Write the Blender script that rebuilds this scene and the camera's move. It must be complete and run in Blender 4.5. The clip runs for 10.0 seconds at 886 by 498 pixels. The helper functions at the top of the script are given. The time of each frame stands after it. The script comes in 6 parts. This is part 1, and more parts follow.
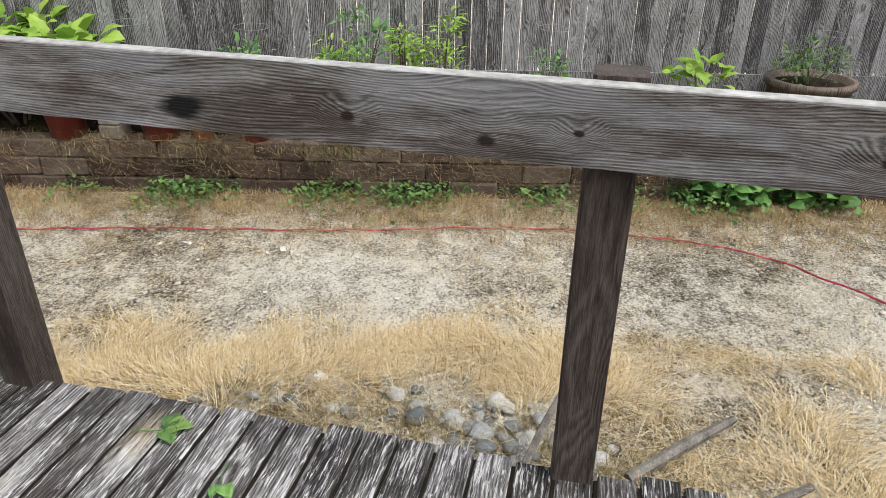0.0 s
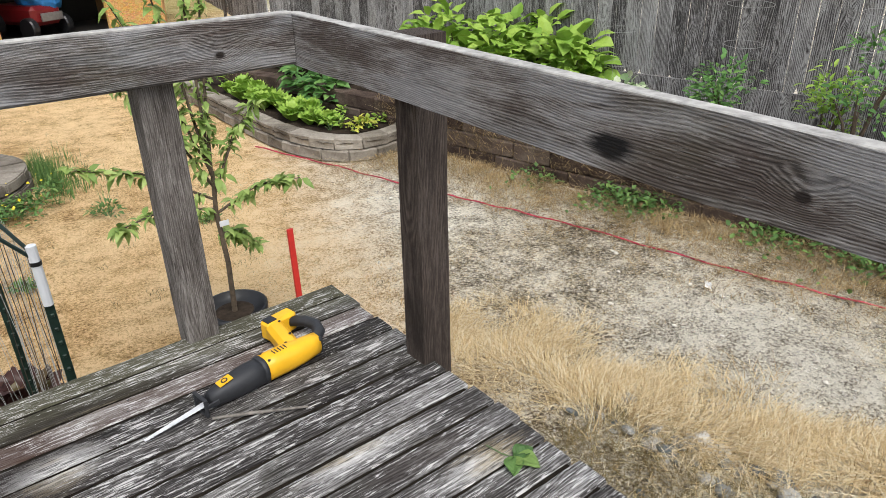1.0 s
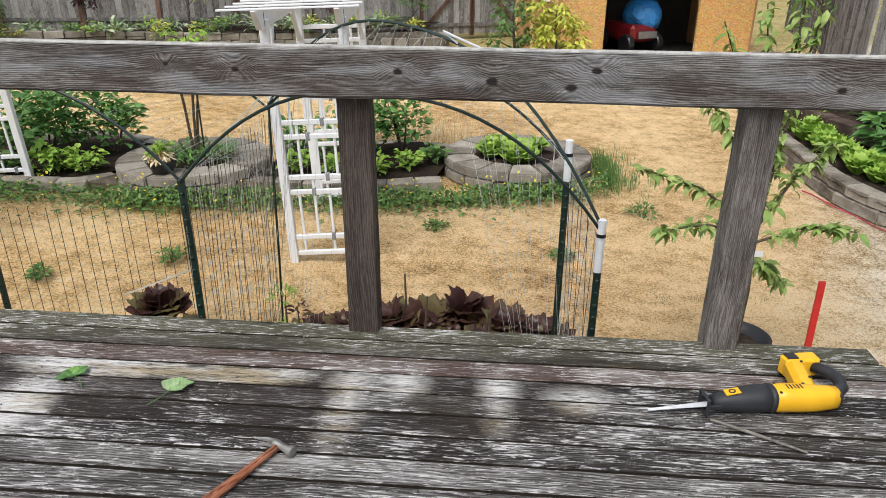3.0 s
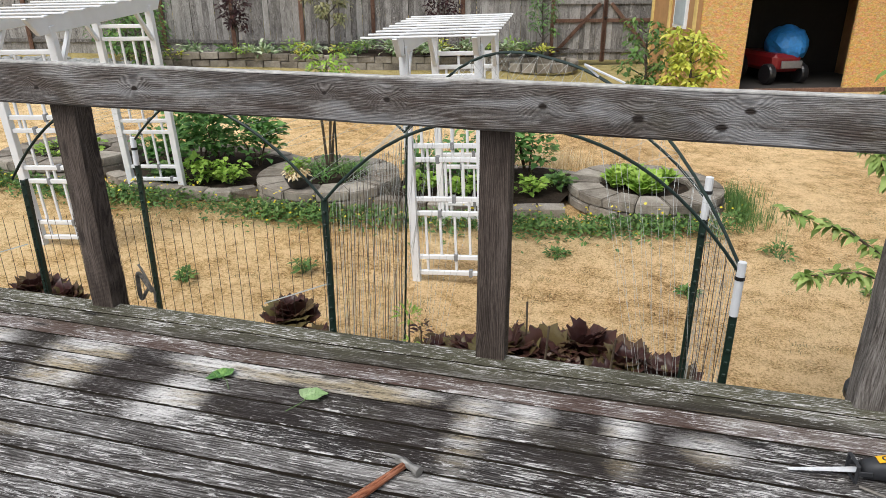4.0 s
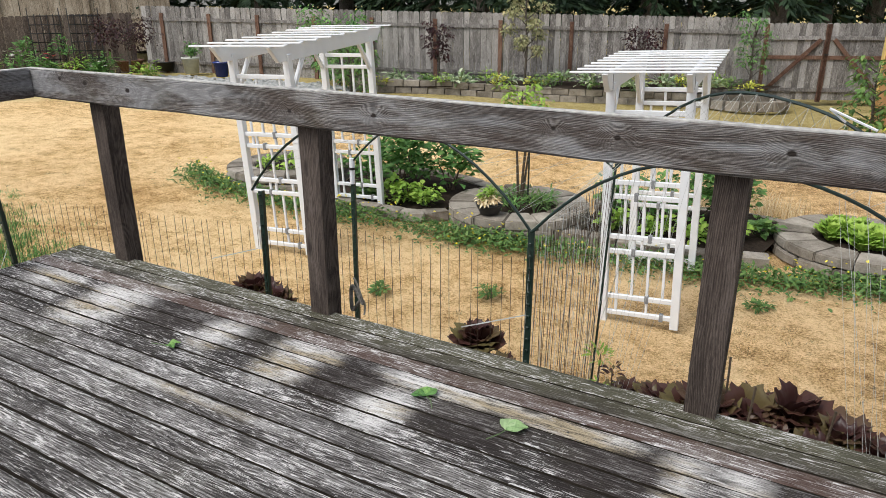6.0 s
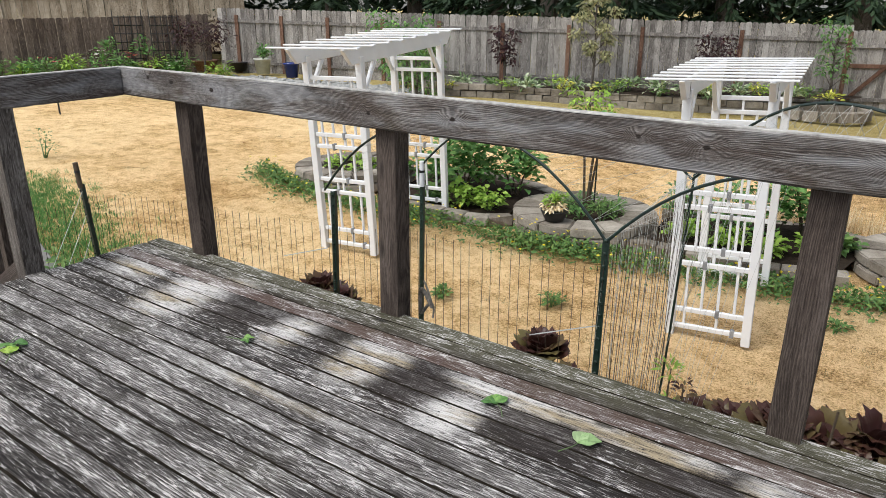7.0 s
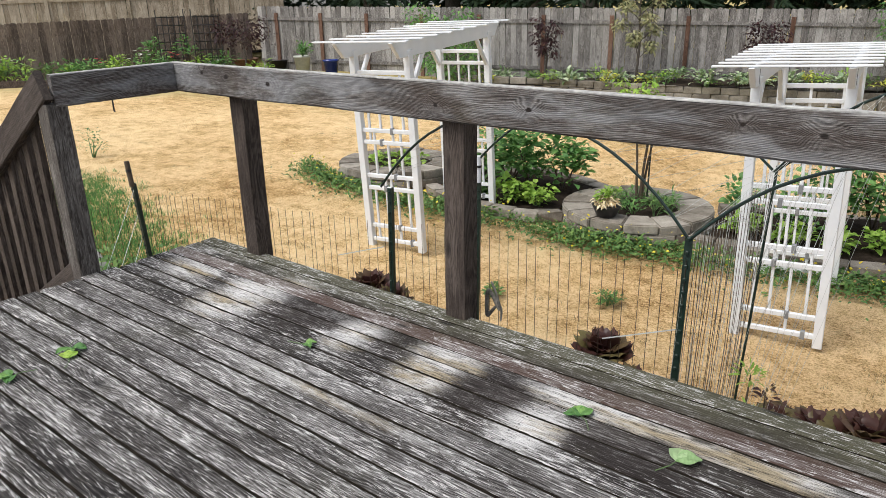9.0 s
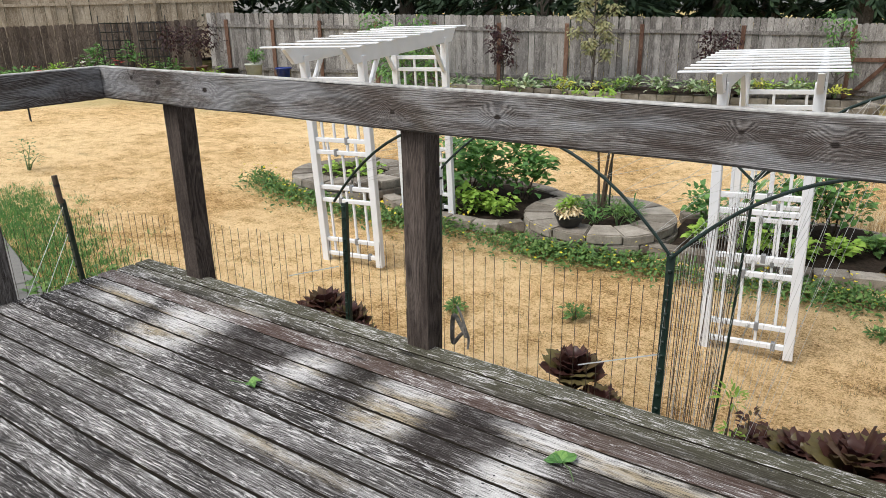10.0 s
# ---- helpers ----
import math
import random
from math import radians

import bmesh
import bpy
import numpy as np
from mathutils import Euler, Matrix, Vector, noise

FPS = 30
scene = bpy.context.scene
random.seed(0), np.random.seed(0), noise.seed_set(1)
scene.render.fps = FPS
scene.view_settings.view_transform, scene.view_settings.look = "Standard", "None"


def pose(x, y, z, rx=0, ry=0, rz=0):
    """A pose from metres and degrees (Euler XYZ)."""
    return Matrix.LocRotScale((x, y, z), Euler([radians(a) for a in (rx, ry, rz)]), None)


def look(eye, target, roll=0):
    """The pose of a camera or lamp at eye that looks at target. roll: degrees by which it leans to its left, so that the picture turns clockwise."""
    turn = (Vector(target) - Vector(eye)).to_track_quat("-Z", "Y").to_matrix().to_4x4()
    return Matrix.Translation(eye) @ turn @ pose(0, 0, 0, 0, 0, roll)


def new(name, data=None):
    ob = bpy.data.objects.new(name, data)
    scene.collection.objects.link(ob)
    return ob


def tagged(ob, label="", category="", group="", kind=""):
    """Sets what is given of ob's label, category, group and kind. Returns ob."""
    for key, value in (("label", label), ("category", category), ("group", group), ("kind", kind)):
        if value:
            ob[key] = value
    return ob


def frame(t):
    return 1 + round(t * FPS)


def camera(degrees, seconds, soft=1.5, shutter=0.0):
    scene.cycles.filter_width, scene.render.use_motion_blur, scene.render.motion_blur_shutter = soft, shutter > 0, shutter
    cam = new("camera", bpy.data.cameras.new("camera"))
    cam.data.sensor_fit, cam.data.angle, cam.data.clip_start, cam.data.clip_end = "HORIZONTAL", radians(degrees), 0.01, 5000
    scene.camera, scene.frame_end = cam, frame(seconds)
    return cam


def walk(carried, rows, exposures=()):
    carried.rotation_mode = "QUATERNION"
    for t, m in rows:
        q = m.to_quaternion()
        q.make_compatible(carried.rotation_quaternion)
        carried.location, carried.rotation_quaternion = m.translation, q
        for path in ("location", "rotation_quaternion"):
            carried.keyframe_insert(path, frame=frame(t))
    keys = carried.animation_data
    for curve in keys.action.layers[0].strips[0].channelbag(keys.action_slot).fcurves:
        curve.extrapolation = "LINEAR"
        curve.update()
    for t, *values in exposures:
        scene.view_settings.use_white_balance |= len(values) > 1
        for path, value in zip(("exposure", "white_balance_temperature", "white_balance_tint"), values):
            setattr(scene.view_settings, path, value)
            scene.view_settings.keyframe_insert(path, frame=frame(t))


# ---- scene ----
EXPOSURE, SKY, SUN = 0.56, 0.15, 1.9
cam = camera(65.3, 10.0, soft=0.7)
PATH = [
    (0, (0.371, 0.094, 1.154), (2.109, 0.486, 0.244), 0.7),
    (0.5, (0.497, 0.142, 1.165), (1.996, 1.105, 0.255), -0.7),
    (1, (0.584, 0.152, 1.166), (1.696, 1.556, 0.277), -1.1),
    (1.5, (0.579, 0.137, 1.162), (1.272, 1.799, 0.292), -0.9),
    (2, (0.5, 0.108, 1.156), (0.844, 1.882, 0.299), -0.2),
    (2.5, (0.431, 0.042, 1.163), (0.497, 1.857, 0.326), 0.2),
    (2.7, (0.413, 0.037, 1.17), (0.384, 1.858, 0.343), 0.2),
    (3.8, (0.346, 0.013, 1.208), (-0.08, 1.813, 0.445), -0.1),
    (4, (0.335, 0.005, 1.214), (-0.148, 1.795, 0.463), -0.2),
    (4.5, (0.301, -0.017, 1.223), (-0.327, 1.741, 0.503), -0.4),
    (5, (0.271, -0.028, 1.228), (-0.483, 1.688, 0.531), -0.5),
    (5.5, (0.238, -0.031, 1.229), (-0.623, 1.64, 0.547), -0.4),
    (7, (0.15, -0.055, 1.23), (-0.94, 1.486, 0.568), 0.2),
    (7.5, (0.107, -0.06, 1.228), (-1.043, 1.435, 0.564), 0.2),
    (8, (0.062, -0.065, 1.225), (-1.125, 1.399, 0.556), -0.2),
    (8.5, (0.014, -0.067, 1.217), (-1.181, 1.389, 0.543), -0.8),
    (9, (-0.042, -0.012, 1.194), (-1.212, 1.464, 0.521), -1.1),
    (9.5, (-0.131, 0.111, 1.176), (-1.259, 1.624, 0.513), -1.1),
    (10, (-0.211, 0.193, 1.153), (-1.288, 1.747, 0.5), -0.8),
]
walk(cam, [(t, look(eye, target, roll)) for t, eye, target, roll in PATH], exposures=[(0.0, EXPOSURE + 0.14), (1.0, EXPOSURE + 0.04), (2.2, EXPOSURE - 0.03), (5.5, EXPOSURE - 0.07), (7.0, EXPOSURE - 0.03), (10.0, EXPOSURE - 0.03)])

# ---- light ----
world = bpy.data.worlds.new("world")
scene.world = world
world.use_nodes = True
wn, wl = world.node_tree.nodes, world.node_tree.links
sky = wn.new("ShaderNodeTexSky")
sky.sky_type = "NISHITA"
sky.sun_disc = False
sky.sun_elevation, sky.sun_rotation = radians(58), radians(200)
sky.dust_density, sky.air_density = 2.0, 1.0
soft = wn.new("ShaderNodeHueSaturation")
soft.inputs["Saturation"].default_value = 0.4
wl.new(sky.outputs[0], soft.inputs["Color"])
wl.new(soft.outputs[0], wn["Background"].inputs["Color"])
wn["Background"].inputs["Strength"].default_value = SKY
sun_data = bpy.data.lights.new("sun", "SUN")
sun_data.energy, sun_data.angle, sun_data.color = SUN, radians(30), (1.0, 0.985, 0.955)
sun = new("sun", sun_data)
sun.matrix_world = look((0, 0, 20), (math.sin(radians(200)) * -8, math.cos(radians(200)) * -8, 20 - 8 * math.tan(radians(58))))

# ---- materials ----
def material(name, rough=0.8):
    m = bpy.data.materials.new(name)
    m.use_nodes = True
    b = m.node_tree.nodes["Principled BSDF"]
    b.inputs["Roughness"].default_value = rough
    return m, m.node_tree.nodes, m.node_tree.links, b


def ramp(nodes, links, source, stops):
    r = nodes.new("ShaderNodeValToRGB")
    while len(r.color_ramp.elements) < len(stops):
        r.color_ramp.elements.new(0.5)
    for e, (p, c) in zip(r.color_ramp.elements, stops):
        e.position, e.color = p, (*c, 1) if len(c) == 3 else c
    links.new(source, r.inputs[0])
    return r.outputs[0]


def tex(nodes, links, vector, scale, detail=4, rough=0.6, stretch=(1, 1, 1), distortion=0.0):
    mp = nodes.new("ShaderNodeMapping")
    mp.inputs["Scale"].default_value = stretch
    links.new(vector, mp.inputs["Vector"])
    n = nodes.new("ShaderNodeTexNoise")
    n.inputs["Scale"].default_value, n.inputs["Detail"].default_value, n.inputs["Roughness"].default_value = scale, detail, rough
    n.inputs["Distortion"].default_value = distortion
    links.new(mp.outputs[0], n.inputs["Vector"])
    return n.outputs["Fac"]


def mix(nodes, links, fac, a, b, mode="MIX"):
    n = nodes.new("ShaderNodeMix")
    n.data_type, n.blend_type = "RGBA", mode
    for sock, v in ((n.inputs[0], fac), (n.inputs[6], a), (n.inputs[7], b)):
        if isinstance(v, (int, float)):
            sock.default_value = v
        elif isinstance(v, tuple):
            sock.default_value = (*v, 1)
        else:
            links.new(v, sock)
    return n.outputs[2]


def calc(nodes, links, op, a, b=0.0):
    n = nodes.new("ShaderNodeMath")
    n.operation = op
    for sock, v in ((n.inputs[0], a), (n.inputs[1], b)):
        if isinstance(v, (int, float)):
            sock.default_value = v
        else:
            links.new(v, sock)
    return n.outputs[0]


def bump(nodes, links, b, height, strength, distance=0.01):
    n = nodes.new("ShaderNodeBump")
    n.inputs["Strength"].default_value, n.inputs["Distance"].default_value = strength, distance
    links.new(height, n.inputs["Height"])
    links.new(n.outputs[0], b.inputs["Normal"])


def shifted(nodes, links):
    """Object coordinates, moved by a random amount for each object."""
    co, info = nodes.new("ShaderNodeTexCoord"), nodes.new("ShaderNodeObjectInfo")
    add = nodes.new("ShaderNodeVectorMath")
    add.operation = "MULTIPLY_ADD"
    mul = calc(nodes, links, "MULTIPLY", info.outputs["Random"], 41.0)
    comb = nodes.new("ShaderNodeCombineXYZ")
    for i in range(3):
        links.new(mul, comb.inputs[i])
    links.new(co.outputs["Object"], add.inputs[0])
    add.inputs[1].default_value = (1, 1, 1)
    links.new(comb.outputs[0], add.inputs[2])
    return add.outputs[0], info.outputs["Random"]


def blotches(n, l, position, spots, ragged):
    """Greatest strength of soft-edged marks: ((x, y), (rx, ry), strength)."""
    total = None
    for (cx, cy), (rx, ry), strength in spots:
        off = n.new("ShaderNodeVectorMath")
        off.operation = "MULTIPLY_ADD"
        l.new(position, off.inputs[0])
        off.inputs[1].default_value = (1 / rx, 1 / ry, 0)
        off.inputs[2].default_value = (-cx / rx, -cy / ry, 0)
        far = n.new("ShaderNodeVectorMath")
        far.operation = "LENGTH"
        l.new(off.outputs[0], far.inputs[0])
        d = calc(n, l, "SUBTRACT", 1.0, calc(n, l, "ADD", far.outputs["Value"], ragged))
        d = calc(n, l, "MULTIPLY", d, strength)
        total = d if total is None else calc(n, l, "MAXIMUM", total, d)
    return total


def wood(name, dark, mid, light, axis=0, rings=150.0, wear=0.5, look_of="", vary=0.35, moss=0.0, spots=(), grain=0.2):
    """Weathered timber: growth lines that flow round knots, fibre streaks along one axis, pale raised fibres, stains;
    sun dapples painted on the deck.
    """
    m, n, l, b = material(name, 0.85)
    vec, rnd = shifted(n, l)
    geo = n.new("ShaderNodeNewGeometry")

    def fibre(across, along_, detail, rough, bend):
        st = [across] * 3
        st[axis] = along_
        return tex(n, l, vec, 1.0, detail, rough, st, bend)

    streak, fleck, fine = fibre(105.0, 5.5, 8, 0.7, 0.5), fibre(170.0, 15.0, 6, 0.75, 0.6), fibre(430.0, 30.0, 4, 0.7, 0.2)
    blot, warp = fibre(9.0, 2.6, 5, 0.65, 0.3), fibre(5.0, 1.25, 2, 0.5, 0.0)
    vor = n.new("ShaderNodeTexVoronoi")
    vm = n.new("ShaderNodeMapping")
    ks = [8.0, 8.0, 8.0]
    ks[axis] = 2.3
    vm.inputs["Scale"].default_value = ks
    l.new(vec, vm.inputs["Vector"])
    l.new(vm.outputs[0], vor.inputs["Vector"])
    vor.inputs["Scale"].default_value = 1.0
    swell = ramp(n, l, vor.outputs["Distance"], [(0.04, (1, 1, 1)), (0.40, (0, 0, 0))])
    sep = n.new("ShaderNodeSeparateXYZ")
    l.new(vec, sep.inputs[0])
    phase = calc(n, l, "MULTIPLY", sep.outputs["Y" if axis == 0 else "X"], rings)
    phase = calc(n, l, "ADD", phase, calc(n, l, "MULTIPLY", warp, 15.0 * rings / 150.0))
    phase = calc(n, l, "ADD", phase, calc(n, l, "MULTIPLY", swell, 4.0))
    phase = calc(n, l, "ADD", phase, calc(n, l, "MULTIPLY", streak, 1.1))
    marks = []
    ragged = calc(n, l, "MULTIPLY", calc(n, l, "SUBTRACT", calc(n, l, "MULTIPLY", calc(n, l, "ADD", streak, blot), 0.5), 0.5), 2.4)
    for centre, radius, tone in spots:
        off = n.new("ShaderNodeVectorMath")
        off.operation = "SUBTRACT"
        l.new(geo.outputs["Position"], off.inputs[0])
        off.inputs[1].default_value = centre
        div = n.new("ShaderNodeVectorMath")
        div.operation = "DIVIDE"
        l.new(off.outputs[0], div.inputs[0])
        div.inputs[1].default_value = radius
        far = n.new("ShaderNodeVectorMath")
        far.operation = "LENGTH"
        l.new(div.outputs[0], far.inputs[0])
        marks.append((far.outputs["Value"], tone))
        if max(radius) < 0.05:
            phase = calc(n, l, "ADD", phase, calc(n, l, "MULTIPLY", ramp(n, l, calc(n, l, "MULTIPLY", far.outputs["Value"], 0.2), [(0.1, (1, 1, 1)), (0.9, (0, 0, 0))]), 5.0))
    line = calc(n, l, "MULTIPLY_ADD", calc(n, l, "SINE", calc(n, l, "MULTIPLY", phase, 6.2832)), 0.5)
    line.node.inputs[2].default_value = 0.5
    v = calc(n, l, "MULTIPLY_ADD", streak, 0.42)
    v.node.inputs[2].default_value = 0.115 - grain / 2
    v = calc(n, l, "ADD", v, calc(n, l, "MULTIPLY", line, grain))
    v = calc(n, l, "ADD", v, calc(n, l, "MULTIPLY", fine, 0.42))
    v = calc(n, l, "ADD", v, calc(n, l, "MULTIPLY", calc(n, l, "SUBTRACT", rnd, 0.5), vary * 0.3))
    v = calc(n, l, "ADD", v, calc(n, l, "MULTIPLY", calc(n, l, "SUBTRACT", blot, 0.5), 0.34))
    col = ramp(n, l, v, [(0.43, dark), (0.545, mid), (0.69, light)])
    peel = calc(n, l, "ADD", fleck, calc(n, l, "MULTIPLY", calc(n, l, "SUBTRACT", blot, 0.5), 0.28))
    pale = ramp(n, l, peel, [(0.550, (0, 0, 0)), (0.590, (1, 1, 1))])
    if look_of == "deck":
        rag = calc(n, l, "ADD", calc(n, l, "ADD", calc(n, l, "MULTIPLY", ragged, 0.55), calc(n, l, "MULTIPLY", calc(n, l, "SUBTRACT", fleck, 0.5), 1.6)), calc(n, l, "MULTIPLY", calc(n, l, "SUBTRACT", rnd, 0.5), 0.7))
        dark_patch = ramp(n, l, blotches(n, l, geo.outputs["Position"], DECK_DARK, rag), [(0.10, (0, 0, 0)), (0.36, (1, 1, 1))])
        # pale patches in the look of sun dapples, put into the board colour
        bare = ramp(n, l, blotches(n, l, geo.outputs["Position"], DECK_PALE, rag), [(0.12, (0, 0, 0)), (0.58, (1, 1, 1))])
        # darker, browner patches
        col = mix(n, l, calc(n, l, "MULTIPLY", dark_patch, 0.68), col, mix(n, l, 0.75, (0.058, 0.040, 0.033), col, "OVERLAY"))
        pale = calc(n, l, "MULTIPLY", pale, calc(n, l, "SUBTRACT", 1.0, calc(n, l, "MULTIPLY", dark_patch, 0.75)))
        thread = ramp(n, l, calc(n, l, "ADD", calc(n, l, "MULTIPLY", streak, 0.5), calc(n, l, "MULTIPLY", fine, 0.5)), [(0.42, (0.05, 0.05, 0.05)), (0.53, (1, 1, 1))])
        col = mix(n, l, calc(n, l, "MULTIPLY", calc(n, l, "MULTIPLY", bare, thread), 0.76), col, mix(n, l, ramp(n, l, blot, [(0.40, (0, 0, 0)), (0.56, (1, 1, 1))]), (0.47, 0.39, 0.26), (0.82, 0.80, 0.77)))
        red = ramp(n, l, rnd, [(0.86, (0, 0, 0)), (0.90, (1, 1, 1))])
        col = mix(n, l, calc(n, l, "MULTIPLY", red, 0.4), col, (0.11, 0.055, 0.038))
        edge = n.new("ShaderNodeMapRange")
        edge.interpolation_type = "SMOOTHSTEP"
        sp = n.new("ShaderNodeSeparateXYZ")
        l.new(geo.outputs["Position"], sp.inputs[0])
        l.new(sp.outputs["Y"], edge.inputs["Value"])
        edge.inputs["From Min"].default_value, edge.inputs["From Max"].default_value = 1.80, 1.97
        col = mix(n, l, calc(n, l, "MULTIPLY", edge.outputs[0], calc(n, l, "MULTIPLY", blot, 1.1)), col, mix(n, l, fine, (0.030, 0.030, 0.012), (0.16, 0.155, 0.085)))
    if look_of == "rail":
        # silvered stretches beside brown ones that kept their stain
        bloom = tex(n, l, geo.outputs["Position"], 1.0, 4, 0.6, (2.6, 2.6, 11.0), 0.3)
        col = mix(n, l, calc(n, l, "MULTIPLY", ramp(n, l, bloom, [(0.50, (0, 0, 0)), (0.60, (1, 1, 1))]), 0.6), col, mix(n, l, line, (0.22, 0.22, 0.225), (0.33, 0.33, 0.335)))
        col = mix(n, l, calc(n, l, "MULTIPLY", ramp(n, l, bloom, [(0.39, (1, 1, 1)), (0.50, (0, 0, 0))]), 0.72), col, mix(n, l, line, (0.032, 0.021, 0.017), (0.088, 0.064, 0.052)))
    col = mix(n, l, calc(n, l, "MULTIPLY", pale, wear), col, tuple(min(1, c * 1.6 + 0.12) for c in light))
    if moss:
        mo = tex(n, l, geo.outputs["Position"], 3.5, 5, 0.7)
        col = mix(n, l, calc(n, l, "MULTIPLY", ramp(n, l, mo, [(0.52, (0, 0, 0)), (0.68, (1, 1, 1))]), moss), col, (0.085, 0.085, 0.035))
    knot = ramp(n, l, vor.outputs["Distance"], [(0.05, (1, 1, 1)), (0.12, (0, 0, 0))])
    col = mix(n, l, calc(n, l, "MULTIPLY", knot, 0.8), col, tuple(c * 0.45 for c in dark))
    for far, tone in marks:
        d = calc(n, l, "ADD", far, ragged)
        col = mix(n, l, ramp(n, l, d, [(0.60, (1, 1, 1)), (1.15, (0, 0, 0))]), col, tone)
    l.new(col, b.inputs["Base Color"])
    b.inputs["Specular IOR Level"].default_value = 0.25
    relief = calc(n, l, "ADD", calc(n, l, "MULTIPLY", fine, 0.5), calc(n, l, "ADD", streak, fleck))
    bump(n, l, b, calc(n, l, "ADD", relief, calc(n, l, "MULTIPLY", line, grain * 1.6)), 0.9, 0.004)
    return m


def plain(name, color, rough=0.5, metal=0.0, grain=20.0, amount=0.12, relief=0.1, spec=0.5):
    m, n, l, b = material(name, rough)
    co = n.new("ShaderNodeTexCoord")
    a = tex(n, l, co.outputs["Object"], grain, 5, 0.6)
    c2 = tex(n, l, co.outputs["Object"], grain * 0.17, 3, 0.6)
    f = calc(n, l, "ADD", calc(n, l, "MULTIPLY", a, 0.5), calc(n, l, "MULTIPLY", c2, 0.5))
    lo, hi = tuple(c * (1 - amount * 2) for c in color), tuple(min(1, c * (1 + amount * 2)) for c in color)
    l.new(ramp(n, l, f, [(0.3, lo), (0.7, hi)]), b.inputs["Base Color"])
    b.inputs["Metallic"].default_value = metal
    b.inputs["Specular IOR Level"].default_value = spec
    bump(n, l, b, a, relief, 0.003)
    return m


def leafy(name, a, b_, c, rough=0.5, light=0.25):
    """Foliage: every leaf is an island with a hue of its own; a little light passes through."""
    m, n, l, b = material(name, rough)
    geo = n.new("ShaderNodeNewGeometry")
    col = ramp(n, l, geo.outputs["Random Per Island"], [(0.0, a), (0.55, b_), (1.0, c)])
    co = n.new("ShaderNodeTexCoord")
    mottled = tex(n, l, co.outputs["Object"], 60.0, 3, 0.6)
    col = mix(n, l, calc(n, l, "MULTIPLY", mottled, 0.5), col, tuple(v * 0.55 for v in b_))
    l.new(col, b.inputs["Base Color"])
    b.inputs["Specular IOR Level"].default_value = 0.3
    tr = n.new("ShaderNodeBsdfTranslucent")
    l.new(col, tr.inputs["Color"])
    mx = n.new("ShaderNodeMixShader")
    mx.inputs[0].default_value = light
    l.new(b.outputs[0], mx.inputs[1])
    l.new(tr.outputs[0], mx.inputs[2])
    l.new(mx.outputs[0], n["Material Output"].inputs["Surface"])
    return m


def block_stone(name, a, b_, c, each=0.18):
    m, n, l, b = material(name, 0.92)
    vec, rnd = shifted(n, l)
    big, small = tex(n, l, vec, 5.0, 6, 0.7), tex(n, l, vec, 70.0, 5, 0.7)
    f = calc(n, l, "ADD", calc(n, l, "MULTIPLY", big, 0.55), calc(n, l, "MULTIPLY", small, 0.3))
    f = calc(n, l, "ADD", f, calc(n, l, "MULTIPLY", calc(n, l, "SUBTRACT", rnd, 0.5 - 0.09 / each), each))
    l.new(ramp(n, l, f, [(0.34, a), (0.5, b_), (0.7, c)]), b.inputs["Base Color"])
    b.inputs["Specular IOR Level"].default_value = 0.2
    bump(n, l, b, f, 0.8, 0.012)
    return m


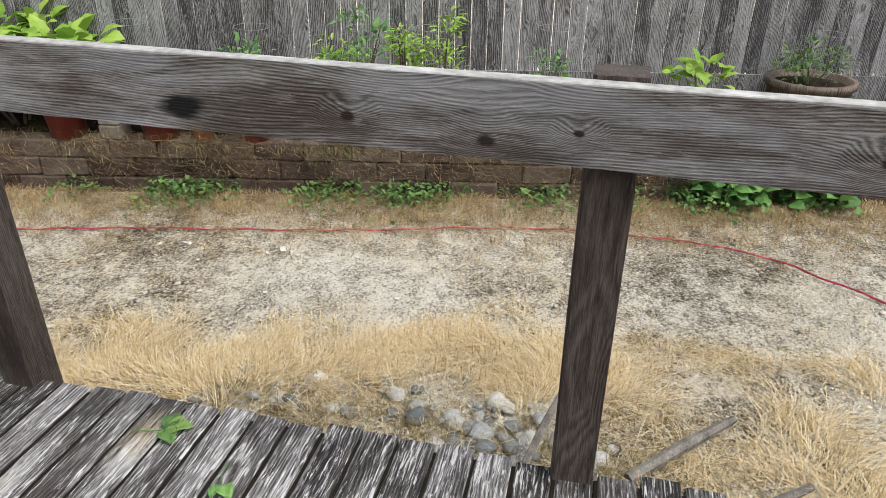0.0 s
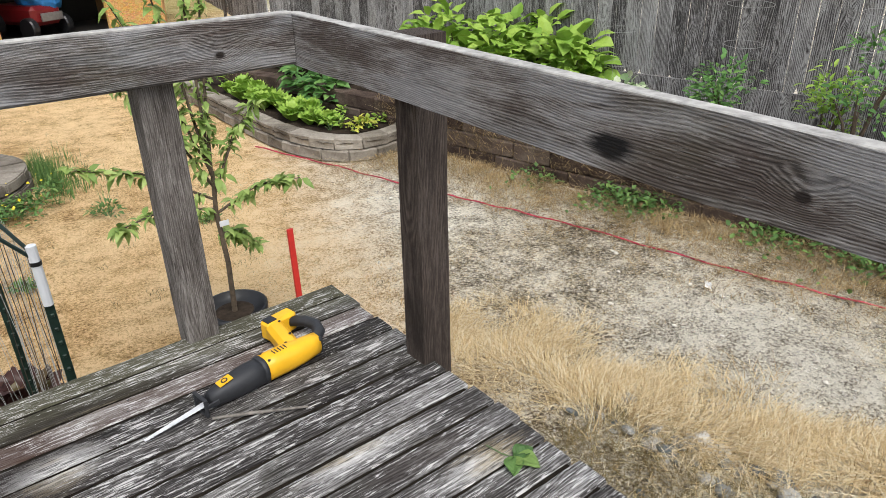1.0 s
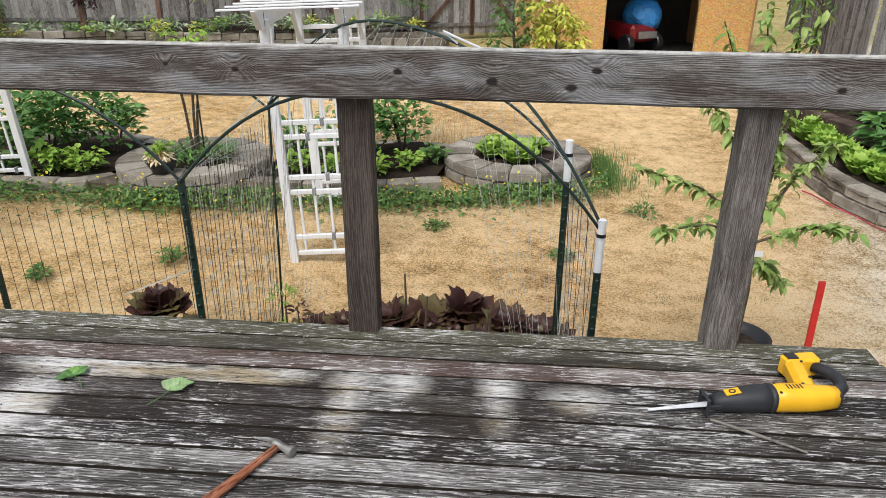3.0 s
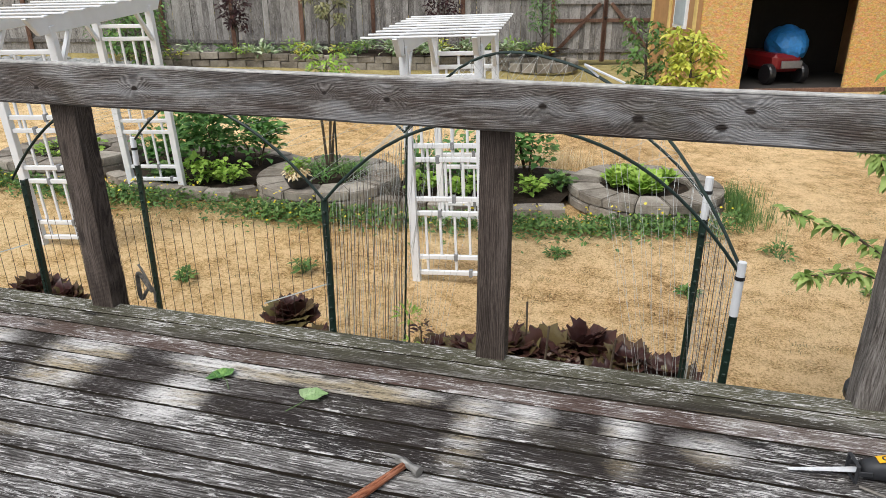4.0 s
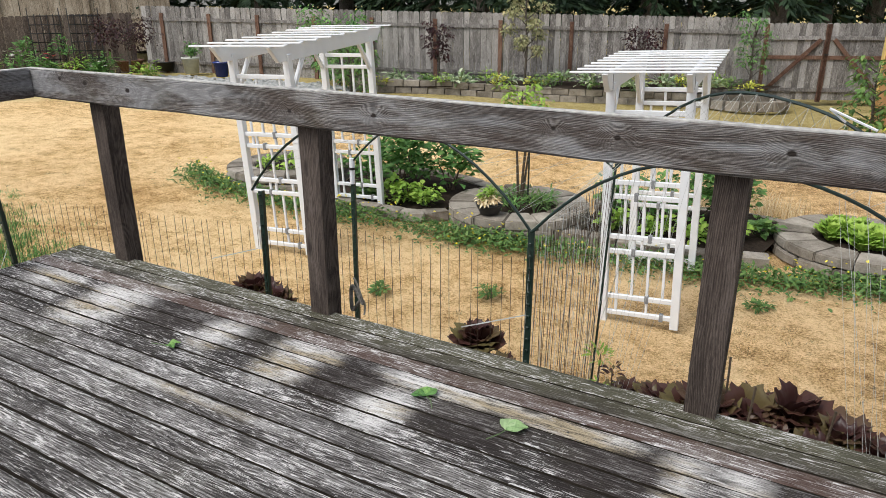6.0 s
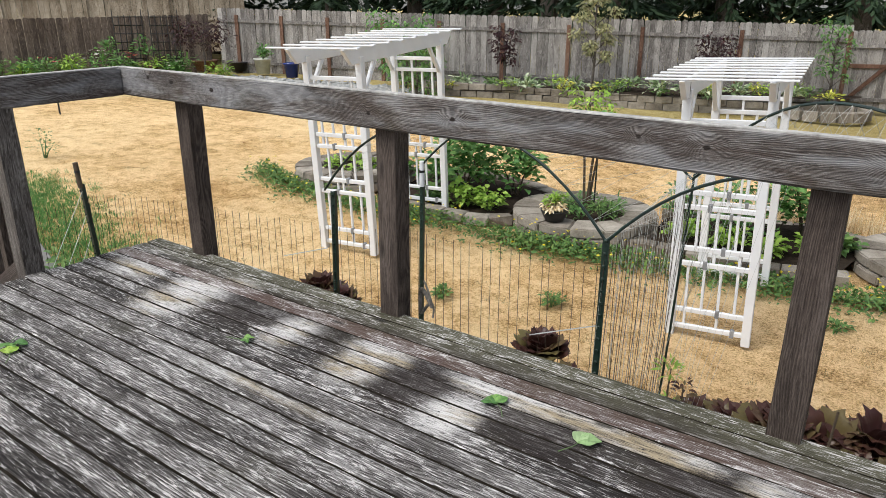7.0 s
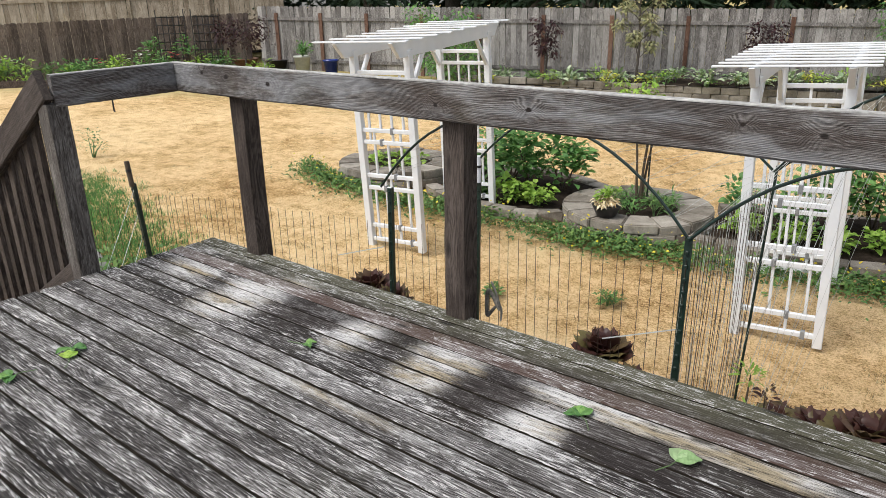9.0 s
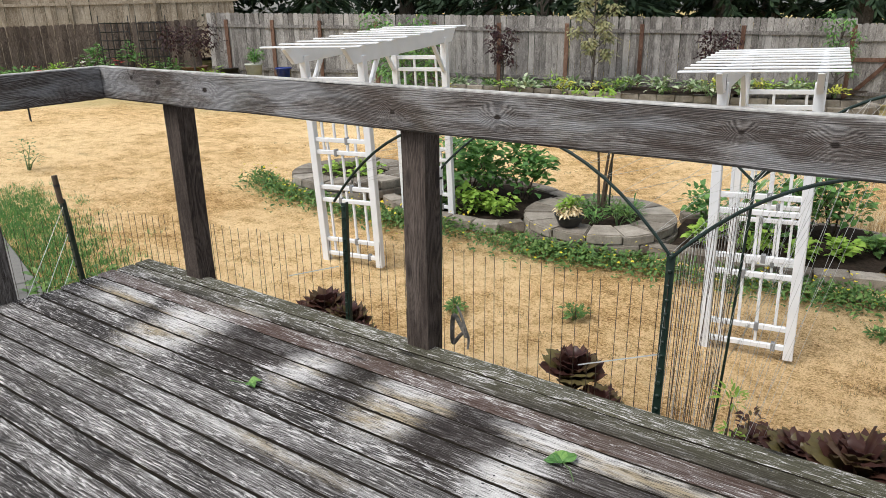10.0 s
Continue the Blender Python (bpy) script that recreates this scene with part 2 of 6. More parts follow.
def ground_material():
    """Bleached lawn, bare earth, gravelly side yard, shadier green turf at the back."""
    m, n, l, b = material("dry_ground", 0.95)
    geo = n.new("ShaderNodeNewGeometry")
    p = geo.outputs["Position"]
    sep = n.new("ShaderNodeSeparateXYZ")
    l.new(p, sep.inputs[0])
    wide, mid_, fine = tex(n, l, p, 0.55, 5, 0.62), tex(n, l, p, 5.5, 8, 0.75), tex(n, l, p, 48.0, 8, 0.88)
    f = calc(n, l, "ADD", calc(n, l, "ADD", calc(n, l, "MULTIPLY", wide, 0.2), 0.105), calc(n, l, "ADD", calc(n, l, "MULTIPLY", mid_, 0.28), calc(n, l, "MULTIPLY", fine, 0.60)))
    lawn = ramp(n, l, f, [(0.555, (0.15, 0.085, 0.035)), (0.612, (0.60, 0.375, 0.165)), (0.675, (0.93, 0.69, 0.39))])
    clump = tex(n, l, p, 2.1, 6, 0.75)
    lawn = mix(n, l, calc(n, l, "MULTIPLY", ramp(n, l, clump, [(0.60, (0, 0, 0)), (0.72, (1, 1, 1))]), 0.45), lawn, (0.17, 0.12, 0.05))
    west = n.new("ShaderNodeMapRange")
    west.interpolation_type = "SMOOTHSTEP"
    l.new(sep.outputs["X"], west.inputs["Value"])
    west.inputs["From Min"].default_value, west.inputs["From Max"].default_value = 1.0, -4.5
    lawn = mix(n, l, calc(n, l, "MULTIPLY", west.outputs[0], calc(n, l, "MULTIPLY", mid_, 1.3)), lawn, (0.20, 0.08, 0.01), "SCREEN")
    gravel = ramp(n, l, f, [(0.592, (0.085, 0.07, 0.05)), (0.63, (0.47, 0.41, 0.31)), (0.668, (0.93, 0.87, 0.74))])
    peb = n.new("ShaderNodeTexVoronoi")
    peb.inputs["Scale"].default_value = 60.0
    l.new(p, peb.inputs["Vector"])
    gravel = mix(n, l, calc(n, l, "MULTIPLY", ramp(n, l, peb.outputs["Distance"], [(0.10, (1, 1, 1)), (0.30, (0, 0, 0))]), 0.35), gravel, (0.50, 0.47, 0.42))
    edge = n.new("ShaderNodeMapRange")
    edge.interpolation_type = "SMOOTHSTEP"
    l.new(calc(n, l, "ADD", calc(n, l, "SUBTRACT", sep.outputs["X"], calc(n, l, "MULTIPLY", sep.outputs["Y"], 0.38)), calc(n, l, "MULTIPLY", mid_, 1.6)), edge.inputs["Value"])
    edge.inputs["From Min"].default_value, edge.inputs["From Max"].default_value = 1.3, 3.0
    col = mix(n, l, edge.outputs[0], lawn, gravel)
    back = n.new("ShaderNodeMapRange")
    back.interpolation_type = "SMOOTHSTEP"
    l.new(calc(n, l, "ADD", calc(n, l, "SUBTRACT", sep.outputs["Y"], calc(n, l, "MULTIPLY", sep.outputs["X"], 0.42)), calc(n, l, "MULTIPLY", wide, 4.0)), back.inputs["Value"])
    back.inputs["From Min"].default_value, back.inputs["From Max"].default_value = 15.0, 18.5
    turf = ramp(n, l, f, [(0.50, (0.12, 0.115, 0.035)), (0.63, (0.26, 0.23, 0.08)), (0.76, (0.42, 0.36, 0.15))])
    col = mix(n, l, calc(n, l, "MULTIPLY", back.outputs[0], 0.8), col, turf)
    l.new(col, b.inputs["Base Color"])
    b.inputs["Specular IOR Level"].default_value = 0.1
    bump(n, l, b, calc(n, l, "ADD", fine, calc(n, l, "MULTIPLY", mid_, 2.0)), 1.0, 0.03)
    return m


# Pale patches imitating dappled sun, with a few paler boards: centre, radii, strength.
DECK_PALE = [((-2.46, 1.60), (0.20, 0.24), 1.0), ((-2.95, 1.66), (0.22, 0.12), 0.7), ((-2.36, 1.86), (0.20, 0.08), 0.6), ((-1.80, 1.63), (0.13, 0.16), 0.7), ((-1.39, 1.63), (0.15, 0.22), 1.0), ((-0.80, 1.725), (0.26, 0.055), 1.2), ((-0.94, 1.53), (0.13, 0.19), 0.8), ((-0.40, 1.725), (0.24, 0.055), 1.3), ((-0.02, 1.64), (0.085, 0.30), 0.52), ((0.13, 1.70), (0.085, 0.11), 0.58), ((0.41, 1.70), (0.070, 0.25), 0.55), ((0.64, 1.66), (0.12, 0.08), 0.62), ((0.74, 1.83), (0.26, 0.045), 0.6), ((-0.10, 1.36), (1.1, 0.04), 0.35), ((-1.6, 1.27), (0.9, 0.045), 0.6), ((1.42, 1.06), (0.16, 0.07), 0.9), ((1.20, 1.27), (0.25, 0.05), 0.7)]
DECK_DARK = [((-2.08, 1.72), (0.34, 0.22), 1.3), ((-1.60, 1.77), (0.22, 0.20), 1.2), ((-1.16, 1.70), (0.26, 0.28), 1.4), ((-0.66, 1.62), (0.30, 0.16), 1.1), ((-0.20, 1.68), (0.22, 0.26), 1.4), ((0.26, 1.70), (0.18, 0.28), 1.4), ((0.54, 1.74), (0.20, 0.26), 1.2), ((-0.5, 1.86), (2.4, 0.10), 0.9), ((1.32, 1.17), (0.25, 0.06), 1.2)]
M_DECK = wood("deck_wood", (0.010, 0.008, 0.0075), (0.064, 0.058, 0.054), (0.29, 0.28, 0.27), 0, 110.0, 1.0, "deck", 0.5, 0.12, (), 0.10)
KNOT = (0.022, 0.016, 0.013)
RAIL_SPOTS = [((x, 1.95, z), (r * 1.5, 0.03, r), KNOT) for x, z, r in ((0.575, 0.822, 0.013), (0.10, 0.857, 0.011), (-0.36, 0.857, 0.010), (-0.56, 0.868, 0.007), (0.64, 0.868, 0.011), (0.36, 0.835, 0.012), (-1.23, 0.857, 0.010), (-2.56, 0.868, 0.012), (-2.86, 0.884, 0.012), (-3.05, 0.895, 0.010), (1.28, 0.828, 0.014), (-1.62, 0.845, 0.009))]
RAIL_SPOTS += [((1.5, y, z), (0.03, r * 1.5, r), KNOT) for y, z, r in ((0.275, 0.782, 0.013), (0.525, 0.806, 0.010), (-0.35, 0.795, 0.011), (0.12, 0.805, 0.008))]
RAIL_SPOTS += [((1.5, 0.850, 0.800), (0.03, 0.066, 0.030), (0.009, 0.008, 0.008))]
M_RAIL = wood("rail_wood", (0.046, 0.040, 0.037), (0.125, 0.110, 0.101), (0.27, 0.255, 0.24), 0, 190.0, 0.2, "rail", 0.25, 0.15, RAIL_SPOTS, 0.17)
M_POST = wood("post_wood", (0.026, 0.019, 0.015), (0.066, 0.050, 0.041), (0.135, 0.108, 0.090), 2, 190.0, 0.08, "", 0.25, 0.0, (), 0.10)
M_POST_PALE = wood("pale_post_wood", (0.045, 0.037, 0.032), (0.125, 0.110, 0.098), (0.25, 0.23, 0.21), 2, 190.0, 0.22, "", 0.25, 0.0, (), 0.08)
M_POST_X = wood("brown_rail_wood", (0.026, 0.019, 0.016), (0.066, 0.052, 0.044), (0.135, 0.110, 0.095), 0, 190.0, 0.10, "", 0.25, 0.0, (), 0.12)
# Paler than the rail wood: light from above is put into this colour.
M_RAILTOP = plain("lit_rail_top", (0.36, 0.35, 0.33), 0.9, grain=45.0, amount=0.3, relief=0.5, spec=0.2)
M_FENCE = wood("fence_wood", (0.036, 0.033, 0.033), (0.150, 0.143, 0.140), (0.33, 0.325, 0.32), 2, 70.0, 0.35, "", 0.7)
M_FENCE_FAR = wood("back_fence_wood", (0.095, 0.086, 0.079), (0.235, 0.218, 0.202), (0.39, 0.37, 0.345), 2, 70.0, 0.3, "", 0.9)
M_FENCE_DARK = wood("dark_fence_wood", (0.045, 0.033, 0.027), (0.105, 0.079, 0.063), (0.19, 0.15, 0.12), 2, 70.0, 0.3, "", 0.8)
M_FENCE_TAN = wood("tan_fence_wood", (0.15, 0.115, 0.08), (0.30, 0.245, 0.18), (0.44, 0.38, 0.30), 2, 70.0, 0.3, "", 0.7)
M_FENCEPOST = wood("red_brown_post", (0.06, 0.030, 0.020), (0.13, 0.066, 0.042), (0.22, 0.13, 0.09), 2, 70.0, 0.2, "", 0.5)
M_WHITE = plain("white_vinyl", (0.70, 0.71, 0.72), 0.45, grain=8.0, amount=0.04, relief=0.03)
M_BLACK = plain("black_plastic", (0.012, 0.012, 0.013), 0.4, grain=60.0, relief=0.15)
M_GREENPOST = plain("dark_green_paint", (0.012, 0.028, 0.020), 0.45, grain=50.0, amount=0.25)
M_HOOP = plain("green_pipe", (0.010, 0.024, 0.019), 0.4, grain=40.0, amount=0.25)
M_WIRE = plain("rusty_wire", (0.085, 0.060, 0.042), 0.6, metal=0.3, grain=30.0, amount=0.4)
M_NET = plain("pale_netting", (0.45, 0.46, 0.44), 0.7, grain=30.0)
M_WIREGREY = plain("galvanised_wire", (0.30, 0.30, 0.29), 0.5, metal=0.5, grain=30.0)
M_SOIL = plain("dark_soil", (0.030, 0.022, 0.016), 0.95, grain=35.0, amount=0.4, relief=1.0, spec=0.1)
M_BLOCK = block_stone("planter_stone", (0.085, 0.072, 0.057), (0.205, 0.180, 0.147), (0.39, 0.355, 0.30))
M_WALL = block_stone("retaining_stone", (0.028, 0.017, 0.013), (0.085, 0.060, 0.047), (0.21, 0.165, 0.13))
M_ROCK = block_stone("river_rock", (0.10, 0.115, 0.12), (0.28, 0.285, 0.275), (0.62, 0.59, 0.53), 0.36)
M_PEBBLE = leafy("pale_pebbles", (0.20, 0.18, 0.145), (0.42, 0.38, 0.31), (0.78, 0.74, 0.65), 0.9, 0.0)
M_GROUND = ground_material()
M_STRAW = leafy("dry_grass", (0.34, 0.22, 0.095), (0.84, 0.67, 0.39), (0.95, 0.88, 0.68), 0.8, 0.25)
M_LAWNBLADE = leafy("bleached_lawn_grass", (0.40, 0.23, 0.085), (0.74, 0.49, 0.21), (0.92, 0.70, 0.38), 0.8, 0.2)
M_HAY = leafy("brown_hay", (0.11, 0.068, 0.030), (0.44, 0.31, 0.15), (0.70, 0.55, 0.31), 0.8, 0.2)
M_HAYGREEN = leafy("half_dry_grass", (0.16, 0.15, 0.055), (0.30, 0.27, 0.11), (0.52, 0.44, 0.22), 0.8, 0.2)
M_CLUMP = leafy("withered_grass", (0.12, 0.085, 0.035), (0.20, 0.145, 0.06), (0.27, 0.23, 0.09), 0.8, 0.2)
M_WEED = leafy("weed_leaves", (0.072, 0.152, 0.045), (0.120, 0.232, 0.061), (0.224, 0.336, 0.088))
M_GREEN = leafy("bean_leaves", (0.080, 0.200, 0.056), (0.136, 0.296, 0.080), (0.256, 0.448, 0.120))
M_SAPLING = leafy("sapling_leaves", (0.19, 0.30, 0.07), (0.30, 0.42, 0.11), (0.44, 0.54, 0.18))
M_LIME = leafy("lime_leaves", (0.20, 0.36, 0.05), (0.30, 0.48, 0.075), (0.42, 0.58, 0.11))
M_YELLOW = leafy("yellow_variegated_leaves", (0.220, 0.319, 0.044), (0.550, 0.572, 0.077), (0.770, 0.726, 0.176))
M_LETTUCE = leafy("red_lettuce_leaves", (0.045, 0.016, 0.018), (0.105, 0.050, 0.036), (0.17, 0.15, 0.055), 0.35)
M_MAPLE = leafy("dark_maple_leaves", (0.022, 0.009, 0.012), (0.042, 0.016, 0.018), (0.075, 0.028, 0.026))
M_PALETREE = leafy("pale_green_leaves", (0.230, 0.253, 0.115), (0.368, 0.368, 0.184), (0.506, 0.460, 0.265))
M_HOSTA = leafy("hosta_leaves", (0.130, 0.221, 0.091), (0.312, 0.416, 0.221), (0.676, 0.728, 0.520))
M_CONIFER = leafy("conifer_needles", (0.012, 0.026, 0.014), (0.024, 0.048, 0.022), (0.045, 0.080, 0.032), 0.7, 0.12)
M_BARK = wood("bark", (0.030, 0.024, 0.020), (0.085, 0.070, 0.058), (0.16, 0.14, 0.12), 2, 60.0, 0.2, "", 0.3)
M_TWIG = plain("stem", (0.085, 0.062, 0.040), 0.8, grain=60.0, amount=0.3, relief=0.3)
M_DRYTWIG = plain("grey_dry_wood", (0.17, 0.155, 0.135), 0.9, grain=90.0, amount=0.4, relief=0.7, spec=0.2)
M_STEMGREEN = plain("green_stem", (0.08, 0.14, 0.045), 0.6, grain=40.0)
M_PETAL_Y = leafy("yellow_petals", (0.70, 0.55, 0.02), (0.80, 0.66, 0.04), (0.85, 0.74, 0.12), 0.6)
M_PETAL_W = leafy("white_petals", (0.70, 0.68, 0.62), (0.80, 0.78, 0.72), (0.82, 0.74, 0.70), 0.6)
M_PETAL_R = leafy("red_petals", (0.42, 0.03, 0.035), (0.55, 0.06, 0.06), (0.62, 0.22, 0.20), 0.6)
M_REDPLASTIC = plain("red_paint", (0.55, 0.028, 0.022), 0.5, grain=25.0, amount=0.12)

# ---- helpers for shapes ----
rng = random.Random(7)


def link_mesh(name, me, mat, parent=None, label=""):
    me.materials.append(mat)
    ob = new(name, me)
    if parent is not None:
        ob.parent = parent
    if label:
        ob["label"] = label
    return ob


def part(name, bm, mat, parent=None, label="", smooth=False):
    me = bpy.data.meshes.new(name)
    bm.to_mesh(me)
    bm.free()
    if smooth:
        for poly in me.polygons:
            poly.use_smooth = True
    return link_mesh(name, me, mat, parent, label)


def raw(name, verts, faces, mat, parent=None, label="", smooth=False):
    me = bpy.data.meshes.new(name)
    me.from_pydata(verts, [], faces)
    if smooth:
        for poly in me.polygons:
            poly.use_smooth = True
    return link_mesh(name, me, mat, parent, label)


def thing(name, m, label, category, group="", kind=""):
    ob = new(name)
    ob.empty_display_size = 0.1
    ob.matrix_world = m
    return tagged(ob, label, category, group, kind)


def box(size, at=(0, 0, 0), turn=None, bevel=0.0, bm=None):
    """A box of that size centred at a place, bevelled, in a new bmesh or added to one."""
    own = bmesh.new()
    bmesh.ops.create_cube(own, size=1.0)
    bmesh.ops.scale(own, vec=size, verts=own.verts)
    if bevel:
        bmesh.ops.bevel(own, geom=list(own.edges), offset=bevel, segments=1, affect="EDGES", profile=0.6)
    if turn is not None:
        bmesh.ops.transform(own, matrix=turn, verts=own.verts)
    bmesh.ops.translate(own, vec=at, verts=own.verts)
    if bm is None:
        return own
    me = bpy.data.meshes.new("tmp")
    own.to_mesh(me)
    own.free()
    bm.from_mesh(me)
    bpy.data.meshes.remove(me)
    return bm


def lathe(profile, n=20, closed_bottom=True):
    """Turn a list of (radius, z) round the z axis."""
    bm = bmesh.new()
    rows = [[bm.verts.new((r * math.cos(2 * math.pi * i / n), r * math.sin(2 * math.pi * i / n), z)) for i in range(n)] for r, z in profile]
    for a, b in zip(rows, rows[1:]):
        for i in range(n):
            bm.faces.new((a[i], a[(i + 1) % n], b[(i + 1) % n], b[i]))
    if closed_bottom:
        bm.faces.new(list(reversed(rows[0])))
    return bm


def tube(points, radii, n=6, bm=None, caps=True):
    """A tube along points; one radius, or one for each point."""
    bm = bm or bmesh.new()
    if not isinstance(radii, (list, tuple)):
        radii = [radii] * len(points)
    pts = [Vector(p) for p in points]
    rows = []
    for i, (p, r) in enumerate(zip(pts, radii)):
        d = (pts[min(i + 1, len(pts) - 1)] - pts[max(i - 1, 0)]).normalized()
        a = d.orthogonal().normalized() if i == 0 else (rows_a - rows_a.dot(d) * d).normalized()
        rows_a = a
        b = d.cross(a)
        rows.append([bm.verts.new(p + r * (math.cos(2 * math.pi * k / n) * a + math.sin(2 * math.pi * k / n) * b)) for k in range(n)])
    for u, v in zip(rows, rows[1:]):
        for k in range(n):
            bm.faces.new((u[k], u[(k + 1) % n], v[(k + 1) % n], v[k]))
    if caps:
        bm.faces.new(list(reversed(rows[0])))
        bm.faces.new(rows[-1])
    return bm


def timber(length, width, thick, seed, axis=0, nick=0.0025, cuts=26, worn=0.007):
    """A sawn board along one axis, centred, its long edges worn uneven."""
    r = random.Random(seed)
    bm = bmesh.new()
    rows, e = [], worn if min(width, thick) > 0.02 else 0.002
    ph = [r.uniform(0, 6) for _ in range(4)]
    for i in range(cuts + 1):
        s = (i / cuts - 0.5) * length
        w = [nick * (math.sin(s * 5 + ph[k]) + r.uniform(-1, 1)) for k in range(4)]
        end = 0.004 * r.uniform(0, 1) if i in (0, cuts) else 0
        hw, ht = width / 2, thick / 2
        prof = [(-hw + w[0], -ht), (hw + w[1], -ht), (hw + w[1], ht - e + w[2] * 0.3), (hw - e + w[1], ht + w[2] * 0.3), (-hw + e + w[0], ht + w[3] * 0.3), (-hw + w[0], ht - e + w[3] * 0.3)]
        rows.append([bm.verts.new((s - end, a, b) if axis == 0 else (a, b, s)) for a, b in prof])
    for u, v in zip(rows, rows[1:]):
        for k in range(6):
            bm.faces.new((u[k], v[k], v[(k + 1) % 6], u[(k + 1) % 6]))
    bm.faces.new(rows[0])
    bm.faces.new(list(reversed(rows[-1])))
    bmesh.ops.recalc_face_normals(bm, faces=bm.faces)
    return bm


def ground_z(x, y):
    return -1.2 + 0.042 * min(max(-x - 1, 0), 14)


class Leaves:
    """Many small leaves gathered into one mesh."""

    def __init__(self):
        self.v, self.f = [], []

    def leaf(self, at, out, size, wide=0.5, fold=0.18, droop=0.25):
        d = Vector(out).normalized()
        side = d.cross(Vector((0, 0, 1)))
        side = side.normalized() if side.length > 0.05 else Vector((1, 0, 0))
        side = (side + Vector((rng.uniform(-0.4, 0.4), rng.uniform(-0.4, 0.4), rng.uniform(-0.5, 0.5)))).normalized()
        up = side.cross(d).normalized()
        p, n = Vector(at), len(self.v)
        w = size * wide / 2
        mid1, mid2, tip = p + d * size * 0.35, p + d * size * 0.7 - up * size * droop * 0.3, p + d * size - up * size * droop
        self.v += [p, mid1 + side * w + up * w * fold, mid2 + side * w * 0.75 + up * w * fold, tip, mid2 - side * w * 0.75 + up * w * fold, mid1 - side * w + up * w * fold, mid1, mid2]
        self.f += [(n, n + 1, n + 6), (n, n + 6, n + 5), (n + 6, n + 1, n + 2, n + 7), (n + 6, n + 7, n + 4, n + 5), (n + 7, n + 2, n + 3), (n + 7, n + 3, n + 4)]

    def blade(self, at, out, size, width):
        p, d, n = Vector(at), Vector(out), len(self.v)
        s = Vector((-d.y, d.x, 0))
        s = (s.normalized() if s.length > 1e-4 else Vector((1, 0, 0))) * width / 2
        m = p + Vector((d.x * 0.35, d.y * 0.35, d.z * 0.62)) * size
        self.v += [p - s, p + s, m + s * 0.7, m - s * 0.7, p + d * size]
        self.f += [(n, n + 1, n + 2, n + 3), (n + 3, n + 2, n + 4)]

    def needle(self, at, out, size, width):
        p, d, n = Vector(at), Vector(out), len(self.v)
        s = d.cross(Vector((rng.uniform(-1, 1), rng.uniform(-1, 1), 1))).normalized() * width / 2
        self.v += [p - s * 0.3, p + s * 0.3, p + d * size * 0.6 + s, p + d * size, p + d * size * 0.6 - s]
        self.f += [(n, n + 1, n + 2, n + 3, n + 4)]

    def make(self, name, mat, parent=None, label=""):
        return raw(name, self.v, self.f, mat, parent, label)


def ball():
    while True:
        v = Vector((rng.uniform(-1, 1), rng.uniform(-1, 1), rng.uniform(-1, 1)))
        if 0.05 < v.length <= 1:
            return v


def bush(name, at, radius, height, mat, label, category="plant", n=160, size=0.07, wide=0.55, clumps=7, group="", flowers=None, stems=5, lift=0.0, leaf_name="foliage", droop=0.3):
    """A plant with stems and a loose crown of leaves gathered in clumps."""
    z0 = ground_z(at[0], at[1]) if len(at) == 2 else at[2]
    ob = thing(name, pose(at[0], at[1], z0), label, category, group)
    centres = []
    for k in range(max(stems, clumps)):
        a, rr = rng.uniform(0, 6.28), radius * math.sqrt(rng.uniform(0.02, 1)) * 0.75
        c = Vector((rr * math.cos(a), rr * math.sin(a), lift + (height - lift) * rng.uniform(0.35, 0.85) * (1 - 0.35 * (rr / radius) ** 2)))
        if k < clumps:
            centres.append(c)
        if k < stems:
            part("stem", tube([(c.x * 0.12, c.y * 0.12, -0.02), (c.x * 0.5, c.y * 0.5, c.z * 0.55), tuple(c)], [0.006 + 0.010 * height, 0.004 + 0.006 * height, 0.003], 5), M_TWIG if height > 0.5 else M_STEMGREEN, ob)
    lv = Leaves()
    spread = max(radius * 0.48, size)
    for i in range(n):
        c = centres[i % len(centres)]
        v = ball()
        p = c + Vector((v.x * spread, v.y * spread, v.z * min(spread, height * 0.3)))
        p.z = max(p.z, 0.01)
        out = Vector((v.x + c.x / radius * 0.5, v.y + c.y / radius * 0.5, rng.uniform(-0.1, 0.7)))
        lv.leaf(p, out, size * rng.uniform(0.6, 1.25), wide, droop=droop)
    lv.make(leaf_name, mat, ob)
    if flowers:
        fm, count, fs = flowers
        fl = Leaves()
        for i in range(count):
            a, rr = rng.uniform(0, 6.28), radius * math.sqrt(rng.uniform(0, 1))
            p = Vector((rr * math.cos(a), rr * math.sin(a), height * rng.uniform(0.75, 1.1)))
            for k in range(6):
                b = k * 1.047 + a
                fl.leaf(p, (math.cos(b), math.sin(b), 0.35), fs, 0.6, 0.1, 0.1)
        tagged(fl.make("flowers", fm, ob), kind="stuff")
    return ob


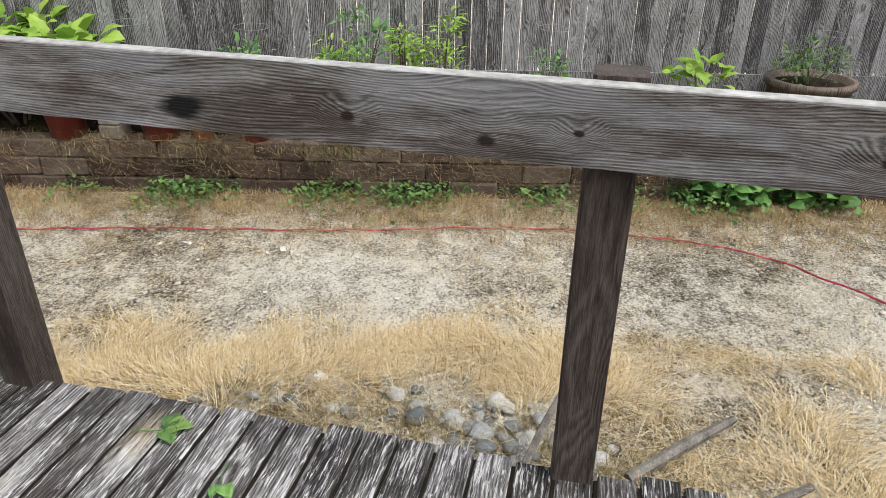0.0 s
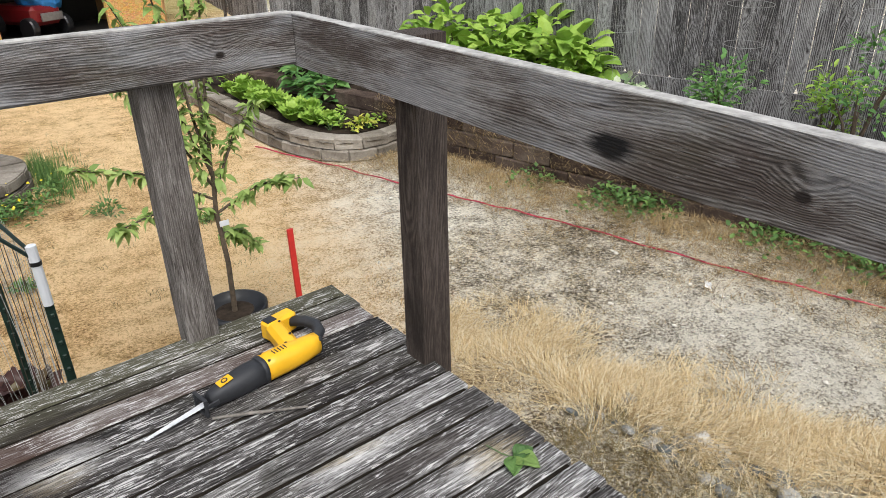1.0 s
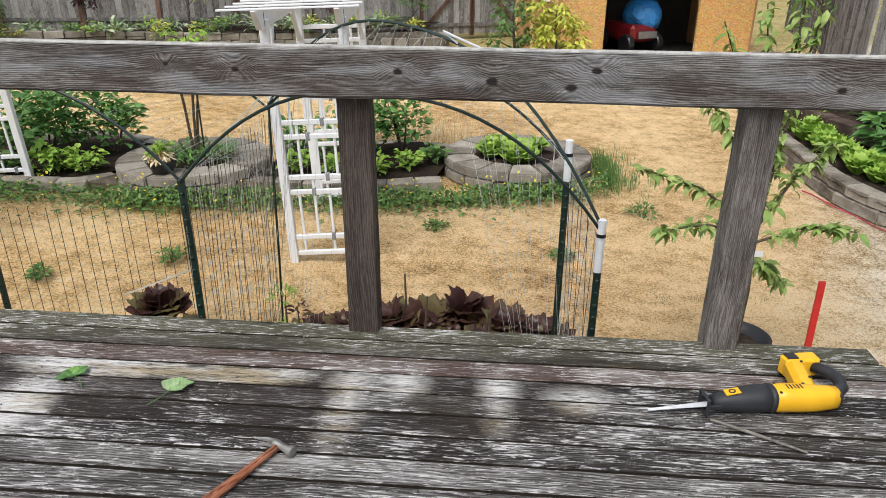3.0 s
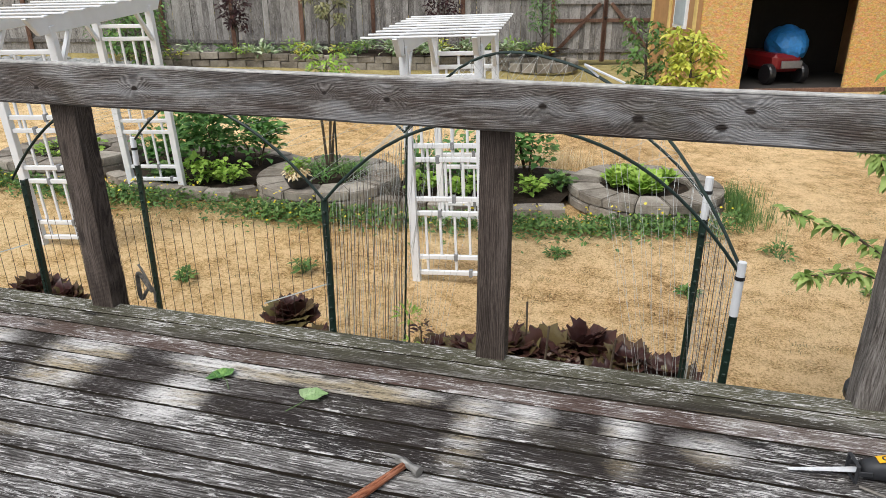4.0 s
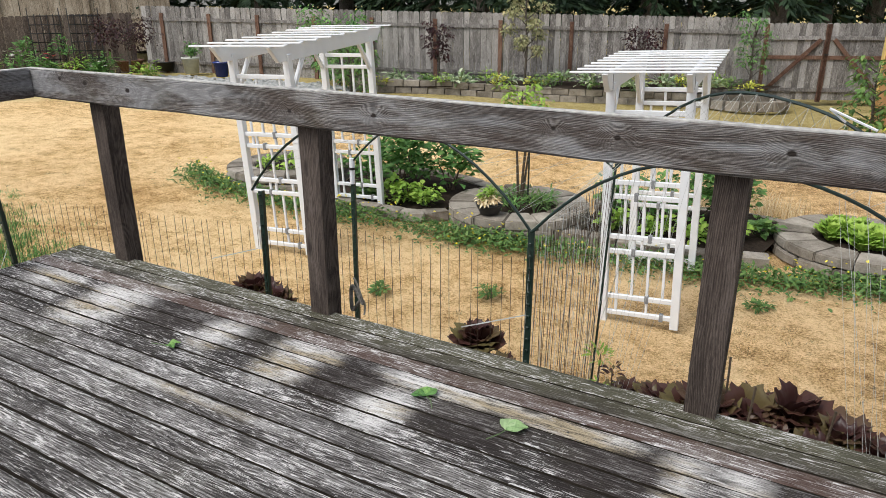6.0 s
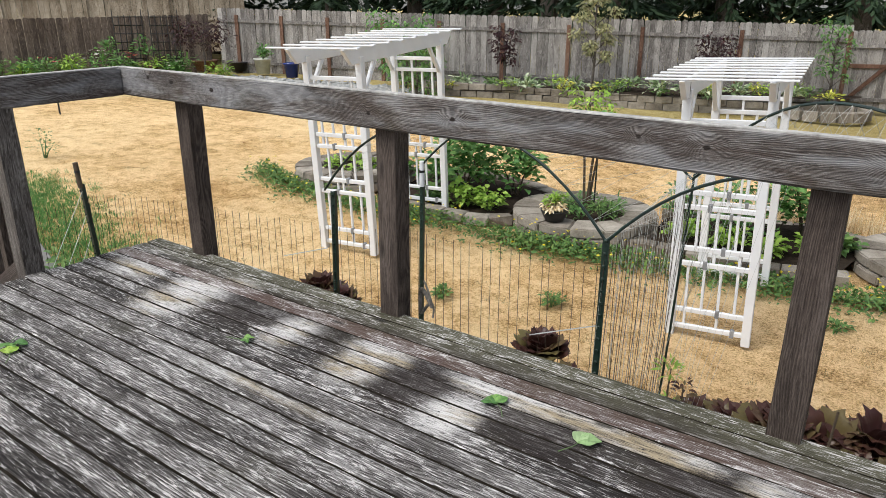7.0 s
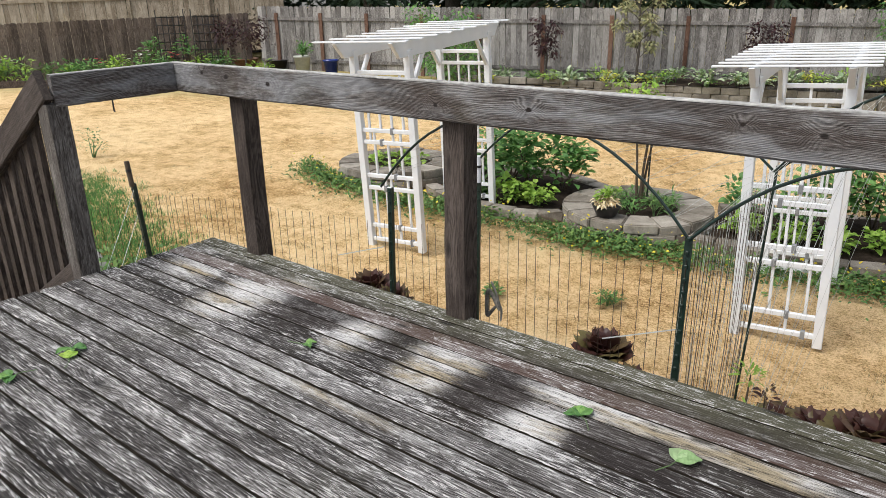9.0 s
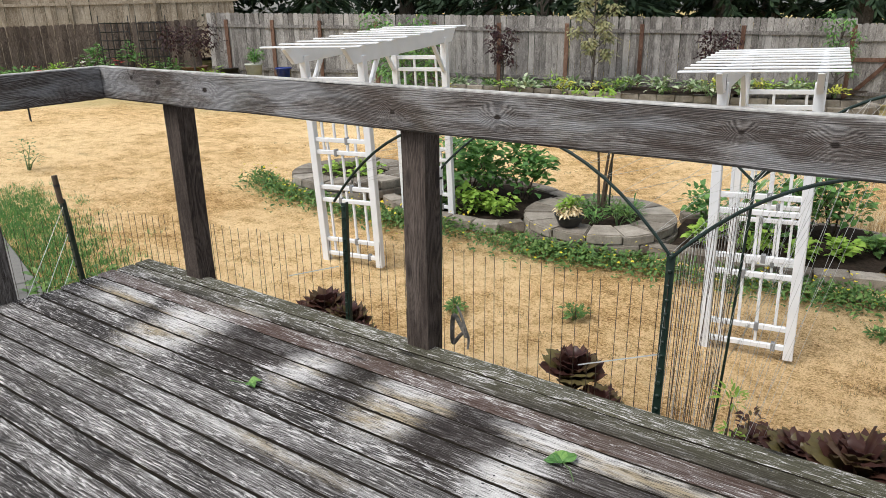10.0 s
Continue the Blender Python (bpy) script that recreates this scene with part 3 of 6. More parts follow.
# ---- ground ----
def make_ground():
    xs = sorted(set([-400, -200, -100, -60, -40] + [round(-30 + 0.5 * i, 2) for i in range(101)] + [30, 60, 100, 200, 400]))
    ys = sorted(set([-400, -200, -100, -40, -20, -10] + [round(-6 + 0.5 * i, 2) for i in range(75)] + [40, 60, 100, 200, 400]))
    verts, faces = [], []
    for y in ys:
        for x in xs:
            bumpy = 0.018 * noise.noise(Vector((x * 0.9, y * 0.9, 0))) if -25 < x < 12 and -5 < y < 25 else 0
            verts.append((x, y, ground_z(x, y) + bumpy - 0.005))
    w = len(xs)
    for j in range(len(ys) - 1):
        for i in range(w - 1):
            faces.append((j * w + i, j * w + i + 1, (j + 1) * w + i + 1, (j + 1) * w + i))
    ob = raw("ground", verts, faces, M_GROUND, smooth=True)
    return tagged(ob, "sun-bleached dry lawn and gravelly side yard", "ground", kind="structure")


make_ground()

# ---- deck ----
X0, X1, Y1, PITCH = -3.27, 1.585, 2.02, 0.0925
deck = thing("deck", pose(0, 0, 0), "weathered grey timber deck with mossy worn boards", "deck", kind="structure")
rim = bmesh.new()
box((X1 - X0 - 0.03, 0.038, 0.19), ((X0 + X1) / 2, Y1 - 0.045, -0.138), bevel=0.003, bm=rim)
box((0.038, 3.9, 0.19), (X1 - 0.04, 0.03, -0.138), bevel=0.003, bm=rim)
box((0.038, 3.9, 0.19), (X0 + 0.04, 0.03, -0.138), bevel=0.003, bm=rim)
part("rim_joist", rim, M_POST, deck)
for jx in np.arange(X0 + 0.5, X1 - 0.2, 0.6):
    part("joist", box((0.038, 3.7, 0.15), (float(jx), 0.05, -0.125)), M_POST, deck)
for sx in (X0 + 0.15, -0.9, X1 - 0.15):
    part("support_post", box((0.09, 0.09, 0.98), (sx, Y1 - 0.25, -0.72), bevel=0.004), M_POST, deck)
# Unseen boards added to keep daylight out from under the deck.
for (cx, cy), (lx, ly) in ((((X0 + X1) / 2, Y1 - 0.10), (X1 - X0 - 0.2, 0.02)), ((X1 - 0.10, 0.05), (0.02, 3.7)), ((X0 + 0.10, 0.05), (0.02, 3.7)), (((X0 + X1) / 2, -1.6), (X1 - X0 - 0.2, 0.02))):
    part("skirt_board", box((lx, ly, 1.0), (cx, cy, -0.70)), M_POST, deck)
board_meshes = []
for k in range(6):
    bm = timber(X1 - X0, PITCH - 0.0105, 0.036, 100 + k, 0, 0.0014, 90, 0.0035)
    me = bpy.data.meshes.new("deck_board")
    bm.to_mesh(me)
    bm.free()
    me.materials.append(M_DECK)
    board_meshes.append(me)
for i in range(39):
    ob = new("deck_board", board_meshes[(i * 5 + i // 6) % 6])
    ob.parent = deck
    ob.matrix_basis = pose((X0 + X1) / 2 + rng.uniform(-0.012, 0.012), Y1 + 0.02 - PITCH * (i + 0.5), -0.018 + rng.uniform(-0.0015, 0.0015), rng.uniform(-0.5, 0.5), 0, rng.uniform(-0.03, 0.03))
# Black strips set into the board gaps to stand in for their shade.
M_GAP_SHADE = plain("gap_shade_black", (0.014, 0.011, 0.008), 0.95, grain=60.0, amount=0.4, relief=0.8, spec=0.1)
gap_strip_mesh = timber(X1 - X0 - 0.05, 0.014, 0.012, 170, 0, 0.0008, 30)
litter = part("gap_shade_strip", gap_strip_mesh, M_GAP_SHADE, deck, "black strip standing in for the shade between boards")
for i in range(38):
    ob = litter if i == 0 else new("gap_shade_strip", litter.data)
    ob.parent = deck
    ob.matrix_basis = pose((X0 + X1) / 2, Y1 + 0.02 - PITCH * (i + 1), -0.0105)
nails = bmesh.new()
for i in range(30):
    for jx in np.arange(X0 + 0.5, X1 - 0.2, 0.6):
        for s in (-0.024, 0.024):
            if rng.random() < 0.7:
                bmesh.ops.create_circle(nails, cap_ends=True, radius=0.0035, segments=6, matrix=Matrix.Translation((float(jx) + rng.uniform(-0.01, 0.01), Y1 + 0.02 - PITCH * (i + 0.5) + s, 0.0035)))
part("nail_heads", nails, M_BLACK, deck)

# ---- railing ----
railing = thing("deck_railing", pose(0, 0, 0), "weathered grey wooden railing with a single top board", "railing", kind="structure")


def rail_board(a, b, z_a, z_b, height=0.139, thick=0.038, seed=1, label=""):
    """A board on edge between two plan points, the inner face on the line, the top at z."""
    pa, pb = Vector((*a, z_a)), Vector((*b, z_b))
    d = pb - pa
    bm = timber(d.length, height, thick, seed, 0, 0.0012, 30)
    ob = part("rail_board", bm, M_RAIL, railing, label)
    yaw, pitch = math.atan2(d.y, d.x), -math.atan2(d.z, Vector((d.x, d.y)).length)
    side = Vector((-math.sin(yaw), math.cos(yaw), 0))
    c = (pa + pb) / 2 + side * thick / 2 - Vector((0, 0, height / 2))
    ob.matrix_basis = Matrix.Translation(c) @ Matrix.Rotation(yaw, 4, "Z") @ Matrix.Rotation(pitch, 4, "Y") @ Matrix.Rotation(radians(90), 4, "X")
    # pale strip imitating daylight on the board's upper edge
    cap = part("lit_top_edge", timber(d.length - 0.004, thick - 0.004, 0.006, seed + 50, 0, 0.0012, 30), M_RAILTOP, ob, "grey top edge with light from above painted in")
    cap.matrix_basis = Matrix.Translation((0, height / 2 + 0.0005, 0)) @ Matrix.Rotation(radians(-90), 4, "X")
    return ob


rail_board((-3.318, 1.95), (1.5, 1.95), 0.934, 0.912, seed=3, label="long front rail board with knots and moss")
rail_board((1.538, -1.6), (1.538, 1.988), 0.864, 0.908, seed=4, label="side rail board with a charred oval mark")
rail_board((-3.28, 1.36), (-3.28, 1.949), 0.925, 0.934, seed=5)

for k, (px, top, mat) in enumerate(((-2.865, 0.80, M_POST), (-1.572, 0.80, M_POST), (-0.040, 0.80, M_POST), (1.111, 0.906, M_POST_PALE))):
    ob = part("rail_post", timber(top + 0.32, 0.094, 0.092, 20 + k, 2, 0.001, 14), mat, railing)
    ob.matrix_basis = pose(px, 2.036, (top - 0.32) / 2)
for k, (py, top, mat) in enumerate(((1.497, 0.904, M_POST), (0.062, 0.895, M_POST), (-1.35, 0.92, M_POST))):
    ob = part("rail_post", timber(top + 1.15, 0.094, 0.093, 30 + k, 2, 0.0014, 14), mat, railing, "post with a split, crumbling foot" if k == 1 else "")
    ob.matrix_basis = pose(1.586, py, (top - 1.15) / 2)
end_post = part("rail_post", timber(1.2, 0.094, 0.094, 41, 2, 0.001, 14), M_POST_PALE, railing)
end_post.matrix_basis = pose(-3.335, 1.365, 0.20)
hook = tube([(0, 0, 0.0), (0, 0, -0.05), (0.006, 0, -0.055)], 0.004, 6)
part("hook", hook, M_BLACK, railing).matrix_basis = pose(-3.30, 1.62, 0.79)

# ---- stair rail with balusters ----
stair = thing("stair_railing", pose(-3.36, 1.36, 0), "brown sloping stair railing with flat wooden balusters", "railing", kind="structure")
slope = math.atan2(0.60, 1.06)
sl = 2.2
ob = part("handrail", timber(sl, 0.139, 0.038, 61, 0, 0.001, 16), M_POST_X, stair)
ob.matrix_basis = pose(-sl / 2 * math.cos(slope) + 0.05, -0.03, 0.885 - sl / 2 * math.sin(slope)) @ Matrix.Rotation(-slope, 4, "Y") @ Matrix.Rotation(radians(90), 4, "X")
ob = part("bottom_rail", timber(sl, 0.085, 0.036, 62, 0, 0.001, 16), M_POST_X, stair)
ob.matrix_basis = pose(-sl / 2 * math.cos(slope), -0.015, 0.02 - sl / 2 * math.sin(slope)) @ Matrix.Rotation(-slope, 4, "Y") @ Matrix.Rotation(radians(90), 4, "X")
bal_mesh = timber(0.86, 0.052, 0.032, 63, 2, 0.001, 6)
bal = part("baluster", bal_mesh, M_POST, stair)
for i in range(16):
    b = bal if i == 0 else new("baluster", bal.data)
    b.parent = stair
    x = -0.10 - 0.128 * i
    b.matrix_basis = pose(x, 0.012, 0.42 + 0.566 * x)
steps = thing("deck_stairs", pose(-3.30, 0.2, 0), "weathered wooden steps leading down from the deck", "stairs", kind="structure")
for i in range(6):
    part("tread", box((0.28, 2.2, 0.036), (-0.16 - 0.28 * i, 0.02, -0.19 * (i + 1)), bevel=0.003), M_DECK, steps)

# ---- unseen house wall, added behind the deck to shape the light ----
house = thing("unseen_house_wall", pose(0, -5.5, 0), "unseen house wall added behind the deck, plain paint and lap siding", "wall", kind="structure")
M_SIDING = plain("siding_paint", (0.42, 0.40, 0.36), 0.6, grain=12.0)
sid = bmesh.new()
for i in range(16):
    box((14.0, 0.02, 0.17), (0, 0.01, -1.1 + i * 0.16), Matrix.Rotation(radians(4), 4, "X"), bm=sid)
box((14.0, 0.12, 2.7), (0, -0.07, 0.1), bm=sid)
part("siding", sid, M_SIDING, house)

# ---- arbours ----
M_CLIP = plain("grey_plastic", (0.20, 0.205, 0.21), 0.5, grain=20.0)


def make_arbour(m, w, d, h, label, hollow=False):
    """Two lattice side panels, two tailed beams, and slats across. x along a panel, y across the passage."""
    ob = thing("garden_arbour", m, label, "arbour", "white garden arbours")
    s = 0.064
    for px in (0, w):
        for py in (0, d):
            part("post", box((s, s, h - 0.10), (px, py, (h - 0.10) / 2), bevel=0.004), M_WHITE, ob)
    for py in (0, d):
        pairs = ((0.08, 0.22), (0.60, 0.72), (1.04, 1.15), (1.55, 1.67))
        for pair in pairs:
            for z in pair:
                part("crossbar", box((w - s, 0.032, 0.036), (w / 2, py, z), bevel=0.003), M_WHITE, ob)
        for q, (lo, hi) in enumerate(zip(pairs, pairs[1:])):
            for k, f in enumerate((0.14, 0.38, 0.62, 0.86) if q != 1 else (0.22, 0.5, 0.78)):
                z0, z1 = lo[(k + q) % 2], hi[(k + q) % 2]
                part("lattice_bar", box((0.020, 0.020, z1 - z0 - 0.02), (s / 2 + (w - s) * f, py + 0.002, (z0 + z1) / 2), bevel=0.002), M_WHITE, ob)
    for px in (0, w):
        bm = bmesh.new()
        tail, bh = 0.27, 0.135
        prof = [(-tail, h - 0.02), (d + tail, h - 0.02), (d + tail - 0.12, h - 0.02 - bh), (-tail + 0.12, h - 0.02 - bh)]
        a = [bm.verts.new((px - 0.02, y, z)) for y, z in prof]
        b = [bm.verts.new((px + 0.02, y, z)) for y, z in prof]
        bm.faces.new(a)
        bm.faces.new(list(reversed(b)))
        for k in range(4):
            bm.faces.new((a[k], b[k], b[(k + 1) % 4], a[(k + 1) % 4]))
        bmesh.ops.recalc_face_normals(bm, faces=bm.faces)
        bmesh.ops.bevel(bm, geom=list(bm.edges), offset=0.003, segments=1, affect="EDGES")
        part("beam", bm, M_WHITE, ob)
        for py, sg in ((0, 1), (d, -1)):
            L = 0.36
            part("brace", box((0.034, 0.034, L), (px, py + sg * 0.145, h - 0.28), Matrix.Rotation(radians(-38 * sg), 4, "X"), bevel=0.002), M_WHITE, ob)
    for i in range(9):
        y = -0.23 + (d + 0.46) * i / 8
        part("slat", box((w + 0.40, 0.038, 0.013), (w / 2 - 0.05, y, h - 0.010), bevel=0.003), M_WHITE, ob)
    for py in (0, d):
        for k, (f, z) in enumerate(((0.38, 0.60), (0.62, 1.15), (0.62, 0.72), (0.86, 0.08), (0.38, 1.04), (0.62, 0.22))):
            part("clip", box((0.030, 0.040, 0.062), (s / 2 + (w - s) * f, py, z), bevel=0.003), M_CLIP, ob, "grey lattice clip")
    # black blocks painted in for the dark openings at the beam ends
    for px in (0, w) if hollow else ():
        part("beam_bracket", box((0.044, 0.012, 0.105), (px, -0.052, h - 0.095), bevel=0.003), M_BLACK, ob, "black block standing in for the dark inside of the beam end")
    return ob


make_arbour(pose(-1.245, 5.03, -1.20, 1.0, -2.0, 6), 0.555, 1.33, 1.99, "white vinyl lattice arbour with a slatted top, standing on dry lawn", True)
make_arbour(pose(-4.60, 4.62, -1.055, 3.0, -1.0, 9), 0.575, 1.56, 1.965, "white vinyl lattice arbour with braced posts, beside a ring planter")

# ---- fences ----
def picket_mesh(width, height, seed, mat, ear=0.03, worn=0.0):
    r = random.Random(seed)
    bm = bmesh.new()
    hw, t = width / 2, 0.016
    low = [(-hw, 0), (-hw * 0.4, r.uniform(0, worn)), (0.0, 0.6 * r.uniform(0, worn)), (hw * 0.5, r.uniform(0, worn)), (hw, 0)]
    prof = low + [(hw + r.uniform(-0.002, 0.002), height * 0.5), (hw, height - ear), (hw - ear * 0.9, height + r.uniform(-0.006, 0.006)), (-hw + ear * 0.9, height + r.uniform(-0.006, 0.006)), (-hw, height - ear), (-hw + r.uniform(-0.002, 0.002), height * 0.5)]
    a = [bm.verts.new((x, -t / 2, z)) for x, z in prof]
    b = [bm.verts.new((x, t / 2, z)) for x, z in prof]
    bm.faces.new(a)
    bm.faces.new(list(reversed(b)))
    for k in range(len(prof)):
        bm.faces.new((a[k], b[k], b[(k + 1) % len(prof)], a[(k + 1) % len(prof)]))
    bmesh.ops.recalc_face_normals(bm, faces=bm.faces)
    me = bpy.data.meshes.new("picket")
    bm.to_mesh(me)
    bm.free()
    me.materials.append(mat)
    return me


def make_fence(name, a, b, za, zb, height, mat, post_mat, label, width=0.14, gap=0.006, posts=(), rails=(), face=-1, worn=0.0, skip=None):
    """A board fence between two plan points, on a base from za to zb; face: the side on which the rails and posts show."""
    va, vb = Vector((*a, za)), Vector((*b, zb))
    L = Vector((vb.x - va.x, vb.y - va.y)).length
    yaw = math.degrees(math.atan2(vb.y - va.y, vb.x - va.x))
    ob = thing(name, pose(va.x, va.y, 0, 0, 0, yaw), label, "fence", kind="structure")
    variants = [picket_mesh(width, height, 300 + k, mat, worn=worn) for k in range(6)]
    n = int(L / (width + gap))
    for i in range(n):
        s = (i + 0.5) * (width + gap)
        if skip and skip[0] < s < skip[1]:
            continue
        p = new("picket", variants[rng.randrange(6)])
        p.parent = ob
        p.matrix_basis = pose(s, rng.uniform(-0.003, 0.003), za + (zb - za) * s / L + rng.uniform(-0.008, 0.008), rng.uniform(-0.4, 0.4), rng.uniform(-0.35, 0.35), 0)
    for h in rails:
        pts = [(0, L)] if not skip else [(0, skip[0]), (skip[1], L)]
        for s0, s1 in pts:
            r = part("rail", box((s1 - s0, 0.036, 0.085), (0, 0, 0), bevel=0.003), mat, ob)
            r.matrix_basis = pose((s0 + s1) / 2, face * 0.028, za + (zb - za) * (s0 + s1) / 2 / L + h, 0, -math.degrees(math.atan2(zb - za, L)), 0)
    for s in posts:
        p = part("fence_post", box((0.10, 0.05, height - 0.16), (0, 0, (height - 0.16) / 2 - 0.02), bevel=0.004), post_mat, ob)
        p.matrix_basis = pose(s, face * 0.036, za + (zb - za) * s / L)
    return ob


FD = Vector((0.937, 0.35))
FP = Vector((-6.0, 17.5))


def along_back(s, off=0.0):
    """A plan point s metres along the back fence from its reference, off metres towards the house."""
    return (FP.x + FD.x * s + 0.35 * off, FP.y + FD.y * s - 0.937 * off)


back_a, back_b = along_back(-12.0), along_back(8.4)
SB = 12.0
make_fence("fence_back", back_a, back_b, -0.66, -1.06, 1.84, M_FENCE_FAR, M_FENCEPOST, "grey weathered board fence with reddish posts and dog-eared tops", posts=[SB + s for s in (-11.4, -10.0, -8.6, -7.0, -5.4, -3.7, -2.0, -0.2, 2.1)], rails=(1.50, 0.35), skip=(SB + 4.45, SB + 7.25))
gate = thing("garden_gate", pose(*along_back(4.45), -1.10, 0, 0, math.degrees(math.atan2(FD.y, FD.x))), "closed double board gate with diagonal braces and reddish framing", "gate")
gv = [picket_mesh(0.14, 1.80, 350 + k, M_FENCE_FAR) for k in range(3)]
for i in range(19):
    p = new("board", gv[i % 3])
    p.parent = gate
    p.matrix_basis = pose(0.08 + i * 0.1465, 0, 0.04 + rng.uniform(-0.01, 0.01))
for x0 in (0.02, 1.42):
    for z in (0.28, 1.05, 1.50):
        part("gate_rail", box((1.34, 0.038, 0.09), (x0 + 0.67, -0.03, z), bevel=0.003), M_FENCEPOST if z == 1.05 else M_FENCE_FAR, gate)
    part("brace", box((1.62, 0.036, 0.09), (x0 + 0.67, -0.058, 0.88), Matrix.Rotation(radians(-47 if x0 < 1 else 47), 4, "Y"), bevel=0.003), M_FENCEPOST, gate)
    for xe in (x0 - 0.02, x0 + 1.36):
        part("gate_post", box((0.09, 0.06, 1.82), (xe, -0.03, 0.91), bevel=0.004), M_FENCEPOST, gate)
part("latch", box((0.10, 0.02, 0.03), (1.40, -0.08, 1.12), bevel=0.003), M_BLACK, gate)

make_fence("fence_left", (-23.2, 4.2), (-17.3, 13.2), -0.95, -0.72, 1.72, M_FENCE_DARK, M_FENCE_DARK, "dark brown board fence behind the flower border", width=0.15, rails=(0.3, 1.4), face=1)
make_fence("fence_neighbour", (-27.5, 6.0), (-18.6, 15.6), -0.35, -0.15, 1.95, M_FENCE_TAN, M_FENCE_TAN, "lighter tan board fence of the neighbouring plot", width=0.15, posts=(1, 3.4, 5.8, 8.2, 10.6), rails=(0.3, 1.0, 1.7), face=-1)


def wall_x(y):
    return 5.75 - 0.21 * (y - 1.75)


make_fence("fence_side", (wall_x(-9) + 0.85, -9.0), (wall_x(9.5) + 0.85, 9.5), -0.33, -0.33, 1.95, M_FENCE, M_FENCE, "tall grey knotty board fence above a low block wall", width=0.14, rails=(), face=-1, worn=0.12)
part("kickboard", box((18.9, 0.03, 0.34), (9.45, 0.02, -0.44)), M_FENCE, bpy.data.objects["fence_side"])
make_fence("fence_shed_side", (wall_x(9.5) + 0.87, 9.56), (6.9, 17.6), -0.45, -0.62, 1.9, M_FENCE, M_FENCE, "tall grey board fence running past the shed", width=0.14, face=-1, worn=0.1)

# ---- block walls ----
def block_mesh(length, depth, height, seed, mat, rough=0.008):
    r = random.Random(seed)
    bm = bmesh.new()
    bmesh.ops.create_cube(bm, size=1.0)
    bmesh.ops.scale(bm, vec=(length, depth, height), verts=bm.verts)
    bmesh.ops.bevel(bm, geom=list(bm.edges), offset=0.012, segments=1, affect="EDGES")
    for v in bm.verts:
        v.co += Vector((r.uniform(-1, 1) * 0.6, r.uniform(-1, 1), r.uniform(-1, 1) * 0.5)) * rough * 1.4
    me = bpy.data.meshes.new("stone_block")
    bm.to_mesh(me)
    bm.free()
    me.materials.append(mat)
    return me


def block_wall(parent, points, z_of, courses, length, depth, height, mat, seed, batter=0.01):
    """Courses of blocks laid along a plan line, broken joint, each set back a little."""
    variants = [block_mesh(length - 0.008, depth, height - 0.006, seed + k, mat) for k in range(4)]
    pts = [Vector(p) for p in points]
    seg = [(a, b, (b - a).length) for a, b in zip(pts, pts[1:])]
    total = sum(s[2] for s in seg)
    for c in range(courses):
        s = (0.5 if c % 2 else 0.0) * length + length / 2
        while s < total:
            q = s
            for a, b, l_ in seg:
                if q <= l_:
                    break
                q -= l_
            d = (b - a).normalized()
            p = a + d * q + Vector((-d.y, d.x)) * (depth / 2 + batter * c)
            ob = new("stone_block", variants[rng.randrange(4)])
            ob.parent = parent
            ob.matrix_basis = pose(p.x, p.y, z_of(p.x, p.y) + height * (c + 0.5), 0, 0, math.degrees(math.atan2(d.y, d.x)) + rng.uniform(-1, 1))
            s += length


def smooth_line(points, n=10):
    """A rounded line through plan points."""
    out, P = [], [Vector(p) for p in points]
    P = [P[0] * 2 - P[1]] + P + [P[-1] * 2 - P[-2]]
    for i in range(1, len(P) - 2):
        for k in range(n):
            t = k / n
            out.append(0.5 * ((2 * P[i]) + (P[i + 1] - P[i - 1]) * t + (2 * P[i - 1] - 5 * P[i] + 4 * P[i + 1] - P[i + 2]) * t * t + (3 * P[i] - P[i - 1] - 3 * P[i + 1] + P[i + 2]) * t ** 3))
    out.append(P[-2])
    return out


def soil_patch(name, outline, z, parent, dome=0.03):
    """A soil surface inside a plan outline, slightly heaped."""
    c = sum((Vector(p) for p in outline), Vector((0, 0))) / len(outline)
    verts, faces, n = [(c.x, c.y, z + dome)], [], len(outline)
    for f in (0.6, 1.0):
        for p in outline:
            q = c + (Vector(p) - c) * f
            verts.append((q.x, q.y, z + (dome * 0.7 if f < 1 else 0) + rng.uniform(-0.008, 0.008)))
    for i in range(n):
        j = (i + 1) % n
        faces += [(0, 1 + i, 1 + j), (1 + i, 1 + n + i, 1 + n + j, 1 + j)]
    return raw(name, verts, faces, M_SOIL, parent)


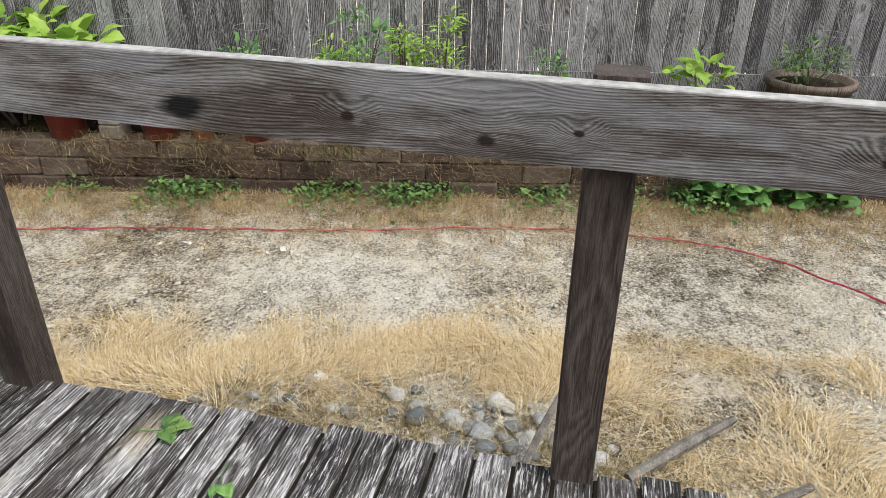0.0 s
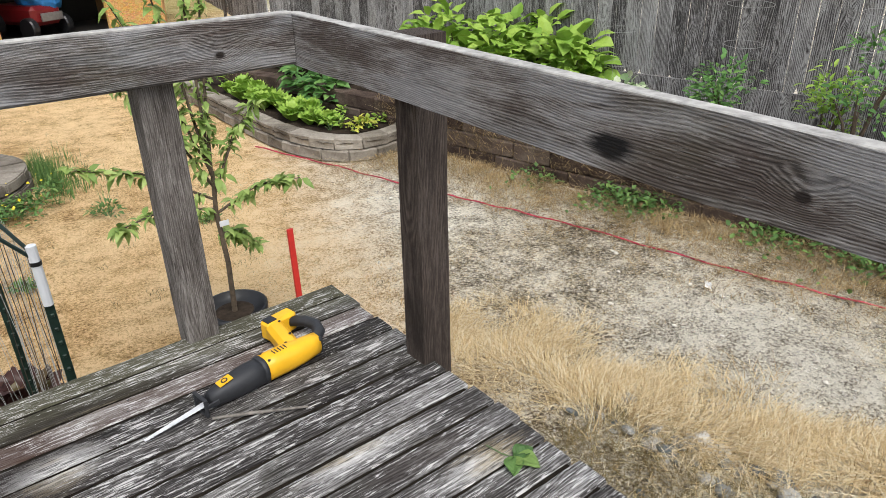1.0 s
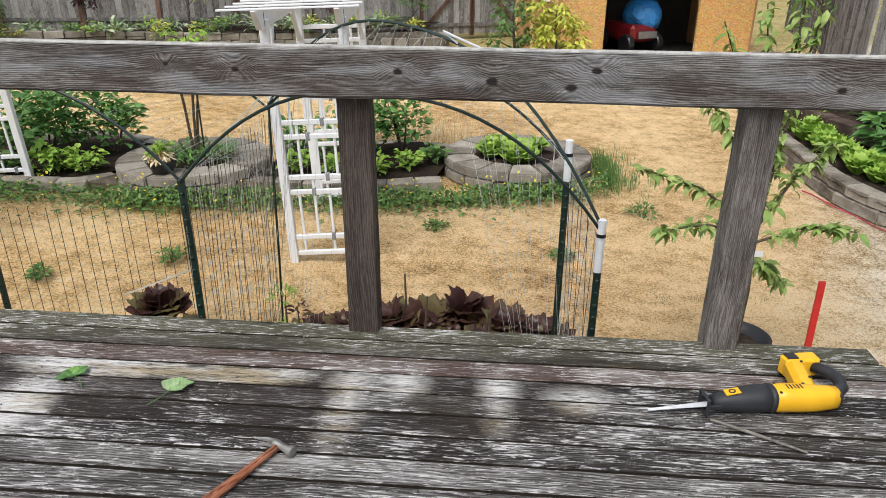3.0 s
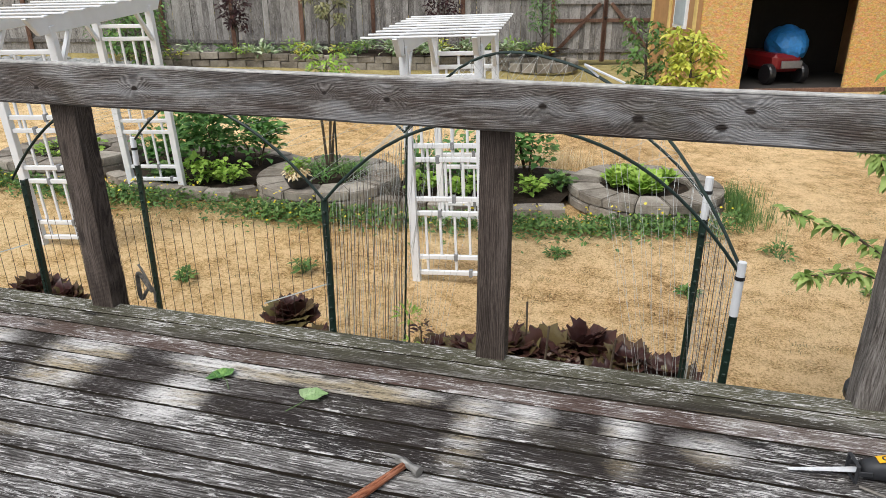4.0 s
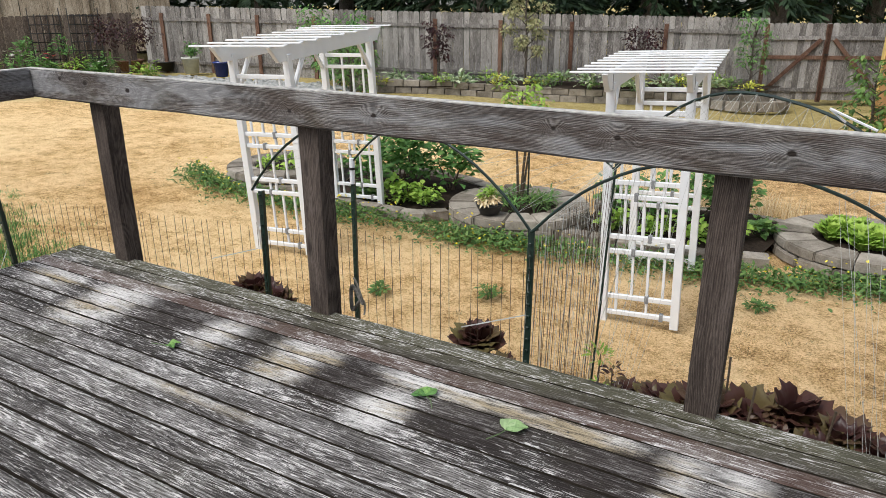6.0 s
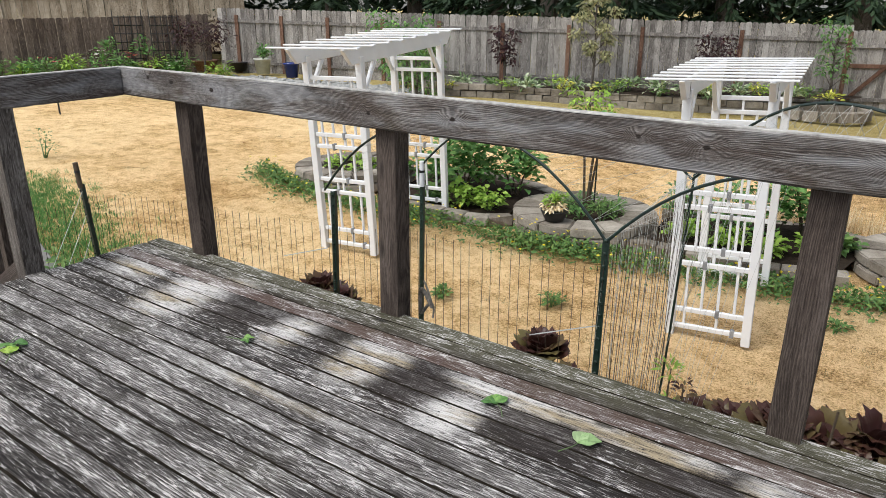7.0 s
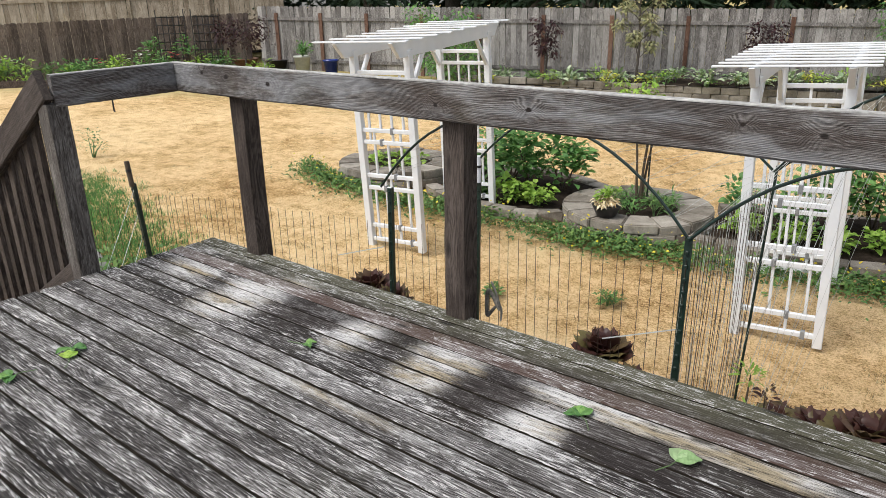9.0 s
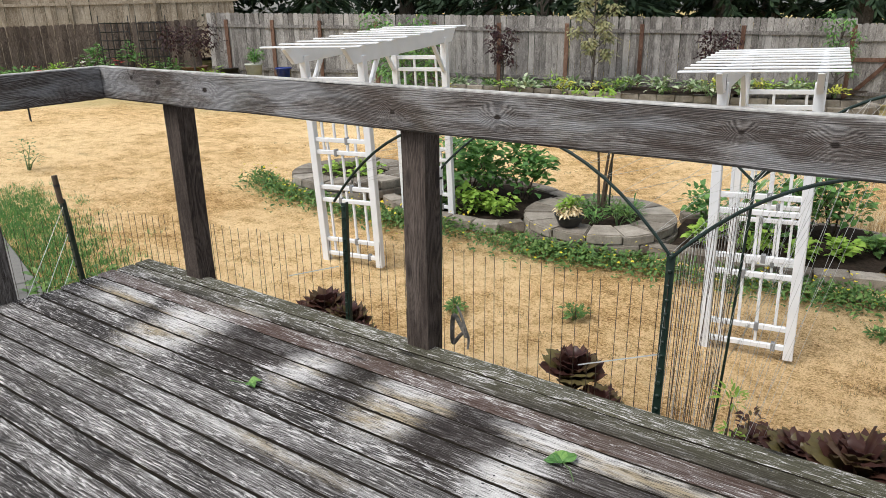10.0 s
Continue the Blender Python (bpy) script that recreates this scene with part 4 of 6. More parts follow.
def ring_planter(cx, cy, r_out, r_in, h, n, label):
    z0 = ground_z(cx, cy)
    ob = thing("ring_planter", pose(cx, cy, z0), label, "planter", "stone ring planters")
    for c in range(2):
        hh = h / 2
        ro, ri = r_out + (0.0 if c else 0.015), r_in
        bm = bmesh.new()
        half = math.pi / n * 0.965
        prof = []
        for a in (-half, 0, half):
            prof.append((ro * math.cos(a), ro * math.sin(a)))
        for a in (half, -half):
            prof.append((ri * math.cos(a), ri * math.sin(a)))
        lo = [bm.verts.new((x, y, 0)) for x, y in prof]
        hi = [bm.verts.new((x, y, hh - 0.005)) for x, y in prof]
        bm.faces.new(list(reversed(lo)))
        bm.faces.new(hi)
        for k in range(5):
            bm.faces.new((lo[k], lo[(k + 1) % 5], hi[(k + 1) % 5], hi[k]))
        bmesh.ops.recalc_face_normals(bm, faces=bm.faces)
        bmesh.ops.bevel(bm, geom=list(bm.edges), offset=0.012, segments=2, affect="EDGES")
        me = bpy.data.meshes.new("stone_block")
        bm.to_mesh(me)
        bm.free()
        me.materials.append(M_BLOCK)
        for i in range(n):
            b = new("stone_block", me)
            b.parent = ob
            b.matrix_basis = pose(0, 0, hh * c + rng.uniform(-0.003, 0.003), rng.uniform(-0.6, 0.6), rng.uniform(-0.6, 0.6), 360 / n * (i + 0.5 * c) + rng.uniform(-0.8, 0.8))
    soil_patch("soil", [(r_in * 1.02 * math.cos(k * 0.2618), r_in * 1.02 * math.sin(k * 0.2618)) for k in range(24)], h * 0.72, ob)
    return z0 + h * 0.75


zR = ring_planter(0.57, 7.72, 0.84, 0.49, 0.21, 15, "round stone-block planter with leafy lettuce")
zM = ring_planter(-2.88, 6.98, 0.80, 0.45, 0.21, 14, "round stone-block planter holding a small staked tree")
zL = ring_planter(-6.15, 6.78, 0.80, 0.45, 0.21, 14, "round stone-block planter with low seedlings")

bed1 = thing("low_bed", pose(0, 0, 0), "low stone-edged vegetable bed between ring planters", "garden bed")
block_wall(bed1, smooth_line([(-5.35, 6.35), (-4.8, 6.12), (-4.26, 6.10), (-3.8, 6.16), (-3.55, 6.36)]), ground_z, 1, 0.29, 0.16, 0.12, M_BLOCK, 500)
block_wall(bed1, smooth_line([(-3.5, 7.75), (-4.2, 8.0), (-5.0, 7.9), (-5.6, 7.5)]), ground_z, 1, 0.29, 0.16, 0.12, M_BLOCK, 500)
soil_patch("soil", [(-5.3, 6.5), (-4.8, 6.25), (-4.26, 6.22), (-3.7, 6.3), (-3.55, 6.9), (-3.5, 7.7), (-4.2, 7.9), (-5.0, 7.85), (-5.5, 7.4)], -1.0, bed1)
bed2 = thing("low_bed", pose(0, 0, 0), "low stone-edged bed with squash and bean plants", "garden bed")
block_wall(bed2, smooth_line([(-2.2, 6.55), (-1.6, 6.62), (-0.9, 6.72), (-0.3, 6.85)]), ground_z, 1, 0.29, 0.16, 0.12, M_BLOCK, 510)
block_wall(bed2, smooth_line([(-0.1, 8.3), (-0.7, 8.45), (-1.5, 8.3), (-2.2, 8.0)]), ground_z, 1, 0.29, 0.16, 0.12, M_BLOCK, 510)
soil_patch("soil", [(-2.2, 6.65), (-1.6, 6.74), (-0.9, 6.84), (-0.3, 6.95), (-0.2, 7.6), (-0.2, 8.3), (-0.7, 8.4), (-1.5, 8.25), (-2.2, 7.95), (-2.15, 7.2)], -1.09, bed2)

bed3 = thing("corner_bed", pose(0, 0, 0), "raised two-course stone bed with lettuce and leafy plants", "garden bed")
line3 = smooth_line([(3.75, 10.2), (3.72, 8.85), (3.70, 7.3), (3.80, 6.55), (4.05, 6.12), (4.45, 6.0), (4.95, 6.12)])
block_wall(bed3, line3, ground_z, 2, 0.30, 0.17, 0.125, M_BLOCK, 520)
soil_patch("soil", [tuple(p) for p in line3] + [(5.2, 7.0), (5.0, 9.0), (4.8, 10.2)], -1.0, bed3)

sidewall = thing("retaining_wall", pose(0, 0, 0), "low mossy retaining wall of rough concrete blocks", "wall", kind="structure")
block_wall(sidewall, [(wall_x(9.5), 9.5), (wall_x(-6), -6)], lambda x, y: -1.23, 3, 0.42, 0.20, 0.165, M_WALL, 530, 0.012)
hang = Leaves()
for k in range(1500):
    y = rng.choice((2.35, 2.0, 4.4, 3.4, -1.9, 0.9)) + rng.gauss(0, 0.16)
    hang.blade((wall_x(y) + rng.uniform(0.0, 0.12), y, -0.76), (-rng.uniform(0.1, 0.8), rng.gauss(0, 0.7), rng.uniform(-0.9, 0.9)), rng.uniform(0.07, 0.24), 0.004)
tagged(hang.make("hanging_grass", M_HAYGREEN), "dry grass hanging over the low wall", "grass", kind="stuff")
wt = raw("soil_terrace", [(wall_x(-6) + 0.1, -6, -0.76), (wall_x(-6) + 1.0, -6, -0.62), (wall_x(9.5) + 1.0, 9.5, -0.62), (wall_x(9.5) + 0.1, 9.5, -0.76)], [(0, 1, 2, 3)], M_SOIL, sidewall)

farbed = thing("raised_border", pose(0, 0, 0), "raised border along the back fence held by pale concrete blocks", "garden bed", kind="structure")
far_line = smooth_line([(-10.6, 13.9), (-9.9, 14.05), (-8.3, 14.85), (-6.6, 15.4), (-4.6, 16.4), (-2.7, 17.35), (-1.5, 18.2), (-1.3, 18.8)], 6)
block_wall(farbed, far_line, lambda x, y: ground_z(x, y) - 0.02, 2, 0.40, 0.22, 0.165, M_BLOCK, 540)
soil_patch("soil", [tuple(p) for p in far_line] + [along_back(4.2, 0.1), along_back(0, 0.1), along_back(-5, 0.1)], -0.70, farbed, 0.02)
ring2 = thing("ring_planter", pose(-2.0, 17.9, -1.12), "low round stone planter at the end of the border", "planter", "stone ring planters")
block_wall(ring2, [(0.8 * math.cos(-k * 0.35), 0.8 * math.sin(-k * 0.35)) for k in range(19)], lambda x, y: 0, 1, 0.3, 0.2, 0.22, M_BLOCK, 550)

# ---- shed ----
def osb_material():
    m, n, l, b = material("strand_board", 0.8)
    co = n.new("ShaderNodeTexCoord")
    v = n.new("ShaderNodeTexVoronoi")
    v.inputs["Scale"].default_value = 16.0
    mp = n.new("ShaderNodeMapping")
    mp.inputs["Scale"].default_value = (1.0, 1.0, 2.2)
    l.new(co.outputs["Object"], mp.inputs["Vector"])
    l.new(mp.outputs[0], v.inputs["Vector"])
    f = tex(n, l, co.outputs["Object"], 22.0, 5, 0.7, (1, 1, 1.6), 0.8)
    col = ramp(n, l, f, [(0.32, (0.36, 0.19, 0.06)), (0.5, (0.56, 0.33, 0.115)), (0.68, (0.70, 0.46, 0.19))])
    col = mix(n, l, 0.3, col, v.outputs["Color"], "SOFT_LIGHT")
    l.new(col, b.inputs["Base Color"])
    bump(n, l, b, f, 0.3, 0.004)
    return m


M_OSB = osb_material()
M_TAN = plain("tan_paint", (0.36, 0.20, 0.085), 0.6, grain=10.0)
M_CREAM = plain("yellow_trim_paint", (0.60, 0.44, 0.16), 0.6, grain=10.0)
M_DARKIN = plain("shed_lining", (0.030, 0.026, 0.022), 0.9, grain=10.0)
M_BLUE = plain("blue_tarp", (0.03, 0.22, 0.55), 0.5, grain=14.0, amount=0.2, relief=0.4)
M_REDPAINT = plain("dark_red_enamel", (0.20, 0.012, 0.014), 0.35, grain=14.0)
M_GLASS = plain("window_glass", (0.35, 0.40, 0.42), 0.08, grain=3.0)
shed = thing("garden_shed", pose(1.55, 15.25, -1.2, 0, 0, 19.9), "unfinished strand-board shed with an open doorway and tan side wall", "shed")
fw, dl, dr, fh, dp = 4.6, 0.97, 3.22, 2.75, 2.45
part("front_panel", box((dl, 0.08, fh), (dl / 2, 0, fh / 2), bevel=0.004), M_OSB, shed, "raw strand board beside the doorway")
part("front_panel", box((fw - dr, 0.08, fh), ((fw + dr) / 2, 0, fh / 2), bevel=0.004), M_OSB, shed)
part("lintel", box((dr - dl, 0.08, fh - 2.1), ((dl + dr) / 2, 0, (fh + 2.1) / 2), bevel=0.004), M_OSB, shed)
part("sill_beam", box((fw, 0.10, 0.09), (fw / 2, -0.012, 0.045), bevel=0.004), M_FENCEPOST, shed)
part("side_wall", box((0.10, dp, fh), (-0.052, dp / 2 + 0.02, fh / 2), bevel=0.004), M_TAN, shed, "tan painted side wall")
part("side_wall", box((0.10, dp, fh), (fw + 0.052, dp / 2 + 0.02, fh / 2), bevel=0.004), M_TAN, shed)
part("back_wall", box((fw, 0.10, fh), (fw / 2, dp, fh / 2)), M_DARKIN, shed)
part("floor", box((fw - 0.02, dp - 0.1, 0.05), (fw / 2, dp / 2, 0.03)), M_DARKIN, shed)
part("roof", box((fw + 0.6, dp + 0.6, 0.12), (fw / 2, dp / 2, fh + 0.07), bevel=0.01), M_DARKIN, shed)
for y in (0.06, 1.35, dp - 0.1):
    part("trim", box((0.03, 0.12, fh - 0.04), (-0.118, y, fh / 2), bevel=0.003), M_CREAM, shed, "yellow trim board")
win = part("window", box((0.05, 0.62, 1.0), (-0.125, 0.75, 1.75), bevel=0.004), M_WHITE, shed, "white-framed side window")
part("pane", box((0.012, 0.50, 0.86), (-0.153, 0.75, 1.75)), M_GLASS, win)
part("hinge", box((0.05, 0.02, 0.09), (0.30, -0.045, 2.05), bevel=0.003), M_BLACK, shed)

mower = thing("lawn_tractor", shed.matrix_world @ pose(2.30, 1.25, 0.06, 0, 0, 8), "red lawn tractor under a blue tarp inside the shed", "tractor")
bm = box((0.7, 1.3, 0.38), (0, 0.1, 0.45), bevel=0.08)
part("hood", bm, M_REDPAINT, mower)
tarp = bmesh.new()
bmesh.ops.create_uvsphere(tarp, u_segments=20, v_segments=12, radius=1)
bmesh.ops.scale(tarp, vec=(0.42, 0.5, 0.42), verts=tarp.verts)
for v in tarp.verts:
    v.co += Vector((1, 1, 1)) * 0.06 * noise.noise(v.co * 5)
    v.co.z = max(v.co.z, -0.26)
bmesh.ops.translate(tarp, vec=(0.22, -0.1, 0.78), verts=tarp.verts)
part("tarp", tarp, M_BLUE, mower, "crumpled blue tarp")
for sx in (-0.40, 0.40):
    for sy, r in ((-0.45, 0.22), (0.6, 0.28)):
        w = part("wheel", lathe([(0.0, -0.08), (r * 0.9, -0.08), (r, -0.05), (r, 0.05), (r * 0.9, 0.08), (0.0, 0.08)], 18), M_BLACK, mower)
        w.matrix_basis = pose(sx, sy, r, 0, 90, 0)
part("front_grille", box((0.5, 0.05, 0.16), (0.05, -0.60, 0.42), bevel=0.01), plain("steel_grey", (0.3, 0.3, 0.31), 0.4, metal=0.7), mower)
can = thing("fuel_can", shed.matrix_world @ pose(1.2, 1.1, 0.06), "red plastic fuel can on the shed floor", "can")
part("body", box((0.34, 0.24, 0.36), (0, 0, 0.18), bevel=0.04), M_REDPLASTIC, can)
part("spout", tube([(0.1, 0, 0.36), (0.16, 0, 0.44), (0.26, 0, 0.48)], 0.018), M_BLACK, can)

# ---- hoop tunnels, posts and wire by the deck ----
def t_post(x, y, top, white, label, lean=0.0, tip=None, slim=False):
    z0 = -1.2
    ob = thing("stake", pose(x, y, z0, 0, lean, 0), label, "stake", "garden stakes")
    H = top - z0
    if slim:
        part("post", tube([(0, 0, 0), (0.004, 0.002, H * 0.5), (0, 0, H)], 0.0065, 8), M_GREENPOST, ob)
        return ob
    bm = bmesh.new()
    box((0.030, 0.006, H - white), (0, 0, (H - white) / 2), bevel=0.001, bm=bm)
    box((0.006, 0.030, H - white), (0, 0.015, (H - white) / 2), bevel=0.001, bm=bm)
    for k in range(int((H - white) / 0.055)):
        box((0.012, 0.010, 0.012), (0, -0.007, 0.05 + k * 0.055), bevel=0.002, bm=bm)
    part("post", bm, M_GREENPOST, ob)
    if white:
        part("sleeve", lathe([(0.0165, H - white - 0.02), (0.0165, H), (0.012, H), (0.0, H)], 12), tip or M_WHITE, ob, "white plastic sleeve" if not tip else "bare wooden tip")
        part("tie", lathe([(0.019, H - 0.07), (0.019, H - 0.055)], 12, False), M_BLACK, ob)
    return ob


t_post(-2.43, 2.52, 0.30, 0.0, "dark green steel stake wrapped with wire", 1.5)
t_post(-2.41, 3.30, 0.33, 0.14, "dark green steel stake with a white sleeve", 1.0)
t_post(-0.845, 2.50, 0.34, 0.0, "dark green steel stake joining two hoops", 0)
t_post(-0.81, 3.33, 0.47, 0.0, "thin dark green steel stake", 2.0, None, True)
t_post(0.68, 2.93, 0.42, 0.16, "dark green steel stake with a white sleeve")
t_post(0.79, 2.55, 0.21, 0.20, "black and white steel stake carrying a hoop")
t_post(-4.31, 2.23, 0.25, 0.15, "dark green steel stake with a bare wooden tip", -6.5, M_TWIG)


def arch(x0, x1, y0, y1, z0, z1, apex, skew=0.0, r=0.0085):
    pts = []
    for k in range(25):
        t = k / 24
        a = math.pi * t
        base = z0 + (z1 - z0) * t
        x = x0 + (x1 - x0) * t + skew * math.sin(a)
        pts.append((x, y0 + (y1 - y0) * t, base + (apex - (z0 + z1) / 2) * (1 - abs(2 * t - 1) ** 2.4)))
    return pts


hoops = thing("hoop_tunnel", pose(0, 0, 0), "dark green pipe hoops draped with pale netting over lettuce", "hoop tunnel")
arches = [arch(-2.45, -0.845, 2.52, 2.50, 0.30, 0.33, 0.73), arch(-2.39, -0.76, 3.30, 3.33, 0.30, 0.44, 0.71), arch(-0.845, 0.79, 2.50, 2.55, 0.33, 0.16, 0.68), arch(-0.76, 0.68, 3.33, 2.93, 0.44, 0.32, 0.70), arch(-0.76, 0.79, 3.33, 2.55, 0.44, 0.18, 0.87)]
for a in arches:
    part("hoop", tube(a, 0.0065, 7), M_HOOP, hoops)
for t in (12,):
    part("ridge_pipe", tube([arches[2][t], arches[3][t]], 0.005, 6), M_HOOP, hoops)
clip_at = arches[4][15]
part("clip", tube([clip_at, (clip_at[0] - 0.06, clip_at[1] - 0.02, clip_at[2] + 0.05), (clip_at[0] + 0.10, clip_at[1], clip_at[2] - 0.02)], 0.005, 5), M_WHITE, hoops, "white plastic clip")


def strands(lines, r, name, mat, parent, label=""):
    """Thin straight wires as three-sided prisms in one mesh."""
    v, f = [], []
    for a, b in lines:
        a, b = Vector(a), Vector(b)
        d = (b - a).normalized()
        s = d.orthogonal().normalized()
        u = d.cross(s)
        n = len(v)
        for p in (a, b):
            for k in range(3):
                v.append(p + r * (math.cos(2.094 * k) * s + math.sin(2.094 * k) * u))
        f += [(n, n + 1, n + 4, n + 3), (n + 1, n + 2, n + 5, n + 4), (n + 2, n, n + 3, n + 5)]
    return raw(name, v, f, mat, parent, label)


net = []
for A, B in ((arches[2], arches[4]), (arches[4], arches[3]), (arches[0], arches[1])):
    for k in range(1, 24):
        net.append((A[k], B[k]))
        net.append((A[k], B[min(k + 2, 24)]))
for A in (arches[2], arches[3]):
    for side in (0, 1):
        end = 0 if side == 0 else 24
        for k in range(1, 9):
            p = A[k] if side == 0 else A[24 - k]
            net.append((p, (A[end][0] + (0.04 + 0.03 * k) * (1 if side == 0 else -1) * 0.5, A[end][1] + 0.05 * rng.uniform(-1, 1), -1.05)))
for k in range(26):
    t = k / 25
    net.append(((-0.845 + 0.08 * t, 2.50 + 0.83 * t, 0.33 + 0.12 * t), (-0.86 + 0.06 * t + rng.uniform(-0.03, 0.03), 2.48 + 0.85 * t, -1.12)))
    net.append(((0.70 + 0.09 * t, 2.93 - 0.38 * t, 0.36 - 0.20 * t), (0.66 + 0.15 * t + rng.uniform(-0.02, 0.02), 2.93 - 0.38 * t, -1.12)))
for k in range(22):
    t = k / 21
    a = Vector((-0.86, 2.5, 0.33)).lerp(Vector(arches[2][7]), t)
    net.append((tuple(a), (-0.79 + 0.05 * rng.uniform(-1, 1), 3.33, 0.45 - 0.9 * t)))
tagged(strands(net, 0.0008, "netting", M_NET, hoops, "fine pale garden netting"), kind="stuff")

wire = thing("wire_fence", pose(0, 0, 0), "low rusty wire garden fence with upright wires", "wire fence")
up, x = [], -4.42
corner = Vector((-4.44, 2.25))
while x < -0.88:
    top = 0.03 + 0.05 * (x + 4.4) + 0.02 * math.sin(x * 3)
    y = 2.25 + 0.27 * min(1, (x + 4.42) / 2.0)
    up.append(((x, y, -1.15), (x + rng.uniform(-0.012, 0.012), y + rng.uniform(-0.012, 0.012), top + rng.uniform(-0.01, 0.015))))
    x += 0.052
for z in (-1.0, -0.55):
    up.append(((-4.42, 2.25, z), (-2.42, 2.52, z + 0.02)))
    up.append(((-2.42, 2.52, z + 0.02), (-0.88, 2.50, z + 0.08)))
for k in range(30):
    yy = 2.25 - 0.052 * k
    up.append(((-4.44 - 0.004 * k, yy, -1.15), (-4.44 - 0.004 * k, yy, -0.02 + rng.uniform(-0.01, 0.01))))
for k in range(24):
    t = k / 23
    wob = rng.uniform(-0.02, 0.02)
    up.append(((-0.855 + 0.05 * t, 2.50 + 0.83 * t, -1.15), (-0.85 + 0.06 * t + wob, 2.50 + 0.83 * t + wob, -0.35)))
    up.append(((-0.85 + 0.06 * t + wob, 2.50 + 0.83 * t + wob, -0.35), (-0.845 + 0.08 * t, 2.50 + 0.83 * t - wob, 0.28 + 0.12 * t + rng.uniform(-0.04, 0.02))))
for k in range(9):
    t = (k + 0.5) / 9
    wob = rng.uniform(-0.015, 0.015)
    up.append(((0.67 + 0.12 * t, 2.93 - 0.38 * t, -1.15), (0.68 + 0.11 * t + wob, 2.93 - 0.38 * t, -0.40)))
    up.append(((0.68 + 0.11 * t + wob, 2.93 - 0.38 * t, -0.40), (0.68 + 0.11 * t - wob, 2.93 - 0.38 * t, 0.30 - 0.15 * t)))
tagged(strands(up, 0.0016, "wire_mesh", M_WIRE, wire), kind="stuff")
line = [((-4.44, 2.23, 0.05 - 0.17 * k), (-3.35, 1.40 + 0.02 * k, -0.15 - 0.12 * k)) for k in range(4)]
strands(line, 0.0018, "guy_line", M_NET, wire, "pale guy string")
for a, b in (((-2.43, 2.50, -0.02), (-2.70, 2.42, -0.10)), ((-0.86, 2.50, -0.05), (-1.15, 2.46, -0.16))):
    strands([(a, b)], 0.003, "string_tie", M_NET, wire, "white string tie")
bow = tube([(-1.74 + 0.045 * math.cos(k * 0.175) * (1 + 0.2 * math.sin(k * 0.25)), 2.12 + 0.02 * math.sin(k * 0.11), 0.02 + 0.003 * k + 0.045 * math.sin(k * 0.325)) for k in range(44)], [0.004 + 0.005 * math.sin(math.pi * k / 43) for k in range(44)], 7)
ob = thing("dried_twist", pose(0.24, 0.02, -0.06), "curled grey dried tendril tied to the post", "ornament")
part("curl", bow, M_DRYTWIG, ob)

# ---- potted sapling and red stake by the deck ----
sap = thing("potted_sapling", pose(1.70, 3.40, -1.2), "young fruit tree in a black nursery pot", "tree")
part("pot", lathe([(0.13, 0), (0.165, 0.40), (0.18, 0.40), (0.18, 0.44), (0.165, 0.44), (0.155, 0.41), (0.0, 0.40)], 24), M_BLACK, sap, smooth=True)
part("bark_mulch", lathe([(0.157, 0.395), (0.08, 0.412), (0.0, 0.408)], 18, False), M_SOIL, sap)
trunk = bmesh.new()
tube([(0, 0, 0.38), (0.01, 0.0, 0.7), (0.0, 0.02, 0.98), (0.02, 0.03, 1.2)], [0.016, 0.014, 0.013, 0.010], 8, trunk)
limbs = []
for k, (dx, dy, dz, z0) in enumerate(((-0.62, 0.10, 0.28, 1.05), (-0.38, -0.10, 0.62, 1.12), (0.30, 0.05, 0.42, 1.08), (-0.12, 0.1, 0.95, 1.18), (0.10, 0.0, 1.0, 1.18), (0.42, -0.12, 0.12, 0.98), (-0.5, 0.0, 0.02, 1.0), (0.22, 0.12, -0.18, 0.86), (0.02, 0.02, 1.30, 1.2), (-0.3, 0.1, 0.85, 1.2))):
    a = Vector((0.01, 0.02, z0))
    b = a + Vector((dx, dy, dz))
    m_ = a.lerp(b, 0.5) + Vector((0, 0, 0.06))
    part("branch", tube([tuple(a), tuple(m_), tuple(b)], [0.008, 0.006, 0.003], 6), M_TWIG, sap)
    limbs.append((a, m_, b))
part("trunk", trunk, M_TWIG, sap)
lv = Leaves()
for a, m_, b in limbs:
    for k in range(95):
        t = rng.uniform(0.1, 1.0)
        p = a.lerp(m_, t * 2) if t < 0.5 else m_.lerp(b, t * 2 - 1)
        lv.leaf(p + ball() * 0.02, (rng.uniform(-1, 1), rng.uniform(-1, 1), rng.uniform(-0.7, 0.4)), rng.uniform(0.045, 0.09), 0.45, droop=0.4)
lv.make("leaves", M_SAPLING, sap)
part("plant_tag", box((0.05, 0.004, 0.03), (0.02, -0.015, 0.93), bevel=0.001), M_WHITE, sap)
ob = thing("red_stake", pose(2.115, 3.45, -1.22, 0, -1, 0), "flat red painted wooden marker stake", "stake")
part("board", box((0.036, 0.015, 0.78), (0, 0, 0.39), bevel=0.003), M_REDPLASTIC, ob)

